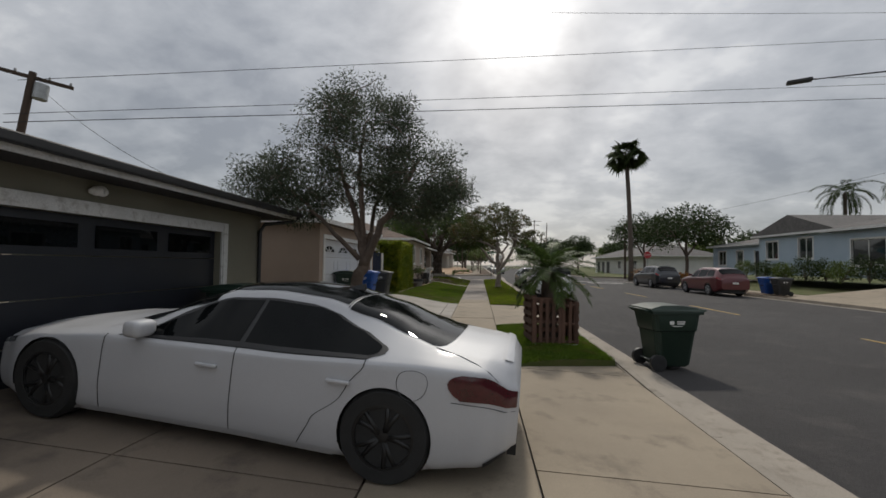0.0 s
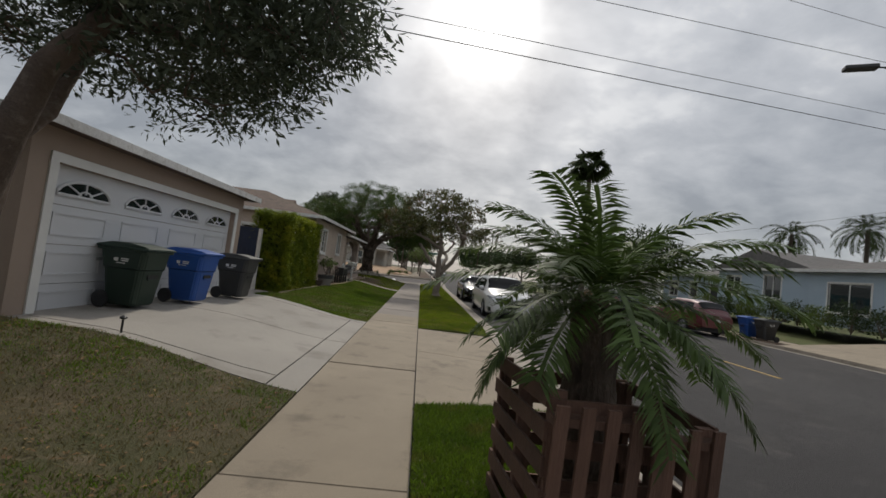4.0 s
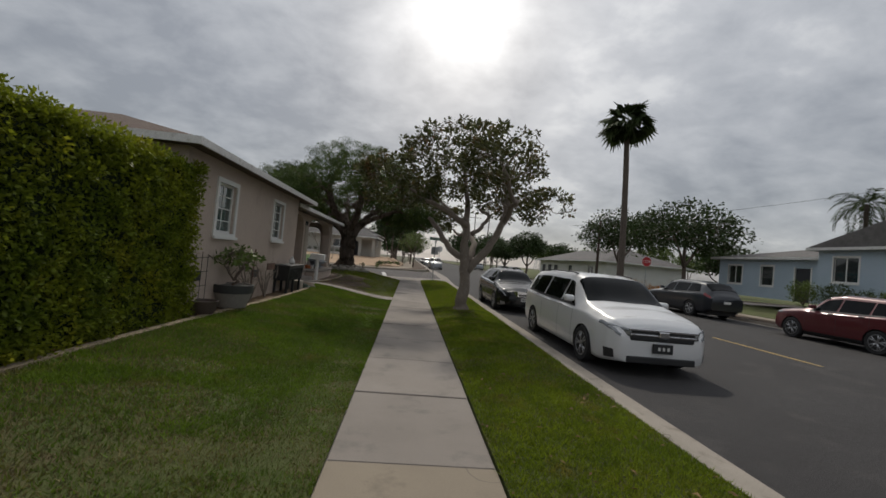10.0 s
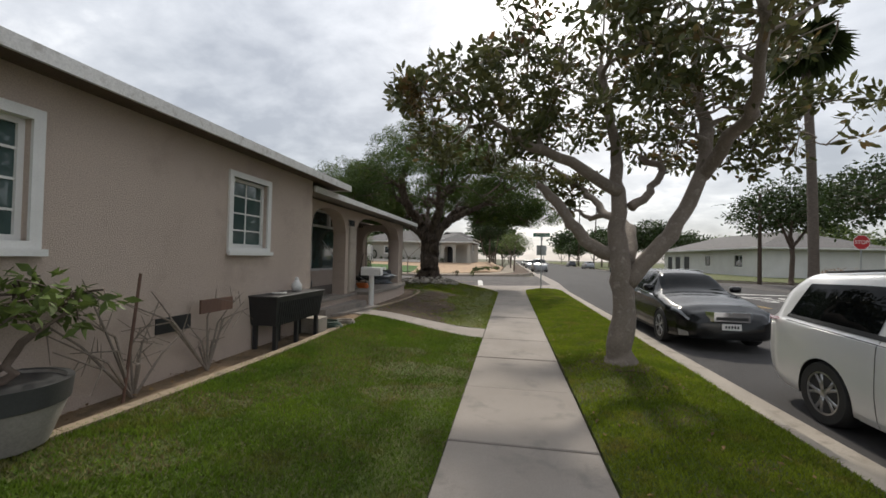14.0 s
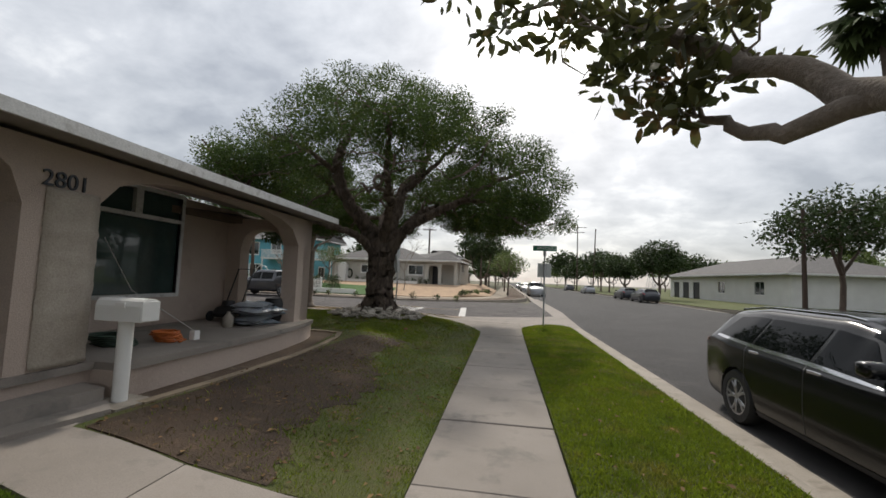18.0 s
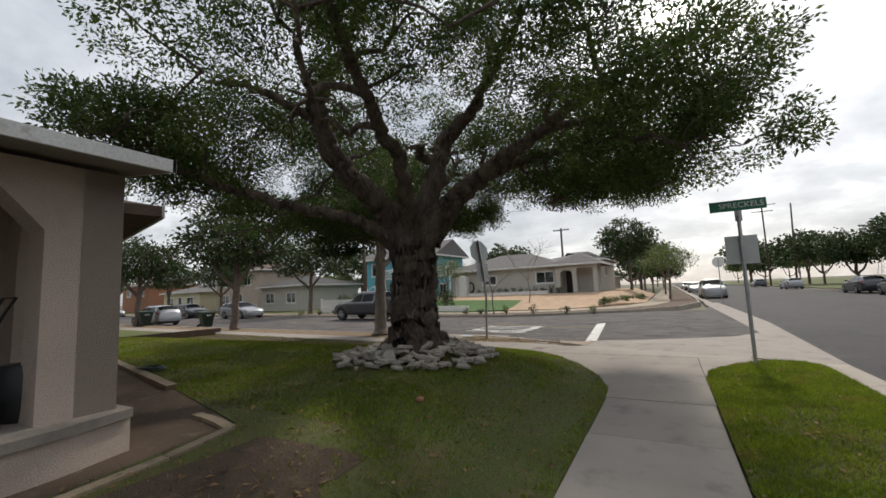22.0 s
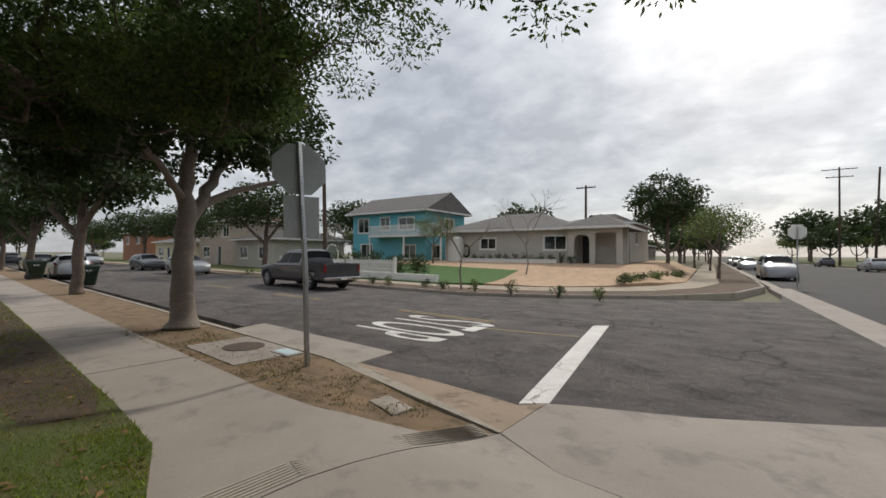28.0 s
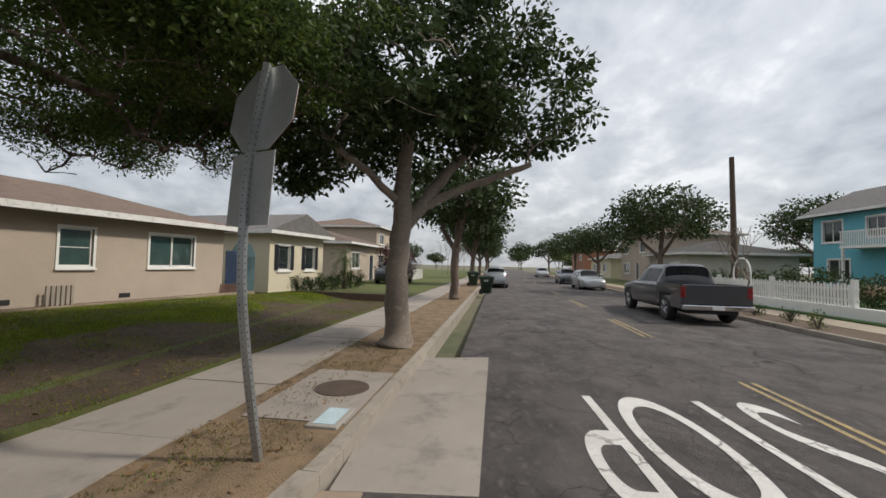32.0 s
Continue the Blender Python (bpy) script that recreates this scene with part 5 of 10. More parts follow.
    part("frame", box(0.88, -0.02, 0, 0.97, 0.12, 2.05, box(-0.07, -0.02, 0, 0.02, 0.12, 2.05)), M_FASCIA, D)
    # house number
    n = text_mesh("2801", 0.2, M_DARKNAVY, pose(PX + 0.012, 28.36, 2.26, 90, 0, 90), root, 0.008, "house_number")
    n["label"] = "dark metal house number"
    # side wall along the side street
    ang = math.degrees(math.atan2(2.6, -10.4))
    S = pose(-15.4, 36.2, 0, 0, 0, 0)
    wx = Vector((10.4, -2.6, 0)).normalized()
    yaw = math.degrees(math.atan2(wx.y, wx.x))
    m = pose(-15.4, 36.2, 0, 0, 0, yaw + 180)
    wl = math.hypot(10.4, 2.6)
    mw = pose(-5.0, 33.6, 0.0, 0, 0, yaw + 180)
    holes = [(2.55, 1.2, 3.3, 2.15), (5.75, 1.2, 6.5, 2.15), (8.0, 1.2, 9.5, 2.15)]
    part("wall", moved(wall_mesh(wl, 2.5, holes, 0.2), mw), M_STUCCO_BEIGE, root, "sunlit beige stucco side wall")
    for x0, z0, x1, z1 in holes:
        window(root, mw @ pose(x0, 0, z0), x1 - x0, z1 - z0, grid=(1, 2) if x1 - x0 < 1 else (1, 1), split=(0.75,) if x1 - x0 > 1 else None, glass=M_GLASS_TEAL, trim=0.06)
    for x in (1.3, 4.6, 7.2):
        part("vent", moved(box(x, -0.012, 0.35, x + 0.3, -0.002, 0.47), mw), M_BLACK, root, "dark foundation vent")
    part("roof", moved(roof_mesh(-0.2, 0.0, wl, 6.0, 2.48, 1.0, 0.42, "hip", "x", 0.12), mw), M_SHINGLE_TAN, root)
    part("fascia", moved(box(-0.62, -0.45, 2.46, wl + 0.42, -0.422, 2.62), mw), M_FASCIA, root)
    part("fascia", moved(box(wl + 0.422, -0.45, 2.46, wl + 0.45, 6.4, 2.62), mw), M_FASCIA, root)
    part("wall", moved(wall_mesh(6.0, 2.5, (), 0.2), mw @ pose(wl, 0, 0, 0, 0, 90)), M_STUCCO_BEIGE, root)


garage_one()
garage_two()
main_house()
# houses over the roads
cream = simple_house("cream_house", "cream stucco gabled house with dark shutters", pose(-18.6, 36.4, 0.05, 0, 0, 166), 4.2, 9, 2.6, M_STUCCO_CREAM, M_SHINGLE_GREY, 0.95, "gable", "y", 0.4, [(0.6, 1.0, 0.8, 1.1, "w"), (2.6, 1.0, 0.8, 1.1, "w")])
simple_house("brown_house", "tan two-storey house with a hipped roof", pose(-29, 37.0, 0.05, 0, 0, 174), 11, 9, 2.7, M_STUCCO_BEIGE, M_SHINGLE_TAN, 1.3, "hip", "x", 0.5, [(1, 1.0, 1.6, 1.1, "w"), (5, 0, 1.0, 2.0, "d"), (7.5, 1.0, 1.6, 1.1, "w")])
simple_house("brown_house_upper", "tan two-storey house with a hipped roof behind trees", pose(-42, 36.5, 0.05, 0, 0, 174), 10, 9, 5.0, M_STUCCO_BEIGE, M_SHINGLE_TAN, 1.3, "hip", "x", 0.5, [(1, 3.4, 1.6, 1.0, "w"), (6.5, 3.4, 1.6, 1.0, "w"), (2, 0.9, 2.0, 1.2, "w")])
simple_house("grey_corner_house", "pale grey stucco corner house with a hipped roof", pose(-18.95, 69.46, 0.88, 0, 0, -2), 11.15, 8.0, 2.45, M_STUCCO_GREY, M_SHINGLE_GREY, 1.6, "hip", "x", 0.55, [(3.55, 1.05, 1.4, 0.85, "w"), (9.05, 1.0, 1.65, 1.0, "w")])
simple_house("grey_rear_wing", "pale grey taller wing with a hipped roof", pose(-11.6, 76.5, 0.88, 0, 0, -2), 6.6, 9, 3.2, M_STUCCO_GREY, M_SHINGLE_GREY, 1.2, "hip", "x", 0.5, [], ends=[("r", 2.0, 1.6, 1.4, 1.0)])
simple_house("turquoise_house", "bright turquoise two-storey house with white balcony", pose(-30.8, 70.0, 0.3, 0, 0, -3), 9.7, 6.4, 5.1, M_SIDING_BLUE, M_SHINGLE_GREY, 1.9, "gable", "x", 0.6, [(0.8, 3.3, 1.5, 1.4, "w"), (4.0, 3.5, 1.2, 1.2, "w"), (6.4, 3.5, 1.9, 1.1, "w"), (1.2, 0.8, 1.6, 1.3, "w"), (7.0, 0.8, 1.5, 1.2, "w")], ends=[("r", 3.0, 3.6, 1.5, 1.0), ("r", 1.0, 0.8, 1.4, 1.2)])
simple_house("pale_blue_house", "pale blue stucco house with white trim", pose(24.6, 36.2, 1.0, 0, 0, -90), 7.6, 9, 3.1, M_STUCCO_PALEBLUE, M_SHINGLE_GREY, 1.4, "gable", "y", 0.4, [(0.9, 1.3, 1.3, 1.4, "w"), (4.3, 1.3, 1.3, 1.5, "w")])
simple_house("pale_blue_wing", "pale blue stucco wing with a bay window", pose(24.2, 28.3, 1.0, 0, 0, -90), 14, 10, 3.0, M_STUCCO_PALEBLUE, M_SHINGLE_GREY, 1.6, "hip", "x", 0.5, [(1.2, 0.8, 2.2, 1.6, "w"), (4.2, 0.9, 0.9, 1.5, "w"), (6.5, 0.0, 1.0, 2.2, "d"), (9, 0.9, 2.2, 1.4, "w")])
simple_house("white_corner_house", "long pale stucco house with a pillared porch", pose(29, 101, 0.0, 0, 0, -90), 30, 12, 3.3, M_STUCCO_PALE, M_SHINGLE_GREY, 2.4, "hip", "x", 0.9, [(1.5, 0.0, 2.2, 2.5, "d"), (5.0, 0.0, 2.2, 2.5, "d"), (8.5, 0.0, 2.2, 2.5, "d"), (16, 1.1, 1.6, 1.5, "w"), (24, 1.1, 1.8, 1.5, "w")])
simple_house("pale_blue_porch_wing", "low pale blue wing with a white porch door", pose(26.0, 45.6, 0.9, 0, 0, -90), 9.0, 8, 2.75, M_STUCCO_PALEBLUE, M_SHINGLE_GREY, 1.0, "hip", "x", 0.45, [(1.0, 0.9, 1.3, 1.4, "w"), (4.0, 0.9, 1.0, 1.4, "w"), (6.6, 0.0, 1.1, 2.2, "d")])
for x in (0.32, 1.42, 2.32, 3.42):
    part("shutter", box(x, -0.035, 0.98, x + 0.26, -0.004, 2.12), M_DARKNAVY, cream, "dark louvred shutter")
# houses further along both streets
for nm, lab, u, v, L, H, wall, roof, ops in (
        ("tan_house", "tan two-storey house behind the street trees", -55, 17, 11, 5.0, M_STUCCO_BEIGE, M_SHINGLE_TAN, [(1.2, 3.3, 1.6, 1.1, "w"), (6.8, 3.3, 1.6, 1.1, "w"), (1.2, 0.9, 2.0, 1.2, "w"), (5.5, 0.0, 1.0, 2.1, "d")]),
        ("grey_bungalow", "low grey house behind the street trees", -42.5, 16, 8, 2.7, M_STUCCO_GREY, M_SHINGLE, [(1.0, 0.9, 1.6, 1.1, "w"), (5.0, 0.9, 1.6, 1.1, "w")]),
        ("cream_bungalow", "cream single-storey house far along the street", -72, 17, 12, 2.8, M_STUCCO_CREAM, M_SHINGLE_GREY, [(1.5, 0.9, 2.0, 1.2, "w"), (8.0, 0.9, 2.0, 1.2, "w"), (5.2, 0.0, 1.0, 2.1, "d")]),
        ("terracotta_house", "terracotta painted house far along the street", -90, 17, 12, 4.6, M_TERRACOTTA, M_SHINGLE_TAN, [(2.0, 2.8, 1.8, 1.1, "w"), (8.0, 2.8, 1.8, 1.1, "w")])):
    x, y = cs2(u, v)
    simple_house(nm, lab, pose(x, y, 0.05, 0, 0, -6), L, 8, H, wall, roof, 1.2, "hip", "x", 0.5, ops)
simple_house("white_bungalow", "white single-storey house past the crossing", pose(-7.5, 92, 0.05, 0, 0, 90), 12, 9, 2.8, M_STUCCO_PALE, M_SHINGLE_GREY, 1.2, "hip", "x", 0.5, [(1.5, 0.9, 2.0, 1.2, "w"), (8.0, 0.9, 2.0, 1.2, "w"), (5.2, 0.0, 1.0, 2.1, "d")])
simple_house("beige_bungalow", "beige single-storey house further past the crossing", pose(-7.5, 110, 0.05, 0, 0, 90), 12, 9, 2.8, M_STUCCO_BEIGE, M_SHINGLE_TAN, 1.2, "hip", "x", 0.5, [(1.5, 0.9, 2.0, 1.2, "w"), (8.0, 0.9, 2.0, 1.2, "w")])

# ---- trees and plants ----
def leaf_cards(centres, spread, per, size, rng, aspect=0.4, droop=0.25, flat=0.6, rounded=False):
    """Folded rhombic leaves scattered round centres (n, 3). Returns verts and quad faces."""
    c = np.repeat(np.asarray(centres, float), per, axis=0)
    n = len(c)
    off = rng.normal(size=(n, 3))
    off /= np.linalg.norm(off, axis=1)[:, None]
    off *= (rng.random(n) ** 0.5)[:, None] * spread
    off[:, 2] *= flat
    p = c + off
    d = off / (np.linalg.norm(off, axis=1)[:, None] + 1e-6) + rng.normal(scale=0.6, size=(n, 3))
    d[:, 2] -= droop
    d /= np.linalg.norm(d, axis=1)[:, None]
    s = np.cross(d, rng.normal(size=(n, 3)))
    s /= np.linalg.norm(s, axis=1)[:, None] + 1e-9
    up = np.cross(s, d)
    L = (size * (0.7 + 0.6 * rng.random(n)))[:, None]
    w = L * aspect / 2
    if rounded:
        a, b = p + d * L * 0.25 + up * L * 0.03, p + d * L * 0.68 + up * L * 0.05
        v = np.stack([p, a + s * w * 0.82, b + s * w * 0.92, p + d * L, b - s * w * 0.92, a - s * w * 0.82], 1).reshape(-1, 3)
        return v, np.arange(6 * n).reshape(-1, 6)
    mid = p + d * L * 0.45 + up * L * 0.06
    v = np.stack([p, mid + s * w, p + d * L, mid - s * w], 1).reshape(-1, 3)
    return v, np.arange(4 * n).reshape(-1, 4)


def limb(points, radii, rng, wob=0.06, sub=4):
    """A wandering limb through points, smoothed."""
    pts = [Vector(p) for p in points]
    out, rr = [], []
    for i in range(len(pts) - 1):
        p0, p1, p2, p3 = pts[max(i - 1, 0)], pts[i], pts[i + 1], pts[min(i + 2, len(pts) - 1)]
        for k in range(sub):
            t = k / sub
            q = 0.5 * ((2 * p1) + (p2 - p0) * t + (2 * p0 - 5 * p1 + 4 * p2 - p3) * t * t + (3 * p1 - p0 - 3 * p2 + p3) * t ** 3)
            q = q + Vector(rng.normal(scale=wob * 0.5, size=3)) * min(1, (i + t))
            out.append(q)
            rr.append(radii[i] + (radii[i + 1] - radii[i]) * t)
    out.append(pts[-1])
    rr.append(radii[-1])
    return out, rr


def ridged_tube(pts, rr, bm, seg=72):
    """A limb whose bark is thrown into wandering ridges and furrows."""
    rings, run = [], 0.0
    for i, (p, r) in enumerate(zip(pts, rr)):
        d = (pts[min(i + 1, len(pts) - 1)] - pts[max(i - 1, 0)]).normalized()
        x = d.cross(Vector((0.31, 0.9, 0.1))).normalized()
        y = d.cross(x)
        run += (p - pts[i - 1]).length if i else 0.0
        n = 15 if r > 0.2 else 9
        ring = []
        for k in range(seg):
            a = 2 * math.pi * k / seg
            w = math.sin(n * a + 1.7 * math.sin(2.1 * run) + 0.8 * math.sin(3 * a + 5 * run))
            q = r * (1 + 0.085 * (1 - 2 * abs(w) ** 1.4) + 0.02 * math.sin(31 * run + 6 * a) + 0.035 * math.sin(2 * a + 3.1 * run) + 0.03 * math.sin(5 * a - 7.3 * run))
            ring.append(bm.verts.new(p + x * math.cos(a) * q + y * math.sin(a) * q))
        rings.append(ring)
    for a, b in zip(rings, rings[1:]):
        for k in range(seg):
            bm.faces.new((a[k], a[(k + 1) % seg], b[(k + 1) % seg], b[k]))
    bm.faces.new(rings[-1])


def tree(name, label, base, trunks, lobes, bark, leaf, seed, twigs=260, per=34, leaf_size=0.09, aspect=0.38, spread=0.42, seg=9, limb_r=0.1, mid=26, shell=0.35, category="tree", group="", lumpy=0.0, droop=0.25, under=-1.0, ridged=False, rounded=False, flat=0.6):
    """trunks: lists of (x, y, z, r) from the base. lobes: (x, y, z, rx, ry, rz, weight), relative to the base. Limbs grow to the lobes, twigs to their skin, leaves at the twigs."""
    rng = np.random.default_rng(seed)
    root = thing(name, label, category, Matrix.Translation(base), group)
    bm = bmesh.new()
    nodes = []
    for tr in trunks:
        pts, rr = limb([t[:3] for t in tr], [t[3] for t in tr], rng, 0.05 if not ridged else 0.045, 14 if ridged else 4)
        if lumpy:
            rr = [r * (1 + lumpy * rng.normal()) for r in rr]
        if ridged:
            ridged_tube(pts, rr, bm)
        else:
            tube(pts, rr, seg + 5, bm)
        nodes += [(p, r) for p, r in zip(pts, rr) if p.z > 0.45 * max(q.z for q in pts)]
    wt = np.array([l[6] for l in lobes], float)
    wt /= wt.sum()

    def in_lobe(n, lo, hi, under=-1.0):
        out = []
        for k in rng.choice(len(lobes), n, p=wt):
            x, y, z, rx, ry, rz, _ = lobes[k]
            d = rng.normal(size=3)
            d /= np.linalg.norm(d)
            if d[2] < under:
                d[2] = abs(d[2])
            f = lo + (hi - lo) * rng.random() ** 0.6
            out.append(Vector((x + d[0] * rx * f, y + d[1] * ry * f, z + d[2] * rz * f)))
        return out

    def attach(target, rtop, rmax, bend, lift):
        best = min(nodes, key=lambda q: (q[0] - target).length + 0.9 * max(0, q[0].z - target.z + 0.1))
        a, ra = best
        d = target - a
        if d.length < 0.05:
            return
        m1 = a + d * 0.4 + Vector((rng.normal(scale=bend), rng.normal(scale=bend), lift)) * d.length
        m2 = a + d * 0.75 + Vector(rng.normal(scale=bend, size=3)) * d.length
        r0 = min(ra * 0.75, rmax)
        pts, rr = limb([a, m1, m2, target], [r0, r0 * 0.8, r0 * 0.6, rtop], rng, 0.03 * d.length, 2)
        tube(pts, rr, max(5, seg - 3) if r0 > 0.03 else 4, bm, cap=False)
        nodes.extend((p, r) for p, r in list(zip(pts, rr))[1:])
    for t in sorted(in_lobe(mid, 0.25, 0.75), key=lambda v: v.length):
        attach(t, limb_r * 0.3, limb_r, 0.12, 0.08)
    for t in in_lobe(mid * 3, 0.5, 0.9):
        attach(t, 0.012, limb_r * 0.4, 0.12, 0.05)
    tips = in_lobe(twigs, 1 - shell, 1.0, under)
    big = [q for q in nodes]
    for t in tips[: min(len(tips), 420)]:
        near = min(big, key=lambda q: (q[0] - t).length_squared)
        if (near[0] - t).length < 2.2:
            tube([near[0], (near[0] + t) / 2 + Vector(rng.normal(scale=0.06, size=3)), t], [min(near[1], 0.014), 0.009, 0.004], 3, bm, cap=False)
    part("trunk", bm, bark, root, smooth=True)
    v, f = leaf_cards([tuple(t) for t in tips], spread, per, leaf_size, rng, aspect, droop, flat, rounded)
    part_ob = raw_mesh("crown", v, f, leaf, root)
    part_ob["kind"] = "stuff"
    return root


tree("olive_tree", "grey-green olive tree with a forked trunk on the lawn", (-1.88, 7.82, land(-1.88, 7.82) - 0.05),
     [[(0, 0, 0, 0.21), (0.02, 0, 0.3, 0.15), (0.1, 0.02, 1.1, 0.125), (0.2, 0.0, 1.65, 0.115), (-0.02, 0.1, 2.4, 0.07), (-0.35, 0.2, 3.3, 0.045), (-0.6, 0.2, 4.2, 0.02)],
      [(0.18, 0.0, 1.4, 0.11), (0.5, -0.1, 2.1, 0.08), (0.95, -0.1, 2.9, 0.06), (1.35, 0.1, 3.7, 0.03)],
      [(0.2, 0.02, 1.6, 0.06), (0.25, 0.4, 2.4, 0.045), (0.4, 0.7, 3.4, 0.03)],
      [(0.16, 0.0, 1.7, 0.07), (0.2, -0.15, 2.6, 0.055), (0.15, -0.3, 3.5, 0.04), (0.3, -0.4, 4.4, 0.02)],
      [(0.1, 0.0, 1.55, 0.06), (-0.4, -0.15, 2.1, 0.045), (-1.0, -0.2, 2.7, 0.03), (-1.6, -0.2, 3.1, 0.015)]],
     [(0.0, 0.0, 4.0, 1.45, 1.5, 1.15, 3), (-1.2, 0.1, 3.25, 1.1, 1.2, 0.8, 2.0), (1.3, 0.0, 3.35, 1.15, 1.2, 0.9, 2.2), (0.3, -0.8, 4.25, 1.0, 1.0, 0.85, 1.3), (0.6, 0.9, 3.0, 1.1, 1.0, 0.7, 1.0), (1.9, 0.1, 2.95, 0.65, 0.8, 0.5, 0.7), (-0.5, 0.2, 4.85, 0.35, 0.4, 0.5, 0.4), (0.9, 0.0, 4.7, 0.4, 0.4, 0.45, 0.45), (-2.1, -0.1, 3.2, 0.75, 0.7, 0.55, 0.9), (-1.4, 0.0, 2.75, 0.8, 0.8, 0.5, 1.1), (1.3, 0.1, 2.7, 0.9, 0.9, 0.5, 0.9)],
     M_BARK_BROWN, M_L_OLIVE, 11, twigs=980, per=70, leaf_size=0.068, aspect=0.3, spread=0.26, limb_r=0.045, mid=34, shell=0.6, droop=0.1)
tree("magnolia_tree", "magnolia street tree with pale limbs and glossy leaves", (2.0, 25.12, 0.05),
     [[(0, 0, 0, 0.27), (0, 0, 0.2, 0.175), (0.02, 0, 0.9, 0.145), (-0.02, 0, 1.5, 0.135), (-0.05, 0.05, 2.4, 0.095), (-0.1, 0.1, 3.1, 0.07), (-0.3, 0.1, 4.2, 0.05)],
      [(0.05, 0, 1.15, 0.12), (0.48, -0.05, 1.7, 0.105), (0.82, -0.1, 2.25, 0.095), (0.98, -0.1, 3.1, 0.08), (0.9, 0.0, 3.9, 0.055), (1.1, 0.1, 4.6, 0.03)],
      [(-0.02, 0, 1.5, 0.11), (-0.5, 0.1, 1.75, 0.085), (-0.85, 0.1, 2.25, 0.07), (-1.15, 0.2, 2.55, 0.05)],
      [(-0.05, 0, 2.4, 0.09), (-0.7, -0.2, 2.75, 0.07), (-1.4, -0.5, 3.0, 0.05)],
      [(0.1, 0, 2.2, 0.07), (0.45, 0.2, 2.5, 0.05), (0.55, 0.3, 2.8, 0.05), (0.3, 0.3, 2.95, 0.04)],
      [(0.95, -0.1, 2.6, 0.09), (1.0, -0.9, 3.0, 0.075), (0.7, -1.8, 3.1, 0.05), (0.3, -2.5, 3.5, 0.035)],
      [(0.05, 0, 1.45, 0.095), (0.35, 0.9, 1.95, 0.085), (0.25, 2.1, 2.33, 0.075), (0.05, 2.6, 2.7, 0.06), (-0.2, 2.95, 3.05, 0.06), (-0.7, 3.2, 3.5, 0.03)],
      [(0.25, 2.1, 2.33, 0.06), (0.05, 2.45, 2.3, 0.05), (-0.15, 2.7, 2.45, 0.03), (-0.35, 2.85, 2.5, 0.015)]],
     [(-0.35, 0.0, 4.15, 1.8, 1.8, 1.2, 3), (-1.95, -0.2, 3.5, 1.2, 1.3, 0.75, 2.1), (-2.6, -0.4, 3.45, 0.55, 0.7, 0.4, 0.5), (2.3, -0.2, 3.2, 0.6, 0.7, 0.4, 0.5), (1.0, 0.2, 3.7, 1.2, 1.5, 1.0, 2.0), (0.4, -1.3, 3.9, 1.5, 1.2, 1.0, 1.8), (0.2, 1.2, 4.1, 1.6, 1.3, 1.15, 2), (1.75, 0.0, 3.2, 0.75, 1.0, 0.5, 0.7), (0.3, -2.2, 3.8, 0.8, 0.7, 0.55, 0.6), (-1.3, 0.6, 4.4, 0.9, 0.9, 0.6, 0.9), (-0.55, 3.0, 3.1, 0.55, 0.35, 0.35, 0.45), (-0.1, 2.8, 2.95, 0.6, 0.3, 0.3, 0.35), (-0.3, 2.8, 2.5, 0.2, 0.2, 0.12, 0.06), (-1.3, 3.2, 3.6, 0.6, 0.5, 0.3, 0.2)],
     M_BARK_GREY, M_L_MAG, 5, twigs=430, per=32, leaf_size=0.112, aspect=0.44, spread=0.18, limb_r=0.055, mid=34, lumpy=0.03, droop=-0.2, rounded=True)
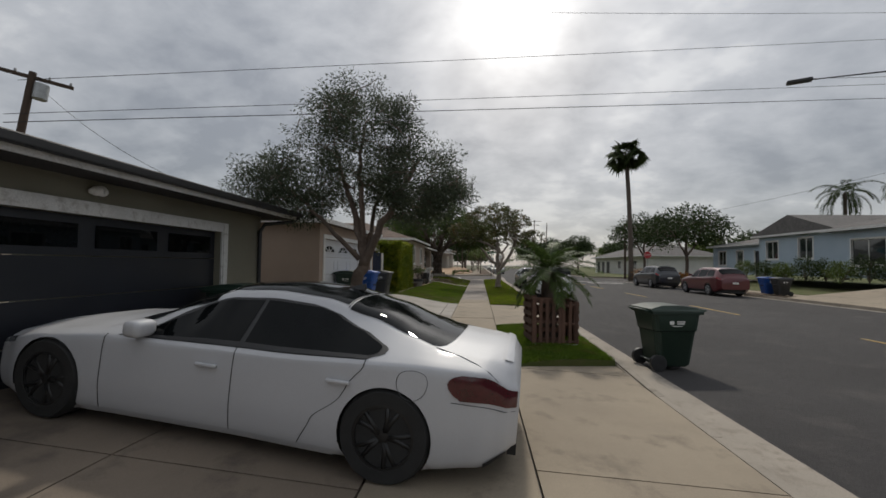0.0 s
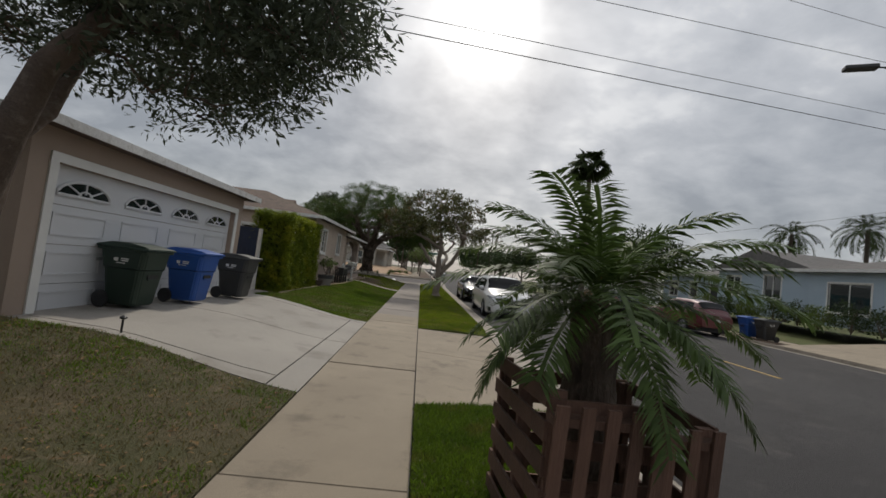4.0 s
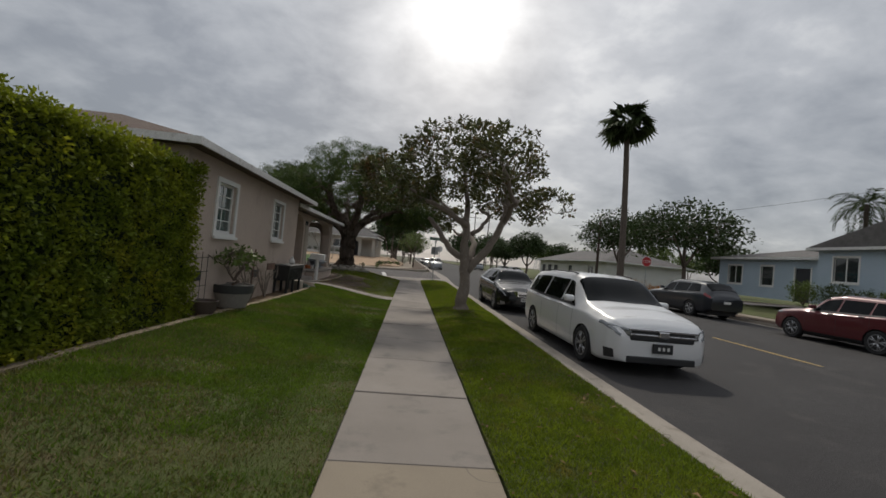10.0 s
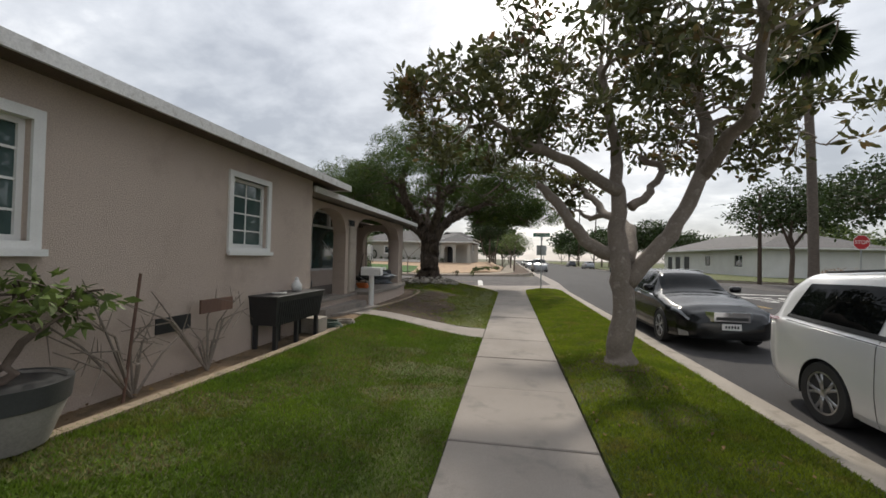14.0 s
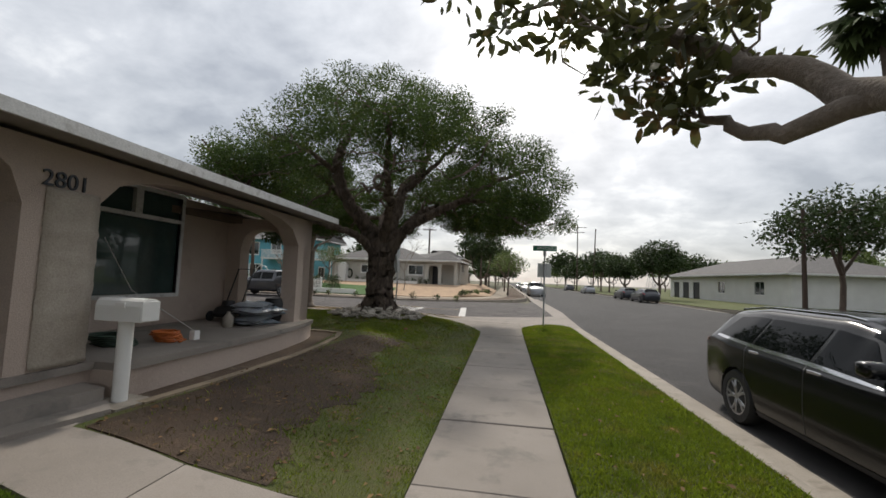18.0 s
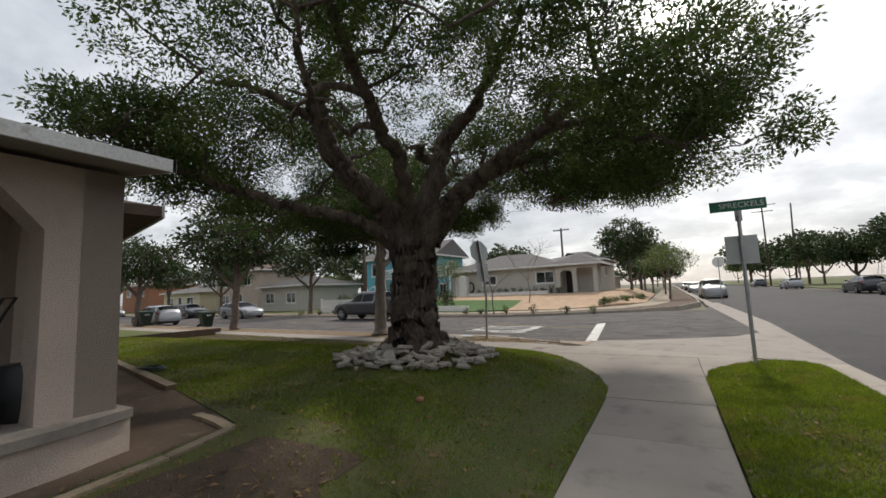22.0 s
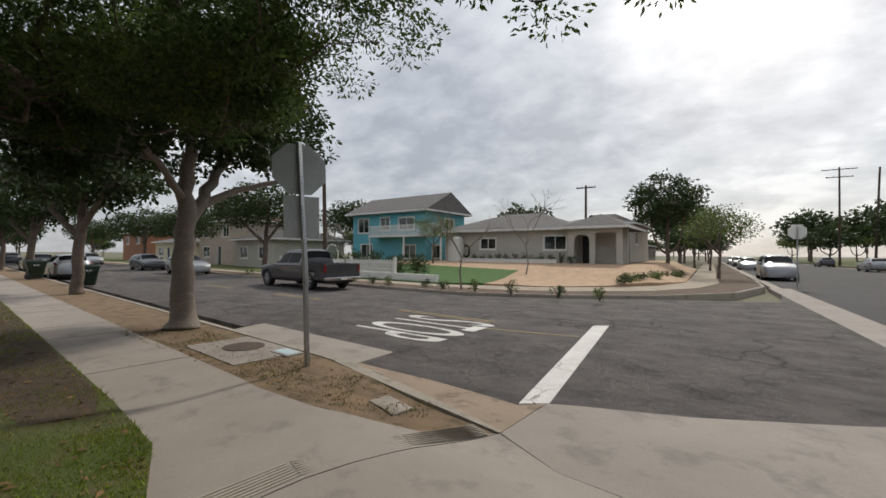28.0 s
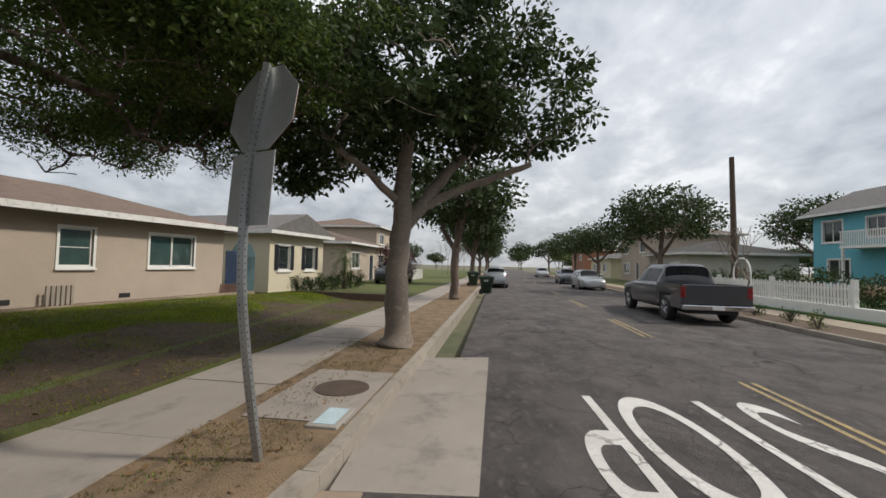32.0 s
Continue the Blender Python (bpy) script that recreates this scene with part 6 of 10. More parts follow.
tree("corner_tree", "huge dark spreading tree with deeply furrowed trunk", (TREE_X, TREE_Y, land(TREE_X, TREE_Y) - 0.1),
     [[(x, y, z, r * (0.62 if z > 2.2 else 0.74 if z > 1.95 else 0.93)) for x, y, z, r in run] for run in [[(0, 0, 0, 0.66), (0, 0, 0.2, 0.5), (0.02, 0, 0.7, 0.42), (0, 0, 1.3, 0.40), (0.0, 0, 1.9, 0.43), (-0.35, -0.4, 2.6, 0.33), (-0.85, -1.0, 3.4, 0.27), (-1.05, -1.2, 4.4, 0.2), (-0.75, -0.9, 5.5, 0.13), (-0.4, -0.6, 6.5, 0.06)],
      [(0.05, 0, 1.8, 0.36), (0.55, 0.1, 2.45, 0.28), (1.2, 0.2, 2.95, 0.22), (2.3, 0.1, 3.45, 0.16), (3.5, 0.4, 4.2, 0.10), (4.7, 0.4, 4.6, 0.05)],
      [(-0.1, -0.05, 1.85, 0.24), (-0.55, -0.65, 2.3, 0.17), (-1.3, -1.6, 2.55, 0.13), (-2.1, -2.6, 2.95, 0.1), (-2.9, -3.3, 3.5, 0.06), (-3.6, -3.4, 4.3, 0.03)],
      [(0.05, 0.05, 2.1, 0.34), (0.3, 0.35, 3.1, 0.29), (0.45, 0.65, 4.0, 0.23), (0.95, 1.2, 4.9, 0.15), (1.3, 1.3, 6.2, 0.06)],
      [(0.1, -0.2, 2.2, 0.22), (0.5, -1.0, 3.0, 0.17), (0.75, -2.2, 3.7, 0.12), (1.2, -3.6, 4.6, 0.06)],
      [(0.0, 0.2, 2.2, 0.24), (-0.4, 1.2, 3.0, 0.17), (-0.6, 2.6, 3.8, 0.12), (-0.9, 4.0, 4.8, 0.06)],
      [(0.25, 0.2, 2.0, 0.3), (0.6, 0.7, 2.75, 0.24), (1.05, 1.3, 3.35, 0.2), (1.8, 2.25, 3.85, 0.15), (2.9, 3.5, 4.25, 0.09), (3.7, 4.3, 4.3, 0.04)],
      [(-0.6, -0.7, 3.0, 0.18), (-1.5, -0.2, 3.8, 0.13), (-2.6, 0.5, 4.5, 0.08), (-3.6, 0.8, 5.3, 0.04)],
      [(0.45, 0.65, 3.9, 0.16), (1.3, 0.4, 4.5, 0.11), (2.3, -0.3, 5.2, 0.06), (2.9, -0.5, 5.8, 0.03)],
      [(-1.0, -1.15, 4.0, 0.13), (-1.8, -1.9, 4.6, 0.09), (-2.8, -2.1, 4.9, 0.05)]]],
     [(0.0, 0, 5.2, 3.3, 3.4, 2.0, 4), (-3.2, -0.3, 4.0, 2.2, 2.8, 1.5, 2.4), (3.6, 0.4, 4.0, 1.9, 2.5, 1.4, 2.2), (0.3, -3.1, 4.2, 2.6, 1.9, 1.5, 2.0), (0.2, 3.6, 4.2, 2.8, 2.1, 1.5, 2.2), (2.4, 2.6, 4.0, 2.2, 2.0, 1.4, 1.4), (2.2, -2.0, 4.3, 2.1, 2.0, 1.4, 1.3), (-3.4, -2.2, 3.1, 1.6, 1.4, 0.8, 1.3), (4.8, 0.6, 3.0, 0.9, 1.2, 0.8, 0.7), (-3.0, 2.6, 3.9, 2.0, 2.0, 1.4, 1.2), (3.4, 2.6, 3.0, 1.2, 1.2, 0.8, 0.6), (-4.9, 0.4, 3.0, 1.2, 1.3, 0.8, 1.0), (3.2, 4.4, 4.2, 1.5, 1.4, 1.1, 0.9), (0.8, 4.9, 4.0, 1.8, 1.3, 1.1, 1.0), (-1.5, 5.0, 3.8, 1.6, 1.3, 1.0, 0.8), (-3.2, 4.2, 3.7, 1.8, 1.5, 1.2, 1.2), (-5.0, 2.8, 3.1, 1.6, 1.4, 0.9, 1.7), (4.1, -0.6, 3.0, 1.2, 1.2, 0.8, 0.9), (3.6, 1.5, 2.9, 1.3, 1.2, 0.7, 0.8), (-3.3, 3.3, 3.0, 1.6, 1.4, 0.8, 1.7), (-2.0, 4.9, 3.1, 1.3, 0.8, 0.65, 1.1), (-0.9, 4.4, 2.95, 1.2, 0.8, 0.6, 0.8), (3.0, 4.1, 3.2, 1.6, 1.4, 0.6, 1.3), (1.7, 3.2, 3.3, 1.2, 1.2, 0.55, 0.8), (-2.3, -3.4, 3.3, 1.3, 1.0, 0.7, 1.0)],
     M_BARK, M_L_BIG, 23, twigs=2100, per=165, leaf_size=0.066, aspect=0.44, spread=0.36, flat=0.55, seg=12, limb_r=0.13, mid=110, shell=0.68, lumpy=0.02, droop=0.1, under=-0.4, ridged=True)
tree("kerb_tree", "tall dark street tree in the dirt strip", (-8.5, 43.45, -0.03),
     [[(0, 0, 0, 0.38), (0, 0, 0.25, 0.235), (0.02, 0, 1.4, 0.195), (-0.02, 0.05, 2.5, 0.17), (0, 0.1, 3.6, 0.12), (0.1, 0.2, 5.2, 0.06)],
      [(0, 0.03, 2.1, 0.14), (-0.3, 0.6, 2.9, 0.12), (-0.6, 1.1, 3.6, 0.09), (-0.8, 1.7, 4.3, 0.05)],
      [(0, 0, 2.6, 0.08), (0.5, -0.7, 3.2, 0.06), (0.9, -1.4, 3.7, 0.04)],
      [(-0.1, 0.3, 2.5, 0.1), (-0.3, 1.3, 3.0, 0.07), (-0.2, 2.4, 3.4, 0.05)]],
     [(0.0, 0.6, 5.4, 2.0, 2.2, 1.9, 3), (-0.2, 2.1, 4.5, 1.5, 1.5, 1.0, 1.6), (0.3, -1.3, 4.2, 1.5, 1.4, 1.0, 1.4), (1.3, 0.2, 4.4, 1.4, 1.5, 1.1, 1.2), (-1.4, 0.4, 4.3, 1.4, 1.5, 1.1, 1.2), (0, 0.6, 6.6, 1.4, 1.5, 1.0, 1), (-1.8, -1.2, 4.5, 1.5, 1.4, 1.1, 1.4), (-0.3, -1.9, 3.2, 0.7, 0.6, 0.5, 0.35)],
     M_BARK_GREY, M_L_STREET, 31, twigs=900, per=36, leaf_size=0.12, aspect=0.5, spread=0.27, limb_r=0.07, mid=34, shell=0.5, rounded=True)


def far_tree(base, h, r, seed, leaf=None, trunk_r=0.18, label="dark round-headed street tree", size=0.24, twigs=240, per=16, sp=0.55, bare=0.42, name="street_tree", group="street trees"):
    rng = np.random.default_rng(seed)
    lobes = [(0, 0, h * 0.72, r * 0.75, r * 0.75, h * 0.24, 3)]
    for k in range(6):
        a = 2 * math.pi * (k + rng.random() * 0.5) / 6
        lobes.append((math.cos(a) * r * 0.55, math.sin(a) * r * 0.55, h * (0.58 + 0.14 * rng.random()), r * 0.5, r * 0.5, h * 0.17, 1.3))
    f = h * bare
    tr = [[(0, 0, 0, trunk_r * 1.4), (0, 0, 0.4, trunk_r), (0.1, 0, f * 0.7, trunk_r * 0.9), (0, 0.1, f, trunk_r * 0.8), (0.2, 0.1, h * 0.7, trunk_r * 0.4)],
          [(0, 0, f * 0.75, trunk_r * 0.7), (r * 0.3, r * 0.1, f * 1.15, trunk_r * 0.5), (r * 0.5, r * 0.2, h * 0.66, trunk_r * 0.25)],
          [(0, 0, f * 0.75, trunk_r * 0.7), (-r * 0.25, -r * 0.2, f * 1.1, trunk_r * 0.5), (-r * 0.5, -r * 0.3, h * 0.62, trunk_r * 0.25)]]
    return tree(name, label, base, tr, lobes, M_BARK_BROWN, leaf or M_L_STREET, seed, twigs=twigs, per=per, leaf_size=size, aspect=0.5, spread=sp, seg=6, limb_r=trunk_r * 0.4, mid=14, group=group)


def cs(x, y, z=0.0):
    return tuple(CS @ Vector((x, y, z)))


t1 = far_tree(cs(-17.5, -0.6), 6.6, 2.7, 41, twigs=320)
t2 = far_tree(cs(-27, 11.2), 7.0, 3.4, 42, leaf=M_L_STREET, twigs=360)
t3 = far_tree((23, 56.4, -0.05), 9.2, 4.4, 43, twigs=420, size=0.3, sp=0.7)
t4 = far_tree((24, 47.2, -0.05), 9.0, 4.6, 44, twigs=420, size=0.3, sp=0.7)

lo1 = far_tree((38, 112, -0.3), 8.6, 4.2, 61, twigs=120, per=16, size=0.62, sp=0.95, bare=0.3)
lo2 = far_tree((-30, 118, -0.3), 7.6, 4.6, 62, twigs=120, per=16, size=0.62, sp=0.95, bare=0.3)
lo3 = far_tree((52, 96, -0.3), 9.6, 3.8, 63, leaf=M_L_LIGHT, twigs=120, per=16, size=0.6, sp=0.9, bare=0.25, label="lighter green round-headed tree far off")
far_tree((19.8, 80.0, -0.02), 7.6, 3.3, 64, twigs=330, per=26, size=0.3, sp=0.7, bare=0.3, label="dense dark street tree beside the parked cars")
far_tree((18.2, 89.0, -0.02), 6.6, 2.7, 65, twigs=260, per=26, size=0.3, sp=0.7, bare=0.3, label="dense dark street tree beside the parked cars")


def again(ob, x, y, s=1.0, yaw=0.0, z=-0.05):
    o = copy_thing(ob, pose(x, y, z, 0, 0, yaw))
    o.scale = (s, s, s)
    return o


for i, (x, y, s) in enumerate(((-30, -0.6, 1.0), (-45, -0.8, 0.95), (-62, -0.5, 1.05), (-85, -0.6, 1.0))):
    again(t1, *cs(x, y)[:2], s, 70 * i)
for i, (x, y, s) in enumerate(((-42, 11.0, 0.9), (-56, 11.4, 1.0), (-80, 11.0, 1.0), (-52, 20, 1.3), (-38, 28, 1.2))):
    again(t2, *cs(x, y)[:2], s, 50 + 80 * i)
for i, (x, y, s) in enumerate(((23, 118, 1.0), (0.5, 130, 0.8), (0, 160, 0.9), (21, 150, 1.0), (-1, 100, 0.7))):
    again((lo1, lo2)[i % 2], x, y, s, 60 * i)
for i, (x, y, s) in enumerate(((-2, 190, 1.1), (24, 190, 1.2), (46, 70, 1.0), (-24, 100, 1.1), (-45, 95, 1.1))):
    again((lo2, lo1)[i % 2], x, y, s, 45 * i)
# the far distance: trees over the roofs all round
rng = np.random.default_rng(300)
for i in range(96):
    a = radians(-100 + 200 * rng.random())
    d = 105 + 170 * rng.random()
    x, y = 4 + d * math.sin(a), 40 + d * math.cos(a)
    if -4 < x < 22 or (38 < y < 70 and x < 0):
        continue
    again((lo1, lo2, lo2, lo3)[i % 4], x, y, 0.8 + 0.7 * rng.random(), 37 * i, -0.35)
for x, y, s in ((21, 168, 1.5), (23.5, 128, 1.2), (-3.5, 118, 1.3), (-4, 145, 1.4)):
    again(lo1, x, y, s, 40 * s, -0.2)
# trees at the far corner and by the turquoise house
far_tree((-2.6, 80, -0.05), 9.2, 3.0, 51, label="tall dense dark green tree down the street", twigs=340, size=0.3, bare=0.25, name="dense_tree", group="")
far_tree((1.0, 72, 0.0), 5.2, 2.2, 52, leaf=M_L_LIGHT, label="small light green leaning tree on the verge", twigs=200, size=0.16, per=12, trunk_r=0.1, name="verge_tree", group="")
far_tree((0.6, 88, 0.0), 6.6, 2.8, 53, leaf=M_L_LIGHT, label="light green tree on the far verge", twigs=200, size=0.18, per=12, trunk_r=0.1, name="verge_tree", group="")
far_tree((-17.6, 65.6, 0.6), 4.6, 1.8, 54, leaf=M_L_LIGHT, label="small yellow-green tree beside the turquoise house", twigs=150, size=0.12, per=16, trunk_r=0.07, name="garden_tree", group="")


def bare_tree(base, h, r, seed):
    rng = np.random.default_rng(seed)
    root = thing("bare_tree", "slender leafless young tree in a dirt bed", "tree", Matrix.Translation(base), "leafless trees")
    bm = bmesh.new()

    def grow(p, d, ln, rad, depth):
        q = p + d * ln
        mid = (p + q) / 2 + Vector(rng.normal(scale=0.05 * ln, size=3))
        tube([p, mid, q], [rad, rad * 0.85, rad * 0.7], 5, bm, cap=False)
        if depth == 0:
            return
        for _ in range(3 if depth > 1 else 2):
            nd = (d + Vector(rng.normal(scale=0.42, size=3)) + Vector((0, 0, 0.12))).normalized()
            grow(q, nd, ln * (0.62 + 0.2 * rng.random()), rad * 0.6, depth - 1)
    grow(Vector((0, 0, 0)), Vector((0, 0, 1)), h * 0.32, 0.05, 4)
    part("trunk", bm, M_BARK_GREY, root, smooth=True)


bare_tree(cs(-8.5, 10.4, 0.0), 4.2, 1, 61)
bare_tree(cs(-16.5, 10.4, 0.0), 3.6, 1, 62)
bare_tree((-8.6, 62.2, 0.25), 5.6, 1, 63)
for i in range(6):
    bare_tree(cs(-46 - 9 * i, -3.5 - 2 * (i % 3), 0), 6.0, 1, 70 + i)


def palm(name, label, base, h, r0, crown, n, seed, leaf, ring=0.0, skirt=0, bark=None, fan=False, leaflets=22, up=0.5, width=0.35, lean=(0, 0), sag=0.16):
    rng = np.random.default_rng(seed)
    root = thing(name, label, "palm", Matrix.Translation(base))
    pts = [(lean[0] * (k / 12) ** 2, lean[1] * (k / 12) ** 2, h * k / 12) for k in range(13)]
    bm = tube(pts, [r0 * (1.25 if k == 0 else 1 - 0.25 * k / 12) * (1 + ring * (k % 2)) for k in range(13)], 12)
    part("trunk", bm, bark or M_BARK_BROWN, root, smooth=True)
    top = Vector(pts[-1])
    V, F = [], []

    def quad(a, b, c, d):
        V.extend([a, b, c, d])
        F.append([len(V) - 4, len(V) - 3, len(V) - 2, len(V) - 1])
    for k in range(n + skirt):
        a = 2 * math.pi * k * 0.381966 * 1.0 + rng.normal(scale=0.15)
        dead = k >= n
        el = -1.25 + 0.3 * rng.random() if dead else up + (1.3 - up) * (k / n) - 0.95 * (1 - k / n)
        ln = crown * (0.85 + 0.3 * rng.random()) * (0.6 if dead else 1)
        d = Vector((math.cos(a), math.sin(a), 0))
        spine = []
        p = top.copy()
        e = el
        m = 9
        for i in range(m + 1):
            spine.append(p.copy())
            p = p + (d * math.cos(e) + Vector((0, 0, math.sin(e)))) * ln / m
            e -= sag if not fan else 0.05
        side = Vector((-d.y, d.x, 0))
        if fan:
            hub = spine[int(rng.integers(2, 6))]
            dirn = (spine[-1] - spine[4]).normalized()
            roll = rng.uniform(-1.1, 1.1)
            side = side * math.cos(roll) + side.cross(dirn).normalized() * math.sin(roll)
            quad(spine[0] - side * 0.015, spine[0] + side * 0.015, hub + side * 0.015, hub - side * 0.015)
            for j in range(-6, 7):
                t = j * 0.21
                dj = dirn * math.cos(t) + side * math.sin(t)
                sj = side * math.cos(t) - dirn * math.sin(t)
                l2 = ln * 0.55 * (0.8 + 0.35 * rng.random())
                tip = hub + dj * l2 - Vector((0, 0, (0.15 + 0.25 * abs(j) / 6) * l2))
                quad(hub, hub + dj * l2 * 0.55 + sj * 0.06 * crown, tip, hub + dj * l2 * 0.55 - sj * 0.06 * crown)
        else:
            for i in range(m):
                q0, q1 = spine[i], spine[i + 1]
                quad(q0 - side * 0.012, q0 + side * 0.012, q1 + side * 0.009, q1 - side * 0.009)
            for j in range(leaflets):
                f = 0.12 + 0.88 * j / leaflets
                i = min(int(f * m), m - 1)
                q = spine[i].lerp(spine[i + 1], f * m - i)
                fw = (spine[i + 1] - spine[i]).normalized()
                l2 = width * crown * (1 - 0.55 * abs(f - 0.45)) * (0.8 + 0.4 * rng.random())
                for sg in (-1, 1):
                    dj = (side * sg * 0.85 + fw * 0.65 + Vector((0, 0, 0.25 - 0.5 * rng.random()))).normalized()
                    tip = q + dj * l2 - Vector((0, 0, 0.18 * l2))
                    mm = q + dj * l2 * 0.5
                    quad(q, mm + fw * 0.012 * crown, tip, mm - fw * 0.012 * crown)
    ob = raw_mesh("fronds", V, F, leaf, root)
    ob["kind"] = "stuff"
    return root


palm("fan_palm", "very tall thin fan palm with a dead leaf skirt", (17.2, 45.0, -0.05), 13.8, 0.26, 2.15, 40, 81, M_L_FANPALM, 0.03, 14, M_BARK_PALM, True, up=0.2, lean=(-0.5, 0))
palm("date_palm", "small bushy date palm in the pallet planter", (2.16, 7.5, 0.05), 1.34, 0.17, 0.92, 34, 82, M_L_PALM, 0.1, 0, M_BARK, leaflets=56, up=0.55, width=0.2, sag=0.12)
for i, (x, y, h) in enumerate(((40, 46.5, 9.8), (40, 39, 9.6), (44, 33, 9.0))):
    palm("queen_palm", "tall feather palm behind the pale blue house", (x, y, 0), h, 0.2, 3.2, 22, 90 + i, M_L_FANPALM, 0.02, 0, M_BARK_PALM, leaflets=46, up=0.45, width=0.2, sag=0.2)
palm("small_palm", "small palm beside the cream house", (-22.8, 38.6, 0.05), 1.7, 0.1, 1.1, 20, 97, M_L_PALM, 0.05, 0, M_BARK_BROWN, leaflets=16, up=0.2, width=0.3)


def hedge():
    root = thing("hedge", "tall clipped yellow-green hedge against the house", "hedge")
    rng = np.random.default_rng(7)
    x0, x1, y0, y1, z0, z1 = -3.7, -2.62, 16.7, 20.1, 0.1, 2.47
    # plain block coloured dark to stand for the shade behind the outer leaves
    part("core", box(x0 + 0.12, y0 + 0.12, z0, x1 - 0.12, y1 - 0.12, z1 - 0.12), M_L_HEDGE_SHADE_WREATH, root)
    pts = []
    def face(n, f):
        for _ in range(n):
            pts.append(f(rng.random(), rng.random()))
    wob = lambda a, b: 0.035 * math.sin(a * 23 + 1 + 2 * math.sin(9 * b)) * math.sin(b * 17 + 2 * math.sin(11 * a)) + 0.03 * math.sin(a * 7) * math.sin(b * 5 + 1) + rng.normal(scale=0.035)
    face(2300, lambda a, b: (x1 - 0.08 + wob(a, b), y0 + (y1 - y0) * a, z0 + (z1 - z0) * b))
    face(600, lambda a, b: (x0 + (x1 - x0) * a, y0 + (y1 - y0) * b, z1 - 0.06 + wob(a, b)))
    face(900, lambda a, b: (x0 + (x1 - x0) * a, y0 + 0.06 + wob(a, b), z0 + (z1 - z0) * b))
    face(700, lambda a, b: (x0 + (x1 - x0) * a, y1 - 0.06 + wob(a, b), z0 + (z1 - z0) * b))
    v, f = leaf_cards(pts, 0.07, 16, 0.05, rng, 0.5, 0.0, 1.0)
    raw_mesh("leaves", v, f, M_L_HEDGE, root)["kind"] = "stuff"
    tw = leaf_cards([(p[0], p[1], z1 + 0.02) for p in pts[2300:2900:9]], 0.06, 7, 0.055, rng, 0.4, -0.9, 1.0)
    raw_mesh("sprig", *tw, M_L_HEDGE, root)["kind"] = "stuff"


hedge()


def blades(name, poly, f, n, h, material, label, seed, keep=None):
    """Grass blades over a polygon, as one mesh."""
    rng = np.random.default_rng(seed)
    xs, ys = [p[0] for p in poly], [p[1] for p in poly]
    P = np.stack([rng.uniform(min(xs), max(xs), n), rng.uniform(min(ys), max(ys), n)], 1)
    ok = np.zeros(n, bool)
    px, py = P[:, 0], P[:, 1]
    for (ax, ay), (bx, by) in zip(poly, poly[1:] + poly[:1]):
        c = ((ay > py) != (by > py)) & (px < (bx - ax) * (py - ay) / ((by - ay) or 1e-9) + ax)
        ok ^= c
    P = P[ok]
    if keep is not None:
        P = P[keep(P[:, 0], P[:, 1], rng)]
    z = np.array([f(x, y) for x, y in P])
    n = len(P)
    a = rng.uniform(0, 2 * np.pi, n)
    hh = h * (0.5 + rng.random(n))
    w = 0.0035 + 0.004 * rng.random(n)
    base = np.column_stack([P, z - 0.004])
    s = np.column_stack([np.cos(a), np.sin(a), 0 * a]) * w[:, None]
    b = rng.normal(scale=0.55, size=(n, 2)) * hh[:, None]
    tip = base + np.column_stack([b, hh])
    v = np.stack([base - s, base + s, tip], 1).reshape(-1, 3)
    ob = raw_mesh(name, v, np.arange(3 * n).reshape(-1, 3), material)
    return tagged(ob, label, "grass", "", "stuff")


def patches(scale, cut, seed):
    """Where a slow wave field is over cut: bare or dry patches."""
    r = np.random.default_rng(seed)
    ks = r.normal(scale=scale, size=(7, 2))
    ph = r.uniform(0, 6.28, 7)
    return lambda x, y: sum(np.sin(k[0] * x + k[1] * y + p) for k, p in zip(ks, ph)) / 7 > cut


bare = patches(2.2, 0.22, 3)
bare_c = patches(1.4, 0.05, 4)
under_tree = lambda x, y: ((x - TREE_X) ** 2 + (y - TREE_Y) ** 2 < 1.3 ** 2) | ((x < -1.7 + 0.25 * np.sin(y * 2)) & (y < 34.3))
worn = patches(1.5, 0.16, 12)
blades("grass_house", LAWN_B, land, 330000, 0.03, M_GRASS, "short mown green grass", 1, lambda x, y, r: (~bare(x, y) | (r.random(len(x)) < 0.35)) & (~worn(x, y) | (r.random(len(x)) < 0.55)))
blades("grass_verge", STRIP_B, strip_z, 300000, 0.032, M_GRASS_SUN, "bright green verge grass", 2, lambda x, y, r: ~bare(x, y) | (r.random(len(x)) < 0.5))
blades("grass_planter", STRIP_A, strip_z, 70000, 0.035, M_GRASS, "dark green verge grass", 3)
blades("grass_olive", LAWN_A, land, 42000, 0.03, M_GRASS, "thin patchy grass", 4, lambda x, y, r: ~bare(x, y) & (r.random(len(x)) < 0.22 + 0.55 * (np.sin(2.1 * x + 0.8 * y) * np.sin(1.3 * y - 1.7 * x + 1.0) + 0.4 * np.sin(5.3 * x + 1.0) * np.sin(6.1 * y) > 0.0)))
blades("grass_corner", LAWN_C, land, 620000, 0.034, M_GRASS_SUN, "shaded patchy grass", 5, lambda x, y, r: (~bare_c(x, y) | (r.random(len(x)) < 0.45)) & (~under_tree(x, y) | (r.random(len(x)) < 0.12)) & (~worn_band(x, y) | (r.random(len(x)) < 0.12 + 0.4 * (np.sin(2.9 * x + 1.7 * y + 2 * np.sin(1.3 * y)) * np.sin(2.3 * y - 1.1 * x) > 0.15))))
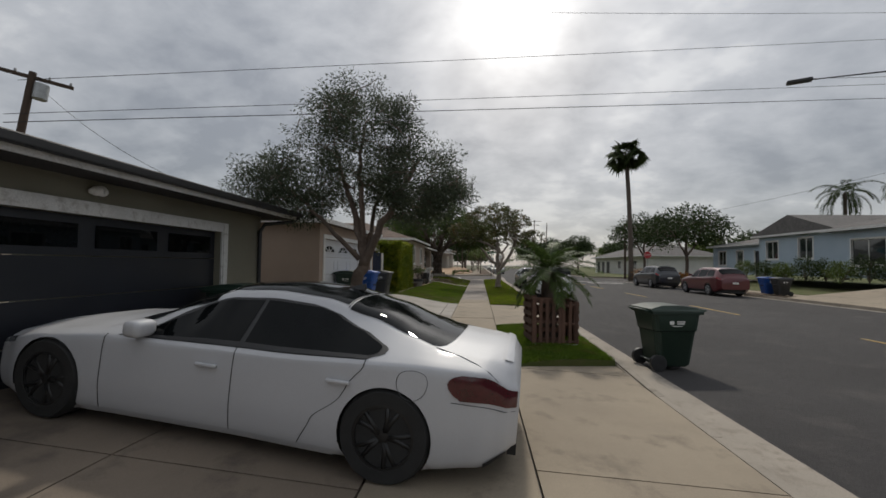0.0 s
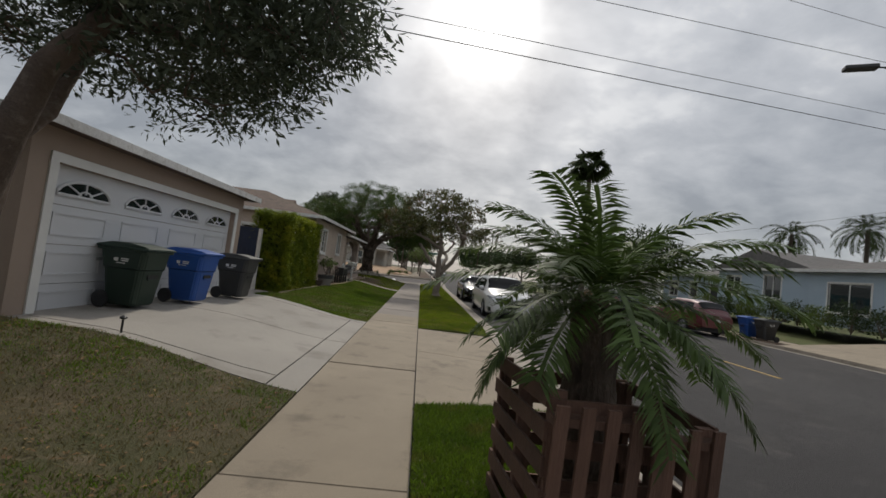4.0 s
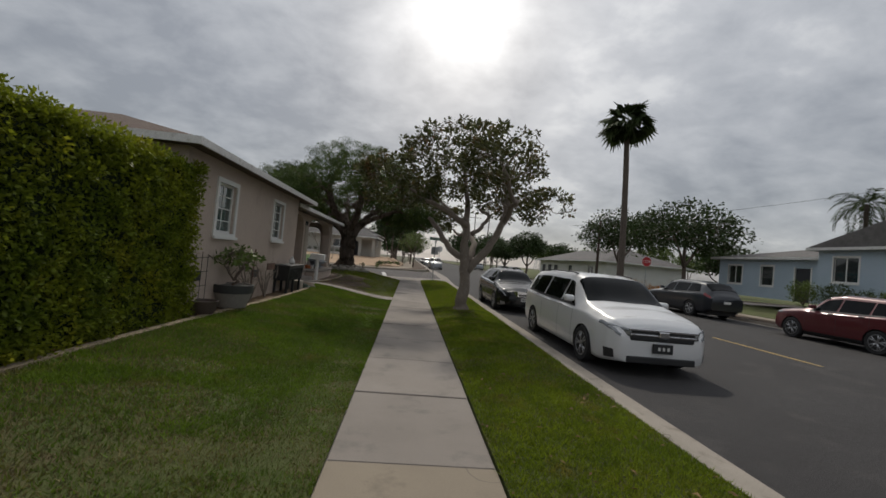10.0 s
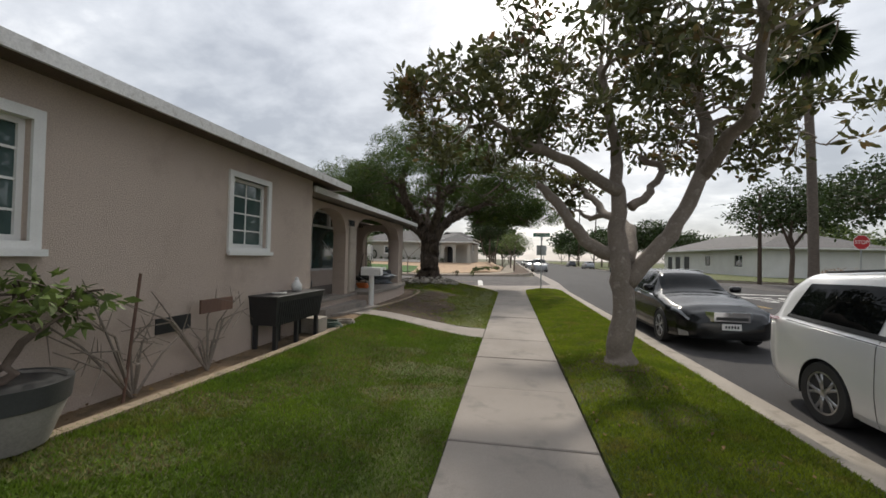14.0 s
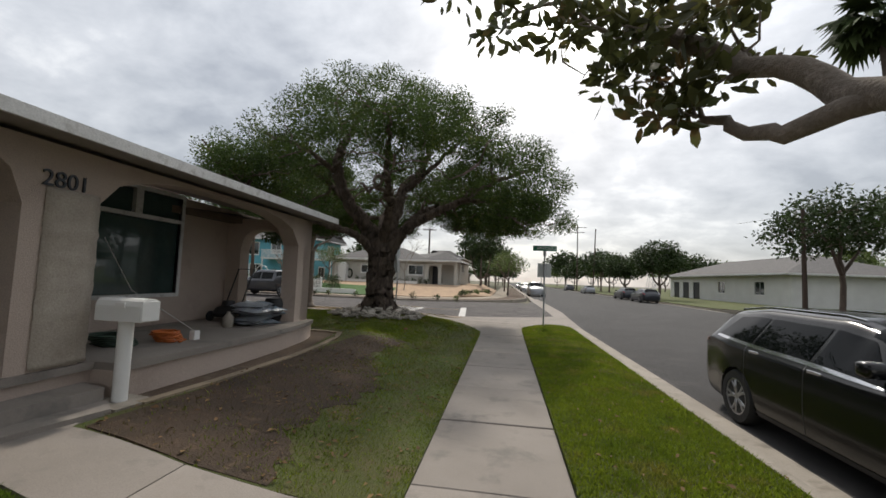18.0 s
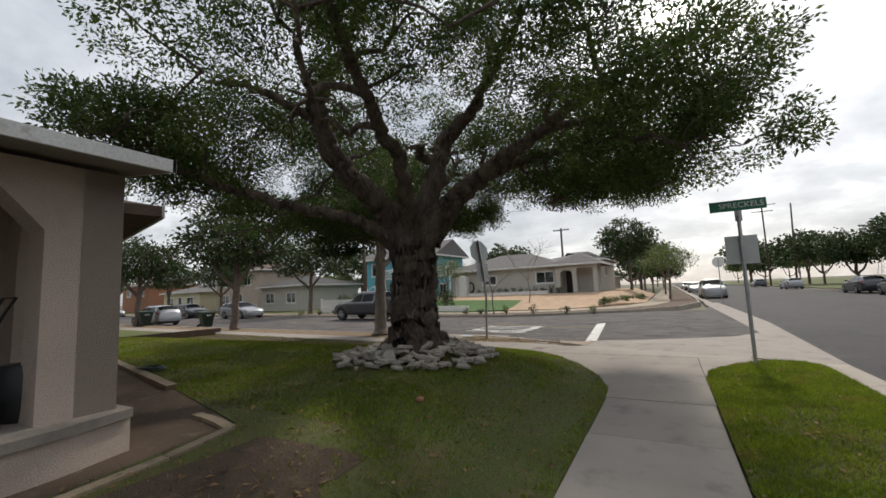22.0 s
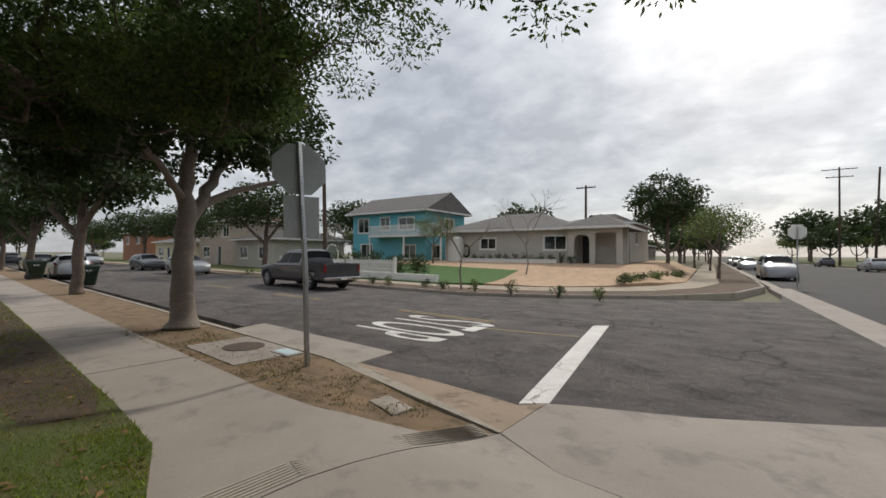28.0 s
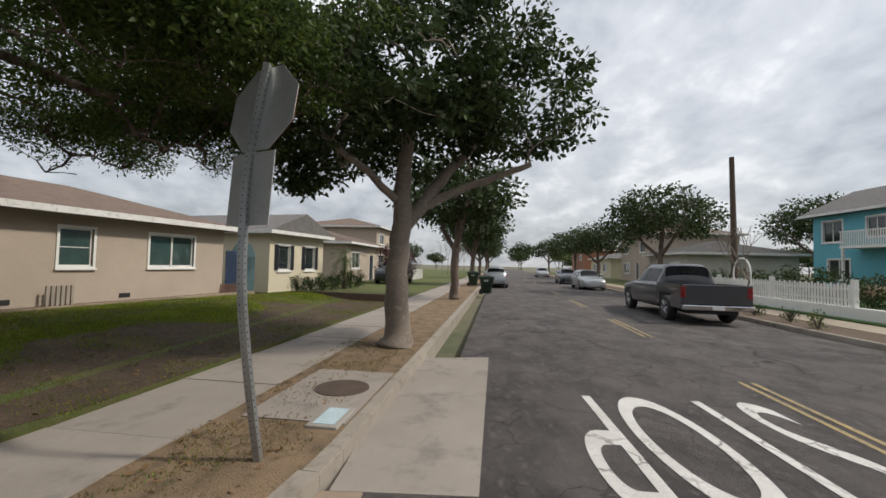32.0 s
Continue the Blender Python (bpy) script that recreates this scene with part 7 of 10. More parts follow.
blades("dry_grass_house", LAWN_B, land, 70000, 0.028, M_GRASS_DRY, "dry straw blades in the lawn", 6, lambda x, y, r: (bare(x, y) | worn(x, y) | (r.random(len(x)) < 0.12)))
blades("dry_grass_corner", LAWN_C, land, 110000, 0.028, M_GRASS_DRY, "dry straw blades in the lawn", 7, lambda x, y, r: ((bare_c(x, y) | worn_band(x, y)) & (r.random(len(x)) < 0.5)) | (r.random(len(x)) < 0.12))
blades("dry_grass_olive", LAWN_A, land, 16000, 0.028, M_GRASS_DRY, "dry straw blades in the lawn", 8)
blades("dry_grass_verge", STRIP_B, strip_z, 50000, 0.028, M_GRASS_DRY, "dry straw blades in the verge", 9, lambda x, y, r: bare(x, y) | (r.random(len(x)) < 0.12))
STRIP_D = [(-3.87, 42.2), (-3.0, 42.2), (-2.3, 42.35), (-1.7, 42.55), (-1.5, 42.8), (-2.68, 43.05), (-4.02, 43.3), (-9.0, 43.65), (-9.0, 42.5)]
blades("dry_tufts_strip", STRIP_D, lambda x, y: -0.012 + 0 * x, 9000, 0.03, M_GRASS_DRY, "dead straw tufts on the dirt strip", 14, lambda x, y, r: (np.sin(3.1 * x + 2.2 * y) * np.sin(2.7 * y - 1.9 * x) > -0.1))
blades("green_tufts_strip", STRIP_D, lambda x, y: -0.012 + 0 * x, 3500, 0.03, M_GRASS, "sparse green tufts on the dirt strip", 15, lambda x, y, r: (np.sin(2.3 * x + 1.2) * np.sin(3.7 * y + 0.5 * x) > 0.45))


def fallen(name, poly, f, n, size, material, label, seed, keep=None):
    """Curled leaves lying flat, as one mesh."""
    r = np.random.default_rng(seed)
    test = inside_poly(poly)
    xs, ys = [p[0] for p in poly], [p[1] for p in poly]
    V, F = [], []
    for _ in range(n):
        x, y = r.uniform(min(xs), max(xs)), r.uniform(min(ys), max(ys))
        if not test(x, y) or (keep is not None and not keep(x, y)):
            continue
        a, q = r.uniform(0, 6.28), size * r.uniform(0.5, 1.3)
        c, d, z = math.cos(a) * q, math.sin(a) * q, f(x, y) + 0.016
        V += [(x - c, y - d, z), (x - d * 0.4, y + c * 0.4, z + r.uniform(0, 0.6) * q), (x + c, y + d, z + r.uniform(-0.1, 0.5) * q), (x + d * 0.4, y - c * 0.4, z + r.uniform(0, 0.6) * q)]
        F.append([len(V) - 4, len(V) - 3, len(V) - 2, len(V) - 1])
    return tagged(raw_mesh(name, V, F, material), label, "leaves", "", "stuff")


M_DEADLEAF = leaf_mat("dead_leaves", (0.20, 0.12, 0.055), (0.12, 0.07, 0.035), c3=(0.28, 0.19, 0.08), rough=0.8, trans=0.1)
fallen("fallen_leaves_corner", LAWN_C, land, 9000, 0.032, M_DEADLEAF, "brown fallen leaves on the corner lawn", 41)
fallen("fallen_leaves_bed", [(-3.5, 16.6), (-2.6, 16.6), (-2.5, 27.2), (-3.4, 27.2)], land, 900, 0.03, M_DEADLEAF, "brown fallen leaves on the soil bed", 42)
fallen("fallen_leaves_verge", STRIP_B, strip_z, 700, 0.03, M_DEADLEAF, "brown fallen leaves on the verge", 43)
fallen("fallen_leaves_olive", LAWN_A, land, 1500, 0.022, M_DEADLEAF, "brown fallen leaves under the olive tree", 44)
fallen("fallen_leaves_strip", [(-3.87, 42.2), (-1.7, 42.55), (-2.68, 43.05), (-9.0, 43.65), (-9.0, 42.5)], lambda x, y: -0.02, 700, 0.03, M_DEADLEAF, "brown fallen leaves on the dirt strip", 45)

# ---- cars ----
def curve(keys, s):
    """Smooth interpolation of (s, value) keys."""
    if s <= keys[0][0]:
        return keys[0][1]
    for (a, va), (b, vb) in zip(keys, keys[1:]):
        if s <= b:
            t = (s - a) / (b - a)
            return va + (vb - va) * (t * t * (3 - 2 * t) * 0.6 + t * 0.4)
    return keys[-1][1]


class Body:
    """A car body as a surface: s runs from nose (0) to tail (1), v from sill (0) over the belt (5) to the roof's middle (9)."""

    def __init__(self, L, W, top, belt, low, plan, tumble, crown=0.03):
        self.L, self.W, self.top, self.belt, self.low, self.plan, self.tumble, self.crown = L, W / 2, top, belt, low, plan, tumble, crown

    def section(self, s):
        w = self.W * curve(self.plan, s)
        zt, zb, zl = curve(self.top, s), curve(self.belt, s), curve(self.low, s)
        zb = min(zb, zt - 0.03)
        wt = w * curve(self.tumble, s)
        h = zb - zl
        return [(0.80 * w, zl), (0.95 * w, zl + 0.03), (0.995 * w, zl + 0.3 * h), (1.0 * w, zl + 0.55 * h), (0.985 * w, zb - 0.09 * h), (0.945 * w, zb),
                (wt, zt - 0.25 * (zt - zb) - 0.012), (0.82 * wt, zt - 0.012), (0.45 * wt, zt + self.crown * 0.75), (0.0, zt + self.crown)]

    def at(self, s, v, side=1, off=0.0):
        p = self.section(s)
        i = min(int(v), 8)
        t = v - i
        p0, p1, p2, p3 = p[max(i - 1, 0)], p[i], p[i + 1], p[min(i + 2, 9)]
        q = [0.5 * (2 * b + (c - a) * t + (2 * a - 5 * b + 4 * c - d) * t * t + (3 * b - a - 3 * c + d) * t ** 3) if i not in (5,) else b + (c - b) * t for a, b, c, d in zip(p0, p1, p2, p3)]
        y, z = max(q[0], 0.0), q[1]
        if off:
            d = (p2[0] - p1[0], p2[1] - p1[1])
            n = math.hypot(*d) or 1
            y, z = y + off * d[1] / n, z - off * d[0] / n
        return (s * self.L, side * y, z)

    def shell(self, wheels, ra, ns=84, vs=3):
        bm = bmesh.new()
        ss = [0.5 - 0.5 * math.cos(math.pi * k / ns) * (1 if True else 0) for k in range(ns + 1)]
        ss = [0.55 * k / ns + 0.45 * q for k, q in zip(range(ns + 1), ss)]
        V = [k / vs for k in range(9 * vs + 1)]
        cols = [(1, v) for v in V] + [(-1, v) for v in V[-2::-1]]
        grid = [[bm.verts.new(self.at(s, v, sd)) for sd, v in cols] for s in ss]
        for a, b in zip(grid, grid[1:]):
            for k in range(len(cols) - 1):
                bm.faces.new((a[k], a[k + 1], b[k + 1], b[k]))
        bm.faces.new(grid[0][::-1])
        bm.faces.new(grid[-1])
        kill = []
        for f in bm.faces:
            c = f.calc_center_median()
            if abs(c.y) > 0.55 * self.W and any(math.hypot(c.x - wx, c.z - wz) < ra for wx, wz in wheels):
                kill.append(f)
        bmesh.ops.delete(bm, geom=kill, context="FACES")
        for v in bm.verts:
            if v.is_boundary and abs(v.co.y) > 0.55 * self.W:
                for wx, wz in wheels:
                    d = math.hypot(v.co.x - wx, v.co.z - wz)
                    if 0.6 * ra < d < 1.35 * ra and v.co.z > curve(self.low, v.co.x / self.L) + 0.02:
                        v.co.x, v.co.z = wx + (v.co.x - wx) * ra / d, wz + (v.co.z - wz) * ra / d
        bmesh.ops.recalc_face_normals(bm, faces=bm.faces)
        return bm

    def patch(self, s0, s1, v0, v1, off=0.004, side=1, n=10, m=6):
        """A panel laid on the surface; s0 and s1: numbers or functions of v's share 0..1."""
        bm = bmesh.new()
        g = []
        for j in range(m + 1):
            f = j / m
            a = s0(f) if callable(s0) else s0
            b = s1(f) if callable(s1) else s1
            g.append([bm.verts.new(self.at(a + (b - a) * i / n, v0 + (v1 - v0) * f, side, off)) for i in range(n + 1)])
        for p, q in zip(g, g[1:]):
            for i in range(n):
                bm.faces.new((p[i], p[i + 1], q[i + 1], q[i]))
        bmesh.ops.recalc_face_normals(bm, faces=bm.faces)
        return bm

    def full_patch(self, s0, s1, v0, off=0.004, n=8, m=8):
        bm = bmesh.new()
        cols = [(1, v0 + (9 - v0) * k / m) for k in range(m + 1)] + [(-1, v0 + (9 - v0) * k / m) for k in range(m - 1, -1, -1)]
        g = []
        for i in range(n + 1):
            row = []
            for sd, v in cols:
                f = (v - v0) / (9 - v0)
                a = s0(f) if callable(s0) else s0
                b = s1(f) if callable(s1) else s1
                row.append(bm.verts.new(self.at(a + (b - a) * i / n, v, sd, off)))
            g.append(row)
        for p, q in zip(g, g[1:]):
            for i in range(len(cols) - 1):
                bm.faces.new((p[i], p[i + 1], q[i + 1], q[i]))
        bmesh.ops.recalc_face_normals(bm, faces=bm.faces)
        return bm


def wheel(parent, x, y, R, w, side, rim_mat, spokes=5, double=True):
    root = new("wheel")
    root.parent, root.matrix_basis = parent, pose(x, y, R, 90 if side < 0 else -90, 0, 0)
    # local z points outward
    prof = [(R * 0.66, -w / 2), (R * 0.93, -w / 2), (R, -w * 0.32), (R, w * 0.32), (R * 0.93, w / 2), (R * 0.68, w / 2), (R * 0.66, w * 0.42)]
    part("tyre", lathe(prof, 32), M_RUBBER, root, smooth=True, auto=40)
    bm = lathe([(R * 0.69, w * 0.40), (R * 0.69, w * 0.47), (R * 0.62, w * 0.48), (R * 0.60, w * 0.30), (R * 0.58, -w * 0.2), (0.03, -w * 0.22)], 32)
    part("rim", bm, rim_mat, root, smooth=True, auto=40)
    for k in range(spokes):
        for dd in ((-0.13, 0.13) if double else (0.0,)):
            a = 2 * math.pi * k / spokes + dd * 0.35
            b = 2 * math.pi * k / spokes + dd * 1.6
            bm = tube([(R * 0.1 * math.cos(a), R * 0.1 * math.sin(a), w * 0.36), (R * 0.35 * math.cos((a + b) / 2), R * 0.35 * math.sin((a + b) / 2), w * 0.38), (R * 0.63 * math.cos(b), R * 0.63 * math.sin(b), w * 0.42)], [R * 0.075, R * 0.06, R * 0.05] if double else [R * 0.13, R * 0.1, R * 0.09], 6)
            part("spoke", bm, rim_mat, root, smooth=True)
    part("hub", moved(lathe([(R * 0.15, 0), (R * 0.13, 0.02), (R * 0.05, 0.025)], 16), pose(0, 0, w * 0.36)), rim_mat, root, smooth=True, auto=40)
    part("brake_disc", moved(lathe([(R * 0.45, 0), (R * 0.45, 0.012), (R * 0.1, 0.013)], 20), pose(0, 0, -w * 0.1)), M_STEEL, root)
    return root


def paint(name, c, coat=0.8, metal=0.15, rough=0.35):
    return mat(name, c, tuple(v * 0.96 for v in c), 1.0, rough, 0.0, 300, metal=metal, coat=coat)


def car(name, label, m, B, wheels, R, colour, rims, glass, lights, spokes=5, double=True, group="", extras=None, wheel_w=0.22, trim=None, arch=1.09):
    """glass: dict of windshield (s0, s1), rear (s0, s1), sides: list of (a0, a1, b0, b1): lower and upper ends in s."""
    root = thing(name, label, "car", m, group)
    ra = R * arch
    part("body", B.shell([(w, R) for w in wheels], ra), colour, root, smooth=True, auto=50)
    # dark floor and wheel housings
    part("underbody", box(0.12 * B.L, -B.W * 0.78, 0.18, 0.93 * B.L, B.W * 0.78, 0.45), M_BLACK, root)
    for wx in wheels:
        for sd in (-1, 1):
            bm = bmesh.new()
            arcp = [(wx + ra * 1.0 * math.cos(radians(a)), R + ra * 1.0 * math.sin(radians(a))) for a in range(-15, 196, 15)]
            y0, y1 = sd * B.W * 0.56, sd * B.W * 0.985
            a = [bm.verts.new((x, y0, z)) for x, z in arcp]
            b = [bm.verts.new((x, y1, z)) for x, z in arcp]
            for i in range(len(arcp) - 1):
                bm.faces.new((a[i], a[i + 1], b[i + 1], b[i]))
            bm.faces.new(a)
            part("wheel_housing", bm, M_BLACK, root)
            wheel(root, wx, sd * (B.W - wheel_w * 0.52), R, wheel_w, sd, rims, spokes, double)
    g0, g1 = glass["front"]
    part("windscreen", B.full_patch(g0, g1, 6.25, 0.004), M_CARGLASS, root, "dark glossy windscreen", True)
    if glass.get("rear"):
        part("rear_window", B.full_patch(*glass["rear"], glass.get("rear_v", 6.25), 0.004), M_CARGLASS, root, "dark glossy rear window", True)
    if glass.get("roof"):
        part("roof_glass", B.full_patch(*glass["roof"], glass.get("roof_v", 7.0), 0.004), M_CARGLASS, root, "dark glass roof", True)
    if glass.get("surround"):
        a0, a1 = glass["surround"]
        for sd in (-1, 1):
            part("window_surround", B.patch(a0, a1, 4.97, 6.2, 0.003, sd, 24, 14), M_BLACK, root, "gloss black window surround", True)
    for a0, a1, b0, b1 in glass["sides"]:
        front, back = lambda f, p=a0, q=b0: p + (q - p) * f, lambda f, p=a1, q=b1: p + (q - p) * f
        for sd in (-1, 1):
            part("side_window", B.patch(front, a1 if callable(a1) else back, 5.1, 6.08, 0.006, sd, 12, 12), M_CARGLASS, root, smooth=True)
    lo = glass["sides"][0][0], glass.get("trim_end") or glass["sides"][-1][1]
    for sd in (-1, 1):
        part("window_trim", B.patch(lo[0] - 0.005, lo[1] + 0.005, 5.0, 5.1, 0.006, sd, 24, 1), trim or M_BLACK, root)
        for s in glass.get("doors", ()):
            gap = s if callable(s) else (lambda f, q=s: q)
            part("door_gap", B.patch(lambda f: gap(f) - 0.0009, lambda f: gap(f) + 0.0009, 1.0, 5.0, 0.0015, sd, 1, 20), M_BIN_GREY, root)
        for s in glass.get("handles", ()):
            x, y, z = B.at(s, glass.get("handle_v", 4.35), sd, 0.02)
            part("door_handle", box(x - 0.09, y - 0.014, z - 0.014, x + 0.09, y + 0.014, z + 0.014, None, 0.01), glass.get("handle_mat", colour), root)
        x, y, z = B.at(glass.get("mirror", glass["sides"][0][0] + 0.02), 5.15, sd, 0.1)
        bm = box(-0.07, -0.1, -0.06, 0.08, 0.1, 0.075, None, 0.04)
        part("mirror", moved(bm, pose(x, y, z + glass.get("mirror_z", 0.05))), colour, root, smooth=True)
        part("sill", B.patch(wheels[0] / B.L + 0.08, wheels[1] / B.L - 0.08, 0.2, 1.3, 0.006, sd, 10, 3), glass.get("sill_mat", M_BLACK), root)
    for nm, s0, s1, v0, v1, mt, lab in lights:
        for sd in (-1, 1):
            part(nm, B.patch(s0, s1, v0, v1, 0.006, sd), mt, root, lab, True)
    if extras:
        extras(root, B)
    return root


P_WHITE = paint("pearl_white_paint", (0.50, 0.505, 0.525), 0.5, 0.0, 0.5)
P_WHITE2 = paint("white_car_paint", (0.70, 0.70, 0.70))
P_BLACK = mat("black_car_paint", (0.005, 0.0055, 0.006), None, 1.0, 0.22, 0.0, 300, coat=0.25, spec=0.3)
P_DARK = paint("dark_blue_car_paint", (0.009, 0.012, 0.019))
P_RED = paint("dark_red_car_paint", (0.10, 0.008, 0.012))
P_SILVER = paint("silver_car_paint", (0.30, 0.31, 0.32), metal=0.6)
P_GREY = paint("graphite_truck_paint", (0.045, 0.045, 0.052), metal=0.3)


def sedan_extras(root, B):
    # tail spoiler lip, bumper, plate recess, badge ring, fuel flap, seams, fin aerial
    part("boot_lip", B.full_patch(0.974, 0.988, 6.5, 0.012, 2, 8), P_WHITE, root, smooth=True)
    for sd in (-1, 1):
        part("rear_vent", B.patch(0.955, 0.985, 0.5, 1.2, 0.005, sd), M_BLACK, root)
        part("boot_seam", tube([B.at(q, v, sd, 0.001) for q, v in ((0.868, 6.42), (0.888, 6.22), (0.91, 5.95), (0.935, 5.55), (0.955, 5.0), (0.968, 4.4))], 0.003, 5), M_BIN_GREY, root, "thin seam of the boot lid")
        part("bumper_seam", tube([B.at(0.905 + 0.015 * k, 3.38 - 0.02 * k, sd, 0.001) for k in range(7)], 0.003, 5), M_BIN_GREY, root)
        part("sill_crease", B.patch(0.26, 0.72, 0.95, 1.1, 0.004, sd, 16, 1), P_WHITE, root)
    part("fuel_flap", tube([B.at(0.847 + 0.023 * math.cos(k * 0.2618), 3.75 + 0.42 * math.sin(k * 0.2618), -1, 0.001) for k in range(25)], 0.002, 5), M_BIN_GREY, root, "thin round seam of the fuel flap")
    part("glass_seam", tube([B.at(0.705, v, sd, 0.006) for sd, v in [(1, 6.6 + 0.3 * k) for k in range(8)] + [(-1, 9.0 - 0.3 * k) for k in range(1, 9)]], 0.004, 5), M_BLACK, root)
    x, y, z = B.at(0.672, 9.0)
    fin = bmesh.new()
    a = [fin.verts.new(p) for p in ((x - 0.09, -0.022, z), (x + 0.08, -0.03, z), (x + 0.08, 0.03, z), (x - 0.09, 0.022, z))]
    t = [fin.verts.new(p) for p in ((x + 0.045, -0.006, z + 0.055), (x + 0.085, -0.006, z + 0.06), (x + 0.085, 0.006, z + 0.06), (x + 0.045, 0.006, z + 0.055))]
    for k in range(4):
        fin.faces.new((a[k], a[(k + 1) % 4], t[(k + 1) % 4], t[k]))
    fin.faces.new(t)
    part("fin_aerial", fin, M_BLACK, root, "small black fin aerial")
    part("badge", moved(lathe([(0.045, 0), (0.045, 0.006), (0.02, 0.009)], 20), pose(B.L - 0.004, 0, 0.80, 0, 90, 0)), M_BIN_GREY, root, "round dark badge")
    part("diffuser", box(B.L - 0.06, -0.55, 0.20, B.L + 0.004, 0.55, 0.34), M_BLACK, root)


SEDAN = Body(4.74, 1.86, [(0, 0.50), (0.02, 0.58), (0.06, 0.66), (0.14, 0.725), (0.26, 0.79), (0.33, 0.87), (0.42, 1.07), (0.49, 1.195), (0.57, 1.225), (0.66, 1.205), (0.75, 1.115), (0.83, 1.0), (0.88, 0.94), (0.95, 0.915), (0.985, 0.90), (1, 0.80)],
             [(0, 0.44), (0.06, 0.58), (0.15, 0.68), (0.3, 0.755), (0.6, 0.79), (0.85, 0.85), (0.95, 0.84), (1, 0.72)], [(0, 0.18), (0.06, 0.11), (0.2, 0.10), (0.85, 0.11), (0.95, 0.17), (1, 0.30)],
             [(0, 0.55), (0.015, 0.70), (0.05, 0.86), (0.12, 0.965), (0.2, 0.99), (0.35, 0.965), (0.55, 0.955), (0.72, 0.985), (0.8, 1.0), (0.88, 0.985), (0.94, 0.94), (0.98, 0.86), (1, 0.74)],
             [(0, 0.84), (0.26, 0.84), (0.35, 0.77), (0.45, 0.66), (0.52, 0.625), (0.66, 0.61), (0.78, 0.66), (0.88, 0.76), (1, 0.80)], 0.035)
sedan_front = lambda f: 0.318 + 0.117 * f
sedan_back = lambda f: curve([(0, 0.770), (0.2, 0.797), (0.38, 0.800), (0.6, 0.768), (0.8, 0.715), (1, 0.640)], f)
car("white_sedan", "pearl white sedan with black wheels parked on the driveway", pose(-3.60, 3.38, 0.262, 0, 4.0, -6.0), SEDAN, (0.90, 3.84), 0.33, P_WHITE, M_ALLOY_DARK,
    {"front": (lambda f: 0.285 + 0.012 * (1 - f), lambda f: 0.455), "rear": (0.708, lambda f: 0.893 - 0.03 * (1 - f) ** 3), "rear_v": 6.5, "roof": (0.455, 0.702), "roof_v": 6.9, "surround": (sedan_front, sedan_back),
     "sides": [(0.332, 0.548, 0.445, 0.55), (0.558, lambda f: sedan_back(0.08 + 0.84 * f) - 0.011, 0.558, 0.64)], "trim_end": 0.77, "doors": (0.30, 0.55, lambda f: curve([(0, 0.668), (0.35, 0.695), (0.6, 0.745), (0.78, 0.772), (1, 0.772)], f)),
     "handles": (0.505, 0.735), "handle_v": 3.6, "mirror": 0.368, "mirror_z": -0.03, "sill_mat": P_WHITE},
    [("headlight", 0.03, 0.10, 4.0, 5.0, M_LENS, "slim clear headlight"), ("tail_light", lambda f: 0.898 + 0.02 * abs(2 * f - 1) ** 2, 0.997, 3.42, 4.22, M_TAIL_DARK, "slim dark red tail light")], extras=sedan_extras, arch=1.03)


def van_extras(root, B):
    for sd in (-1, 1):
        part("tail_light", B.patch(lambda f: 0.9 + 0.03 * abs(2 * f - 1), 0.985, 4.1, 4.9, 0.035, sd), M_TAIL, root, "wide red tail light wrapping the corner", True)
    L = B.L
    # grille bars, lamps, plate, lower air dam
    part("grille", box(-0.03, -0.56, 0.63, 0.06, 0.56, 0.84, None, 0.03), M_BLACK, root, "black grille")
    part("grille_bar", box(-0.05, -0.60, 0.80, 0.03, 0.60, 0.845, None, 0.012), M_CHROME, root, "chrome grille bar")
    part("grille_bar", box(-0.045, -0.57, 0.715, 0.03, 0.57, 0.755, None, 0.012), M_CHROME, root, "chrome grille bar")
    part("emblem", box(-0.065, -0.09, 0.70, -0.03, 0.09, 0.82, None, 0.02), M_CHROME, root, "chrome emblem shape")
    part("plate", box(-0.05, -0.17, 0.44, -0.02, 0.17, 0.60), M_BLACK, root, "dark number plate")
    for sd in (-1, 1):
        lens = box(-0.2, -0.03, -0.065, 0.2, 0.03, 0.065, None, 0.028)
        for vv in lens.verts:
            vv.co.z += 0.03 * vv.co.x / 0.2
        part("headlight", moved(lens, pose(0.10, sd * 0.705, 0.79, 0, 0, sd * 52)), M_LENS, root, "swept clear headlight", True)
        part("lamp_bezel", moved(box(-0.17, -0.035, -0.085, 0.15, 0.02, -0.055, None, 0.01), pose(0.095, sd * 0.705, 0.79, 0, 0, sd * 52)), M_BLACK, root)
    for k in range(3):
        part("plate_mark", box(-0.054, -0.11 + 0.08 * k, 0.49, -0.051, -0.07 + 0.08 * k, 0.55), M_WHITE, root)
    part("air_dam", box(-0.02, -0.6, 0.24, 0.06, 0.6, 0.36, None, 0.02), M_BLACK, root, "black lower grille")
    for sd in (-1, 1):
        part("fog_lamp", B.patch(0.012, 0.045, 1.3, 2.3, 0.006, sd), M_BLACK, root)
        part("slide_rail", B.patch(0.60, 0.90, 4.7, 4.8, 0.004, sd, 12, 1), M_BLACK, root)
        part("roof_rail", tube([B.at(0.42 + 0.05 * k, 7.0, sd, 0.03) for k in range(10)], 0.014, 6), M_BLACK, root)


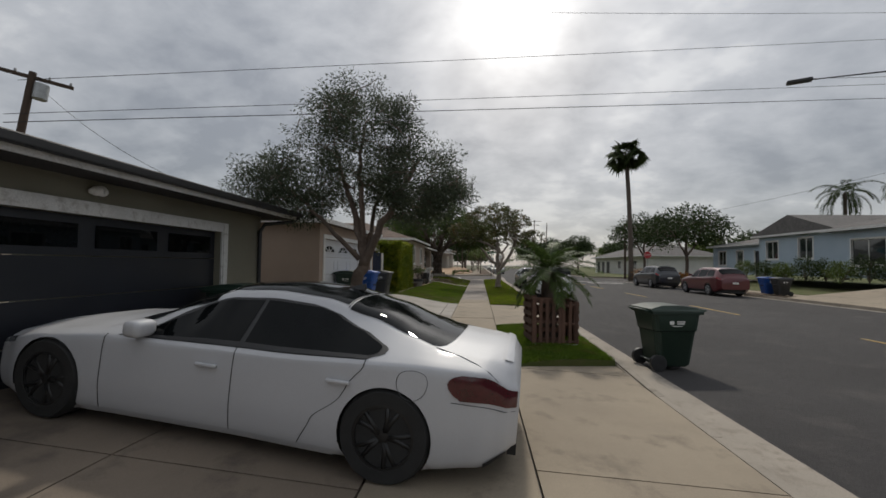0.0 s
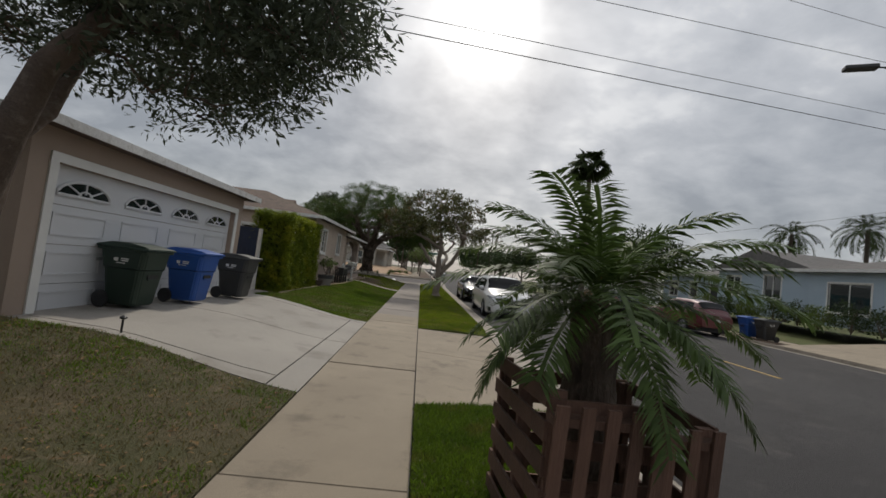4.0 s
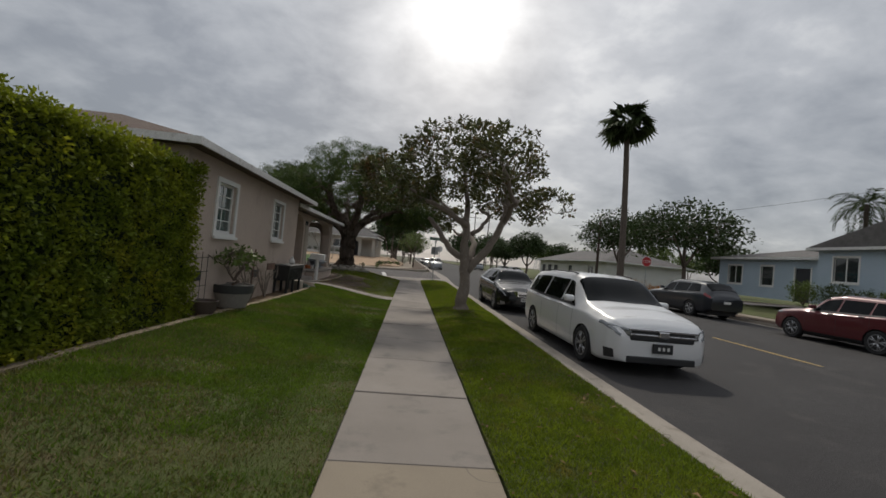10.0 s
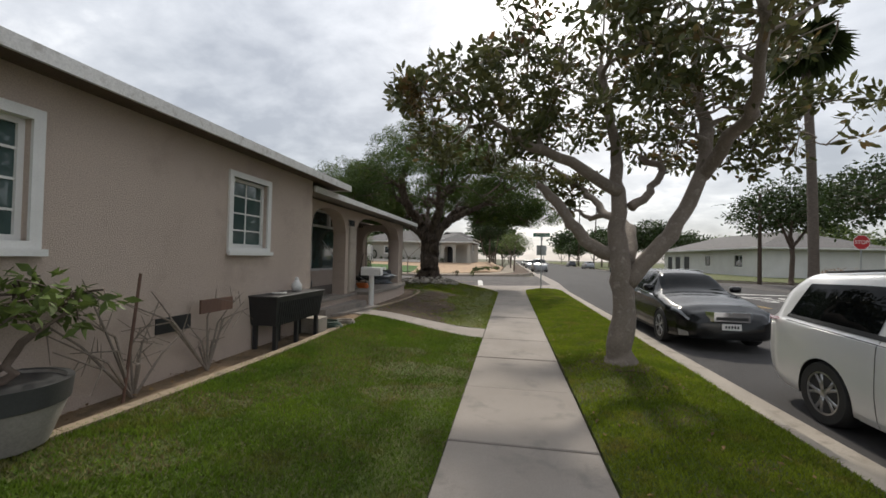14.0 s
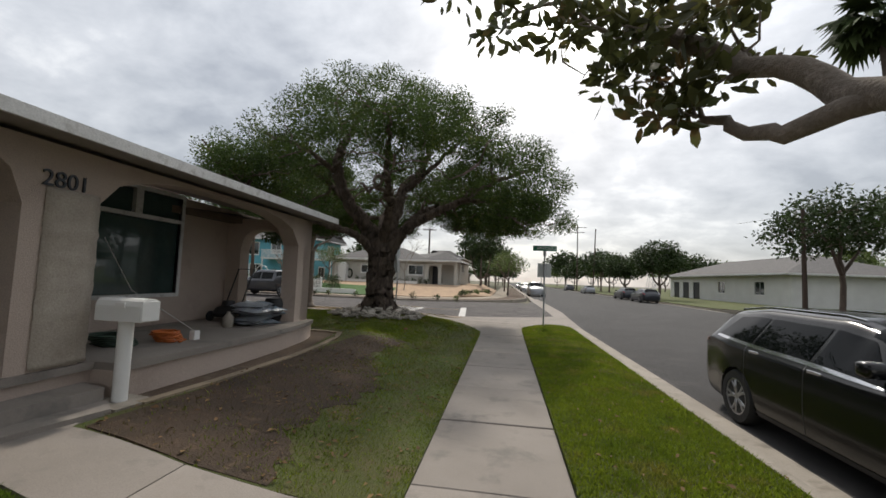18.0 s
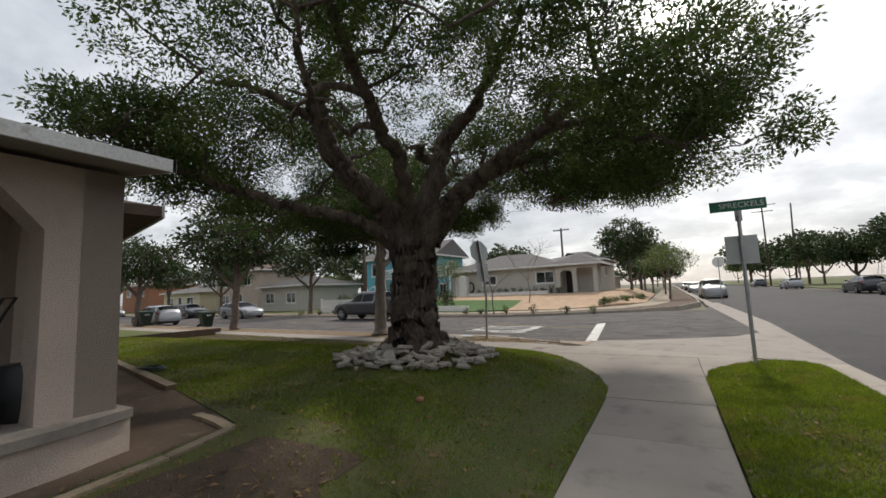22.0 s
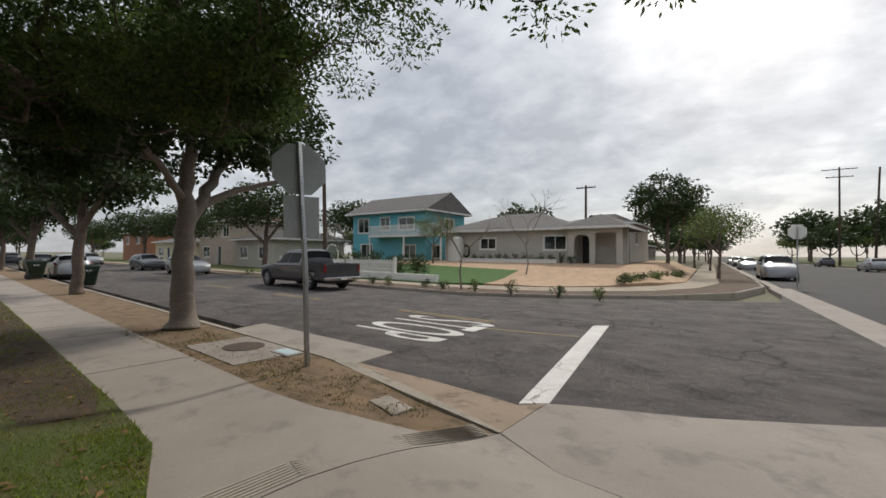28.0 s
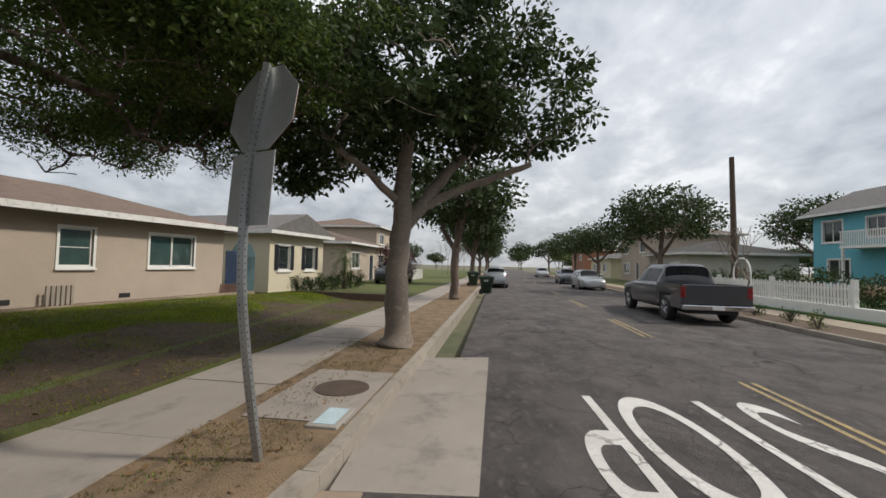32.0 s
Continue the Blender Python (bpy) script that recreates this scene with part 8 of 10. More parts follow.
VAN = Body(5.2, 1.98, [(0, 0.80), (0.01, 0.90), (0.04, 0.99), (0.15, 1.09), (0.215, 1.16), (0.36, 1.64), (0.46, 1.70), (0.7, 1.71), (0.9, 1.66), (0.96, 1.50), (0.99, 1.1), (1, 0.95)],
           [(0, 0.70), (0.02, 0.82), (0.06, 0.90), (0.2, 1.0), (0.5, 1.03), (0.9, 1.10), (0.985, 1.06), (1, 0.85)], [(0, 0.24), (0.08, 0.18), (0.9, 0.2), (1, 0.34)],
           [(0, 0.70), (0.012, 0.80), (0.035, 0.89), (0.09, 0.965), (0.2, 0.99), (0.3, 1.0), (0.8, 1.0), (0.93, 0.95), (0.98, 0.87), (1, 0.78)],
           [(0, 0.86), (0.2, 0.85), (0.3, 0.78), (0.4, 0.74), (0.85, 0.74), (0.97, 0.80), (1, 0.85)])
car("white_minivan", "white minivan with chrome grille parked at the kerb", pose(4.66, 20.25, ROAD_Z, 0, 0, 90) @ Matrix.Diagonal((0.96, 0.98, 0.93, 1)), VAN, (0.95, 4.0), 0.345, P_WHITE2, M_ALLOY,
    {"front": (lambda f: 0.212 + 0.02 * (1 - f), lambda f: 0.352), "rear": (0.93, 0.972), "sides": [(0.285, 0.42, 0.385, 0.425), (0.435, 0.64, 0.435, 0.64), (0.655, 0.90, 0.655, 0.88)], "doors": (0.28, 0.43, 0.645), "handles": (0.40, 0.47), "mirror": 0.31, "sill_mat": P_WHITE2},
    [("headlight", 0.004, 0.075, 4.0, 4.95, M_LENS, "swept clear headlight")], extras=van_extras)


def wagon_extras(root, B):
    part("grille", prism([(-0.05, -0.30), (0.06, -0.40), (0.06, 0.40), (-0.05, 0.30)], 0.57, 0.74), M_CHROME, root, "bright chrome shield grille")
    part("grille_slot", prism([(-0.058, -0.25), (-0.03, -0.31), (-0.03, 0.31), (-0.058, 0.25)], 0.60, 0.655), M_BLACK, root, "black slot in the grille")
    part("badge", lathe([(0.035, 0), (0.035, 0.01)], 14), M_CHROME, root).matrix_basis = pose(-0.055, 0, 0.70, 0, -90, 0)
    part("plate", box(-0.04, -0.16, 0.42, -0.015, 0.16, 0.53), M_WHITE, root, "white number plate")
    for k in range(5):
        part("plate_mark", box(-0.044, -0.12 + 0.05 * k, 0.45, -0.041, -0.09 + 0.05 * k, 0.50), M_DARKNAVY, root)
    for sd in (-1, 1):
        part("roof_rail", tube([B.at(0.46 + 0.045 * k, 7.0, sd, 0.035) for k in range(10)], 0.014, 6), M_CHROME, root, "chrome roof rail")
        part("fog_lamp", B.patch(0.015, 0.05, 1.3, 2.2, 0.006, sd), M_LENS, root)


WAGON = Body(4.8, 1.84, [(0, 0.62), (0.02, 0.72), (0.08, 0.82), (0.24, 0.95), (0.30, 1.03), (0.42, 1.37), (0.5, 1.43), (0.75, 1.44), (0.88, 1.38), (0.95, 1.18), (0.985, 1.0), (1, 0.9)],
             [(0, 0.55), (0.06, 0.74), (0.28, 0.9), (0.6, 0.96), (0.9, 1.03), (1, 0.85)], [(0, 0.24), (0.08, 0.17), (0.9, 0.2), (1, 0.34)],
             [(0, 0.62), (0.02, 0.78), (0.06, 0.9), (0.14, 0.98), (0.5, 0.985), (0.8, 1.0), (0.93, 0.93), (1, 0.76)],
             [(0, 0.86), (0.24, 0.86), (0.34, 0.74), (0.44, 0.66), (0.8, 0.66), (0.94, 0.74), (1, 0.84)])
WAGON_GLASS = {"front": (lambda f: 0.262, lambda f: 0.43), "rear": (0.885, 0.962), "sides": [(0.315, 0.50, 0.415, 0.503), (0.515, 0.70, 0.515, 0.70), (0.712, 0.87, 0.712, 0.835)], "doors": (0.29, 0.51, 0.715), "handles": (0.475, 0.67), "mirror": 0.345, "handle_mat": M_CHROME}
WAGON_LIGHTS = [("headlight", 0.015, 0.10, 4.0, 5.0, M_LENS, "clear swept headlight"), ("tail_light", 0.92, 0.985, 4.0, 5.2, M_TAIL, "wide red tail light")]
car("black_wagon", "glossy black estate car with roof rails at the kerb", pose(4.5, 27.5, ROAD_Z, 0, 0, 90), WAGON, (0.92, 3.62), 0.33, P_BLACK, M_ALLOY, WAGON_GLASS, WAGON_LIGHTS, extras=wagon_extras, trim=M_CHROME)

SUV = Body(4.75, 1.88, [(0, 0.75), (0.02, 0.88), (0.08, 1.0), (0.24, 1.10), (0.30, 1.2), (0.40, 1.58), (0.5, 1.66), (0.75, 1.65), (0.88, 1.58), (0.95, 1.35), (0.985, 1.1), (1, 1.0)],
           [(0, 0.65), (0.06, 0.9), (0.28, 1.03), (0.6, 1.08), (0.9, 1.14), (1, 0.95)], [(0, 0.3), (0.08, 0.24), (0.9, 0.26), (1, 0.42)],
           [(0, 0.64), (0.02, 0.8), (0.06, 0.9), (0.14, 0.98), (0.5, 0.99), (0.8, 1.0), (0.93, 0.94), (1, 0.8)],
           [(0, 0.86), (0.24, 0.86), (0.34, 0.76), (0.44, 0.70), (0.8, 0.70), (0.94, 0.76), (1, 0.84)])


def tail_plate(root, B):
    part("plate", box(B.L - 0.02, -0.16, 0.72, B.L + 0.012, 0.16, 0.83), M_WHITE, root, "white number plate")


suv = car("dark_suv", "dark blue compact SUV parked at the far kerb", pose(15.25, 36.9, ROAD_Z, 0, 0, -90) @ Matrix.Diagonal((1.11, 1.03, 1.05, 1)), SUV, (0.92, 3.62), 0.36, P_DARK, M_ALLOY, dict(WAGON_GLASS, front=(lambda f: 0.265, lambda f: 0.415)), WAGON_LIGHTS, extras=tail_plate, group="cars across the street")
car("red_suv", "dark red SUV parked at the far kerb", pose(15.3, 28.5, ROAD_Z, 0, 0, -90), SUV, (0.92, 3.62), 0.36, P_RED, M_ALLOY, dict(WAGON_GLASS, front=(lambda f: 0.265, lambda f: 0.415)), WAGON_LIGHTS, extras=tail_plate, group="cars across the street")
car("silver_minivan", "silver minivan parked facing the crossing", pose(4.4, 73.5, ROAD_Z, 0, 0, 90), VAN, (0.95, 4.0), 0.345, P_SILVER, M_ALLOY,
    {"front": (lambda f: 0.195, lambda f: 0.385), "rear": (0.93, 0.972), "sides": [(0.27, 0.42, 0.40, 0.425), (0.435, 0.64, 0.435, 0.64), (0.655, 0.90, 0.655, 0.88)], "doors": (0.28, 0.43, 0.645), "handles": (0.40, 0.47), "mirror": 0.31},
    [("headlight", 0.012, 0.085, 4.15, 5.0, M_LENS, ""), ("tail_light", 0.93, 0.985, 4.2, 5.6, M_TAIL, "")])
dark = car("dark_hatchback", "dark sedan parked down the street", pose(15.4, 74, ROAD_Z, 0, 0, -90), WAGON, (0.92, 3.62), 0.33, P_DARK, M_ALLOY, WAGON_GLASS, WAGON_LIGHTS, group="parked cars far off")
silver = car("silver_car", "silver hatchback parked far down the street", pose(4.3, 96, ROAD_Z, 0, 0, 90), WAGON, (0.92, 3.62), 0.33, P_SILVER, M_ALLOY, WAGON_GLASS, WAGON_LIGHTS, group="parked cars far off")
for o, x, y, a in ((dark, 15.4, 81, -90), (silver, 15.4, 104, -90), (dark, 4.4, 112, 90), (silver, 4.4, 130, 90), (dark, 15.4, 126, -90)):
    copy_thing(o, pose(x, y, ROAD_Z, 0, 0, a))
for o, x, y, a in ((silver, -34, 1.1, 0), (dark, -46, 1.1, 0), (silver, -30, 8.0, 180), (dark, -40, 8.1, 180), (silver, -62, 8.0, 180), (dark, -70, 1.2, 0)):
    copy_thing(o, CS @ pose(x, y, ROAD_Z, 0, 0, a))
copy_thing(suv, pose(-28.5, 39.8, 0.02, 0, 0, 174))


def pickup():
    root = thing("pickup_truck", "dark grey pickup truck with a covered bed cab", "truck", CS @ pose(-18.6, 7.5, ROAD_Z))
    L, W = 5.7, 1.0
    B = Body(3.9, 2.0, [(0, 0.85), (0.03, 0.98), (0.1, 1.08), (0.36, 1.15), (0.42, 1.25), (0.55, 1.72), (0.65, 1.8), (0.93, 1.79), (0.985, 1.70), (1, 1.25)], [(0, 0.75), (0.1, 0.98), (0.4, 1.12), (1, 1.14)], [(0, 0.42), (0.1, 0.36), (1, 0.38)],
             [(0, 0.7), (0.03, 0.86), (0.1, 0.97), (0.4, 1.0), (1, 0.98)], [(0, 0.86), (0.36, 0.86), (0.5, 0.74), (0.9, 0.72), (1, 0.72)])
    part("cab", B.shell([(0.95, 0.39)], 0.47), P_GREY, root, smooth=True, auto=50)
    part("windscreen", B.full_patch(0.385, 0.57, 6.25, 0.004), M_CARGLASS, root, smooth=True)
    part("rear_window", B.full_patch(0.975, 0.999, 6.25, 0.01), M_CARGLASS, root)
    for sd in (-1, 1):
        for a0, a1, b0, b1 in ((0.46, 0.70, 0.56, 0.70), (0.715, 0.95, 0.715, 0.94)):
            part("side_window", B.patch(lambda f, p=a0, q=b0: p + (q - p) * f, lambda f, p=a1, q=b1: p + (q - p) * f, 5.1, 6.08, 0.006, sd), M_CARGLASS, root, smooth=True)
    bm = wall_mesh(1.85, 0.72, (), 0.06)
    for y0, y1 in ((-0.97, -0.90), (0.90, 0.97)):
        part("bed_side", box(3.9, y0, 0.98, 5.7, y1, 1.18, box(3.9, y0, 0.48, 4.1, y1, 0.98, box(5.0, y0, 0.48, 5.7, y1, 0.98, box(4.1, y0, 0.88, 5.0, y1, 0.98)))), P_GREY, root)
    part("tailgate", box(5.62, -0.9, 0.62, 5.7, 0.9, 1.18, None, 0.015), P_GREY, root)
    part("bed_floor", box(3.9, -0.9, 0.55, 5.62, 0.9, 0.62), M_BLACK, root)
    part("bumper", box(5.62, -0.95, 0.45, 5.82, 0.95, 0.60, None, 0.03), M_CHROME, root, "chrome step bumper")
    part("plate", box(5.825, -0.16, 0.47, 5.835, 0.16, 0.58), M_WHITE, root)
    for sd in (-1, 1):
        part("tail_light", box(5.63, sd * 0.9 - 0.07, 0.80, 5.715, sd * 0.9 + 0.07, 1.12, None, 0.01), M_TAIL, root)
        for wx in (0.95, 4.55):
            wheel(root, wx, sd * 0.86, 0.39, 0.26, sd, M_ALLOY, 6, False)
    part("chassis", box(0.4, -0.7, 0.32, 5.5, 0.7, 0.5), M_BLACK, root)


pickup()

# ---- things along the walk ----
def wheelie_bin(name, label, m, body_mat, lid_mat, open_logo=True, group="wheeled bins"):
    """A wheeled refuse bin; its front faces +x, its wheels are at the back."""
    root = thing(name, label, "bin", m, group)
    bm = bmesh.new()
    rings = []
    for z, x0, x1, w in ((0.06, -0.22, 0.27, 0.44), (0.10, -0.25, 0.30, 0.50), (0.62, -0.31, 0.37, 0.58), (0.64, -0.33, 0.39, 0.61), (0.86, -0.37, 0.42, 0.64), (0.92, -0.37, 0.43, 0.65)):
        c = 0.06
        rings.append([bm.verts.new(p) for p in ((x0 + c, -w / 2, z), (x1 - c, -w / 2, z), (x1, -w / 2 + c, z), (x1, w / 2 - c, z), (x1 - c, w / 2, z), (x0 + c, w / 2, z), (x0, w / 2 - c, z), (x0, -w / 2 + c, z))])
    for a, b in zip(rings, rings[1:]):
        for k in range(8):
            bm.faces.new((a[k], a[(k + 1) % 8], b[(k + 1) % 8], b[k]))
    bm.faces.new(rings[0][::-1])
    bm.faces.new(rings[-1])
    bmesh.ops.bevel(bm, geom=[e for e in bm.edges if abs(e.verts[0].co.z - e.verts[1].co.z) > 0.1], offset=0.02, segments=2, affect="EDGES")
    bd = part("body", bm, body_mat, root, smooth=True, auto=35)
    part("rim", box(-0.39, -0.34, 0.90, 0.45, 0.34, 0.945, None, 0.012), body_mat, root)
    bm = bmesh.new()
    n = 10
    prof = [(-0.41, 0.95), (-0.41, 0.985), (-0.2, 1.035), (0.1, 1.04), (0.38, 1.0), (0.48, 0.975), (0.485, 0.95)]
    cols = [[bm.verts.new((x, w * (0.345 if k in (0, 1, 5, 6) else 0.30), z)) for k, (x, z) in enumerate(prof)] for w in (-1, -0.93, 0.93, 1)]
    for v in cols[0] + cols[3]:
        v.co.z = min(v.co.z, 0.975)
    for a, b in zip(cols, cols[1:]):
        for k in range(6):
            bm.faces.new((a[k], a[k + 1], b[k + 1], b[k]))
    bm.faces.new(cols[0])
    bm.faces.new(cols[-1][::-1])
    bm.faces.new([c[0] for c in cols])
    bm.faces.new([c[-1] for c in cols][::-1])
    bmesh.ops.recalc_face_normals(bm, faces=bm.faces)
    part("lid", bm, lid_mat, root, smooth=True, auto=30)
    part("handle", tube([(-0.40, -0.26, 0.93), (-0.47, -0.25, 0.96), (-0.47, 0.25, 0.96), (-0.40, 0.26, 0.93)], 0.016, 8), body_mat, root, smooth=True)
    for s in (-1, 1):
        w = new("wheel")
        w.parent, w.matrix_basis = root, pose(-0.27, 0.27 * s, 0.13, -90 * s, 0, 0)
        part("tyre", lathe([(0.10, -0.035), (0.13, -0.03), (0.13, 0.03), (0.10, 0.035), (0.03, 0.028)], 20), M_BLACK, w, smooth=True, auto=40)
    part("axle", tube([(-0.27, -0.24, 0.13), (-0.27, 0.24, 0.13)], 0.014, 8), M_STEEL, root)
    part("front_slot", box(0.355, -0.12, 0.50, 0.372, 0.12, 0.56), M_BLACK, root)
    part("front_bar", box(0.365, -0.13, 0.475, 0.39, 0.13, 0.492, None, 0.006), body_mat, root)
    for s in (-1, 1):
        y = 0.313 * s
        lg = [(-0.10, 0.74, 0.07, 0.055), (0.02, 0.775, 0.13, 0.018), (0.02, 0.745, 0.12, 0.018), (-0.06, 0.71, 0.16, 0.012)]
        for k, (x, z, w, h) in enumerate(lg):
            part("mark", box(x, min(y, y + 0.004 * s), z, x + w, max(y, y + 0.004 * s), z + h), M_WHITE, root, "faded white printed mark")
    return root


def pallet(parent, m, w, h, n, back=True, lying=False):
    """An upright pallet, in its local x-z plane; its boards stand, or lie when it stands on its side."""
    root = new("pallet")
    root.parent, root.matrix_basis = parent, m
    if lying:
        bw = h / n * 0.62
        for k in range(n):
            z = 0.01 + (h - bw) * k / (n - 1)
            part("board", box(0, 0, z, w, 0.018, z + bw), M_WOOD_OLD, root)
        for x in (0.0, w / 2 - 0.02, w - 0.04):
            part("rail", box(x, 0.02, 0.01, x + 0.04, 0.1, h), M_WOOD_OLD, root)
        return
    bw = w / n * 0.56
    for k in range(n):
        x = (w - bw) * k / (n - 1)
        part("board", box(x, 0, 0.01, x + bw, 0.018, h), M_WOOD_OLD, root)
    for z in (0.02, h / 2 - 0.04, h - 0.1):
        part("rail", box(0, 0.02, z, w, 0.09, z + 0.04), M_WOOD_OLD, root)
    if back:
        for k in range(5):
            z = 0.03 + (h - 0.12) * k / 4
            part("board", box(0, 0.092, z, w, 0.11, z + 0.085), M_WOOD_OLD, root)


def planter():
    root = thing("pallet_planter", "weathered brown pallet boards boxed round a palm", "planter")
    pallet(root, pose(1.78, 7.0, 0.05, 4, 0, 3), 0.54, 0.87, 5)
    pallet(root, pose(2.33, 7.05, 0.05, 3, 0, 5), 0.30, 0.80, 3, False)
    pallet(root, pose(1.72, 7.92, 0.05, 0, -3, -87), 0.92, 0.86, 6, lying=True)
    pallet(root, pose(2.66, 7.12, 0.05, 0, 0, 90), 0.82, 0.78, 6, lying=True)
    pallet(root, pose(2.64, 7.98, 0.05, 0, 0, 180), 0.88, 0.78, 6, lying=True)
    part("base_strip", moved(box(0, -0.02, 0.0, 0.84, -0.002, 0.02), pose(1.78, 6.99, 0.05, 0, 0, 3)), M_WHITE, root, "thin white base strip")


planter()
wheelie_bin("green_bin", "dark green wheeled bin standing in the gutter", pose(3.85, 6.35, ROAD_Z, 0, 0, 8), M_BIN_GREEN, M_BIN_GREEN)
wheelie_bin("blue_bin", "bright blue wheeled bin by the dark garage", pose(-2.35, 5.75, 0.08, 0, 0, 176), M_BIN_BLUE, M_BIN_BLUE)
wheelie_bin("green_bin", "dark green wheeled bin behind the blue one", pose(-3.25, 5.85, 0.10, 0, 0, 178), M_BIN_GREEN, M_BIN_GREEN)
wheelie_bin("green_bin", "dark green wheeled bin before the white garage", pose(-3.27, 11.66, 0.285, 0, 0, -4) @ Matrix.Diagonal((0.88, 0.88, 0.95, 1)), M_BIN_GREEN, M_BIN_GREEN)
wheelie_bin("blue_bin", "bright blue wheeled bin before the white garage", pose(-3.05, 12.82, 0.285, 0, 0, -4) @ Matrix.Diagonal((0.88, 0.88, 0.95, 1)), M_BIN_BLUE, M_BIN_BLUE)
wheelie_bin("grey_bin", "dark grey wheeled bin before the white garage", pose(-2.85, 14.2, 0.285, 0, 0, -4) @ Matrix.Diagonal((0.86, 0.86, 0.92, 1)), M_BIN_GREY, M_BIN_GREY)
wheelie_bin("blue_bin", "blue wheeled bin across the street", pose(17.6, 24.6, 0.0, 0, 0, 180), M_BIN_BLUE, M_BIN_BLUE)
wheelie_bin("grey_bin", "grey wheeled bin across the street", pose(17.7, 23.7, 0.0, 0, 0, 180), M_BIN_GREY, M_BIN_GREY)
wheelie_bin("green_bin", "dark green wheeled bin by the far kerb tree", CS @ pose(-23, 0.6, ROAD_Z, 0, 0, 90), M_BIN_GREEN, M_BIN_GREEN)
wheelie_bin("green_bin", "dark green wheeled bin further along the side street", CS @ pose(-29, -0.5, 0, 0, 0, 90), M_BIN_GREEN, M_BIN_GREEN)


def gate():
    root = thing("blue_gate", "dark blue boarded side gate with white post", "gate")
    for k in range(9):
        part("board", box(-4.62 + 0.13 * k, 16.60, 0.29, -4.62 + 0.13 * k + 0.126, 16.63, 1.97), M_NAVY, root)
    part("rail", box(-4.62, 16.635, 0.45, -3.45, 16.67, 0.55), M_NAVY, root)
    part("rail", box(-4.62, 16.635, 1.7, -3.45, 16.67, 1.8), M_NAVY, root)
    part("post", box(-3.44, 16.56, 0.25, -3.36, 16.66, 1.95), M_WHITE, root, "white painted gate post")
    part("post", box(-4.74, 16.56, 0.25, -4.63, 16.66, 1.95), M_WHITE, root, "white painted gate post")


gate()


def pot(name, label, m, r, h, mt, band=None):
    root = thing(name, label, "pot", m)
    part("bowl", lathe([(r * 0.62, 0), (r * 0.7, 0.01), (r * 0.95, h * 0.6), (r, h * 0.97), (r * 1.03, h), (r * 0.93, h), (r * 0.9, h * 0.85), (0.02, h * 0.84)], 28), mt, root, smooth=True, auto=40)
    if band:
        part("band", lathe([(r * 0.965, h * 0.66), (r * 1.01, h * 0.68), (r * 1.045, h * 0.97), (r * 1.05, h * 1.01), (r * 0.94, h * 1.012), (r * 0.93, h * 0.95)], 28), band, root, smooth=True, auto=40)
    return root


POT_GREY = mat("grey_glazed_pot", (0.27, 0.25, 0.22), (0.22, 0.20, 0.18), 4, 0.6, 0.1, 60)
pz = land(-2.56, 21.3)
pot("large_pot", "grey two-tone pot holding a citrus shrub", pose(-2.56, 21.3, pz), 0.32, 0.40, POT_GREY, M_BIN_GREY)
pot("small_pot", "brown shallow pot on the soil bed", pose(-2.62, 20.42, land(-2.62, 20.42) - 0.01), 0.21, 0.22, mat("brown_pot", (0.09, 0.065, 0.055), (0.07, 0.05, 0.04), 4, 0.7, 0.1, 60))
tree("citrus_shrub", "small spreading citrus shrub in a pot", (-2.56, 21.3, pz + 0.32), [[(0, 0, 0, 0.03), (0.02, 0.02, 0.2, 0.026), (0.08, 0.08, 0.42, 0.02)], [(0, 0, 0.15, 0.018), (-0.1, -0.2, 0.4, 0.012)], [(0.03, 0.03, 0.25, 0.016), (0.1, 0.3, 0.5, 0.01)]],
     [(0, -0.3, 0.52, 0.25, 0.32, 0.14, 1), (0.05, 0.32, 0.5, 0.25, 0.34, 0.14, 1), (0.05, 0.05, 0.6, 0.25, 0.3, 0.12, 1)], M_BARK_BROWN, M_L_LIGHT, 3, twigs=36, per=7, leaf_size=0.11, aspect=0.42, spread=0.1, seg=6, limb_r=0.012, mid=5, category="shrub")


def trellis():
    root = thing("wire_trellis", "thin rusty wire trellis frame on the bed", "trellis", pose(-2.72, 20.1, land(-2.7, 20.1)))
    for k in range(4):
        part("wire", tube([(0, 0.18 * k, 0), (0, 0.18 * k, 0.95 - 0.04 * (k % 2))], 0.005, 5), M_WIRE, root)
    for k in range(4):
        part("wire", tube([(0.005, 0, 0.2 + 0.22 * k), (0.005, 0.56, 0.2 + 0.22 * k)], 0.005, 5), M_WIRE, root)


trellis()


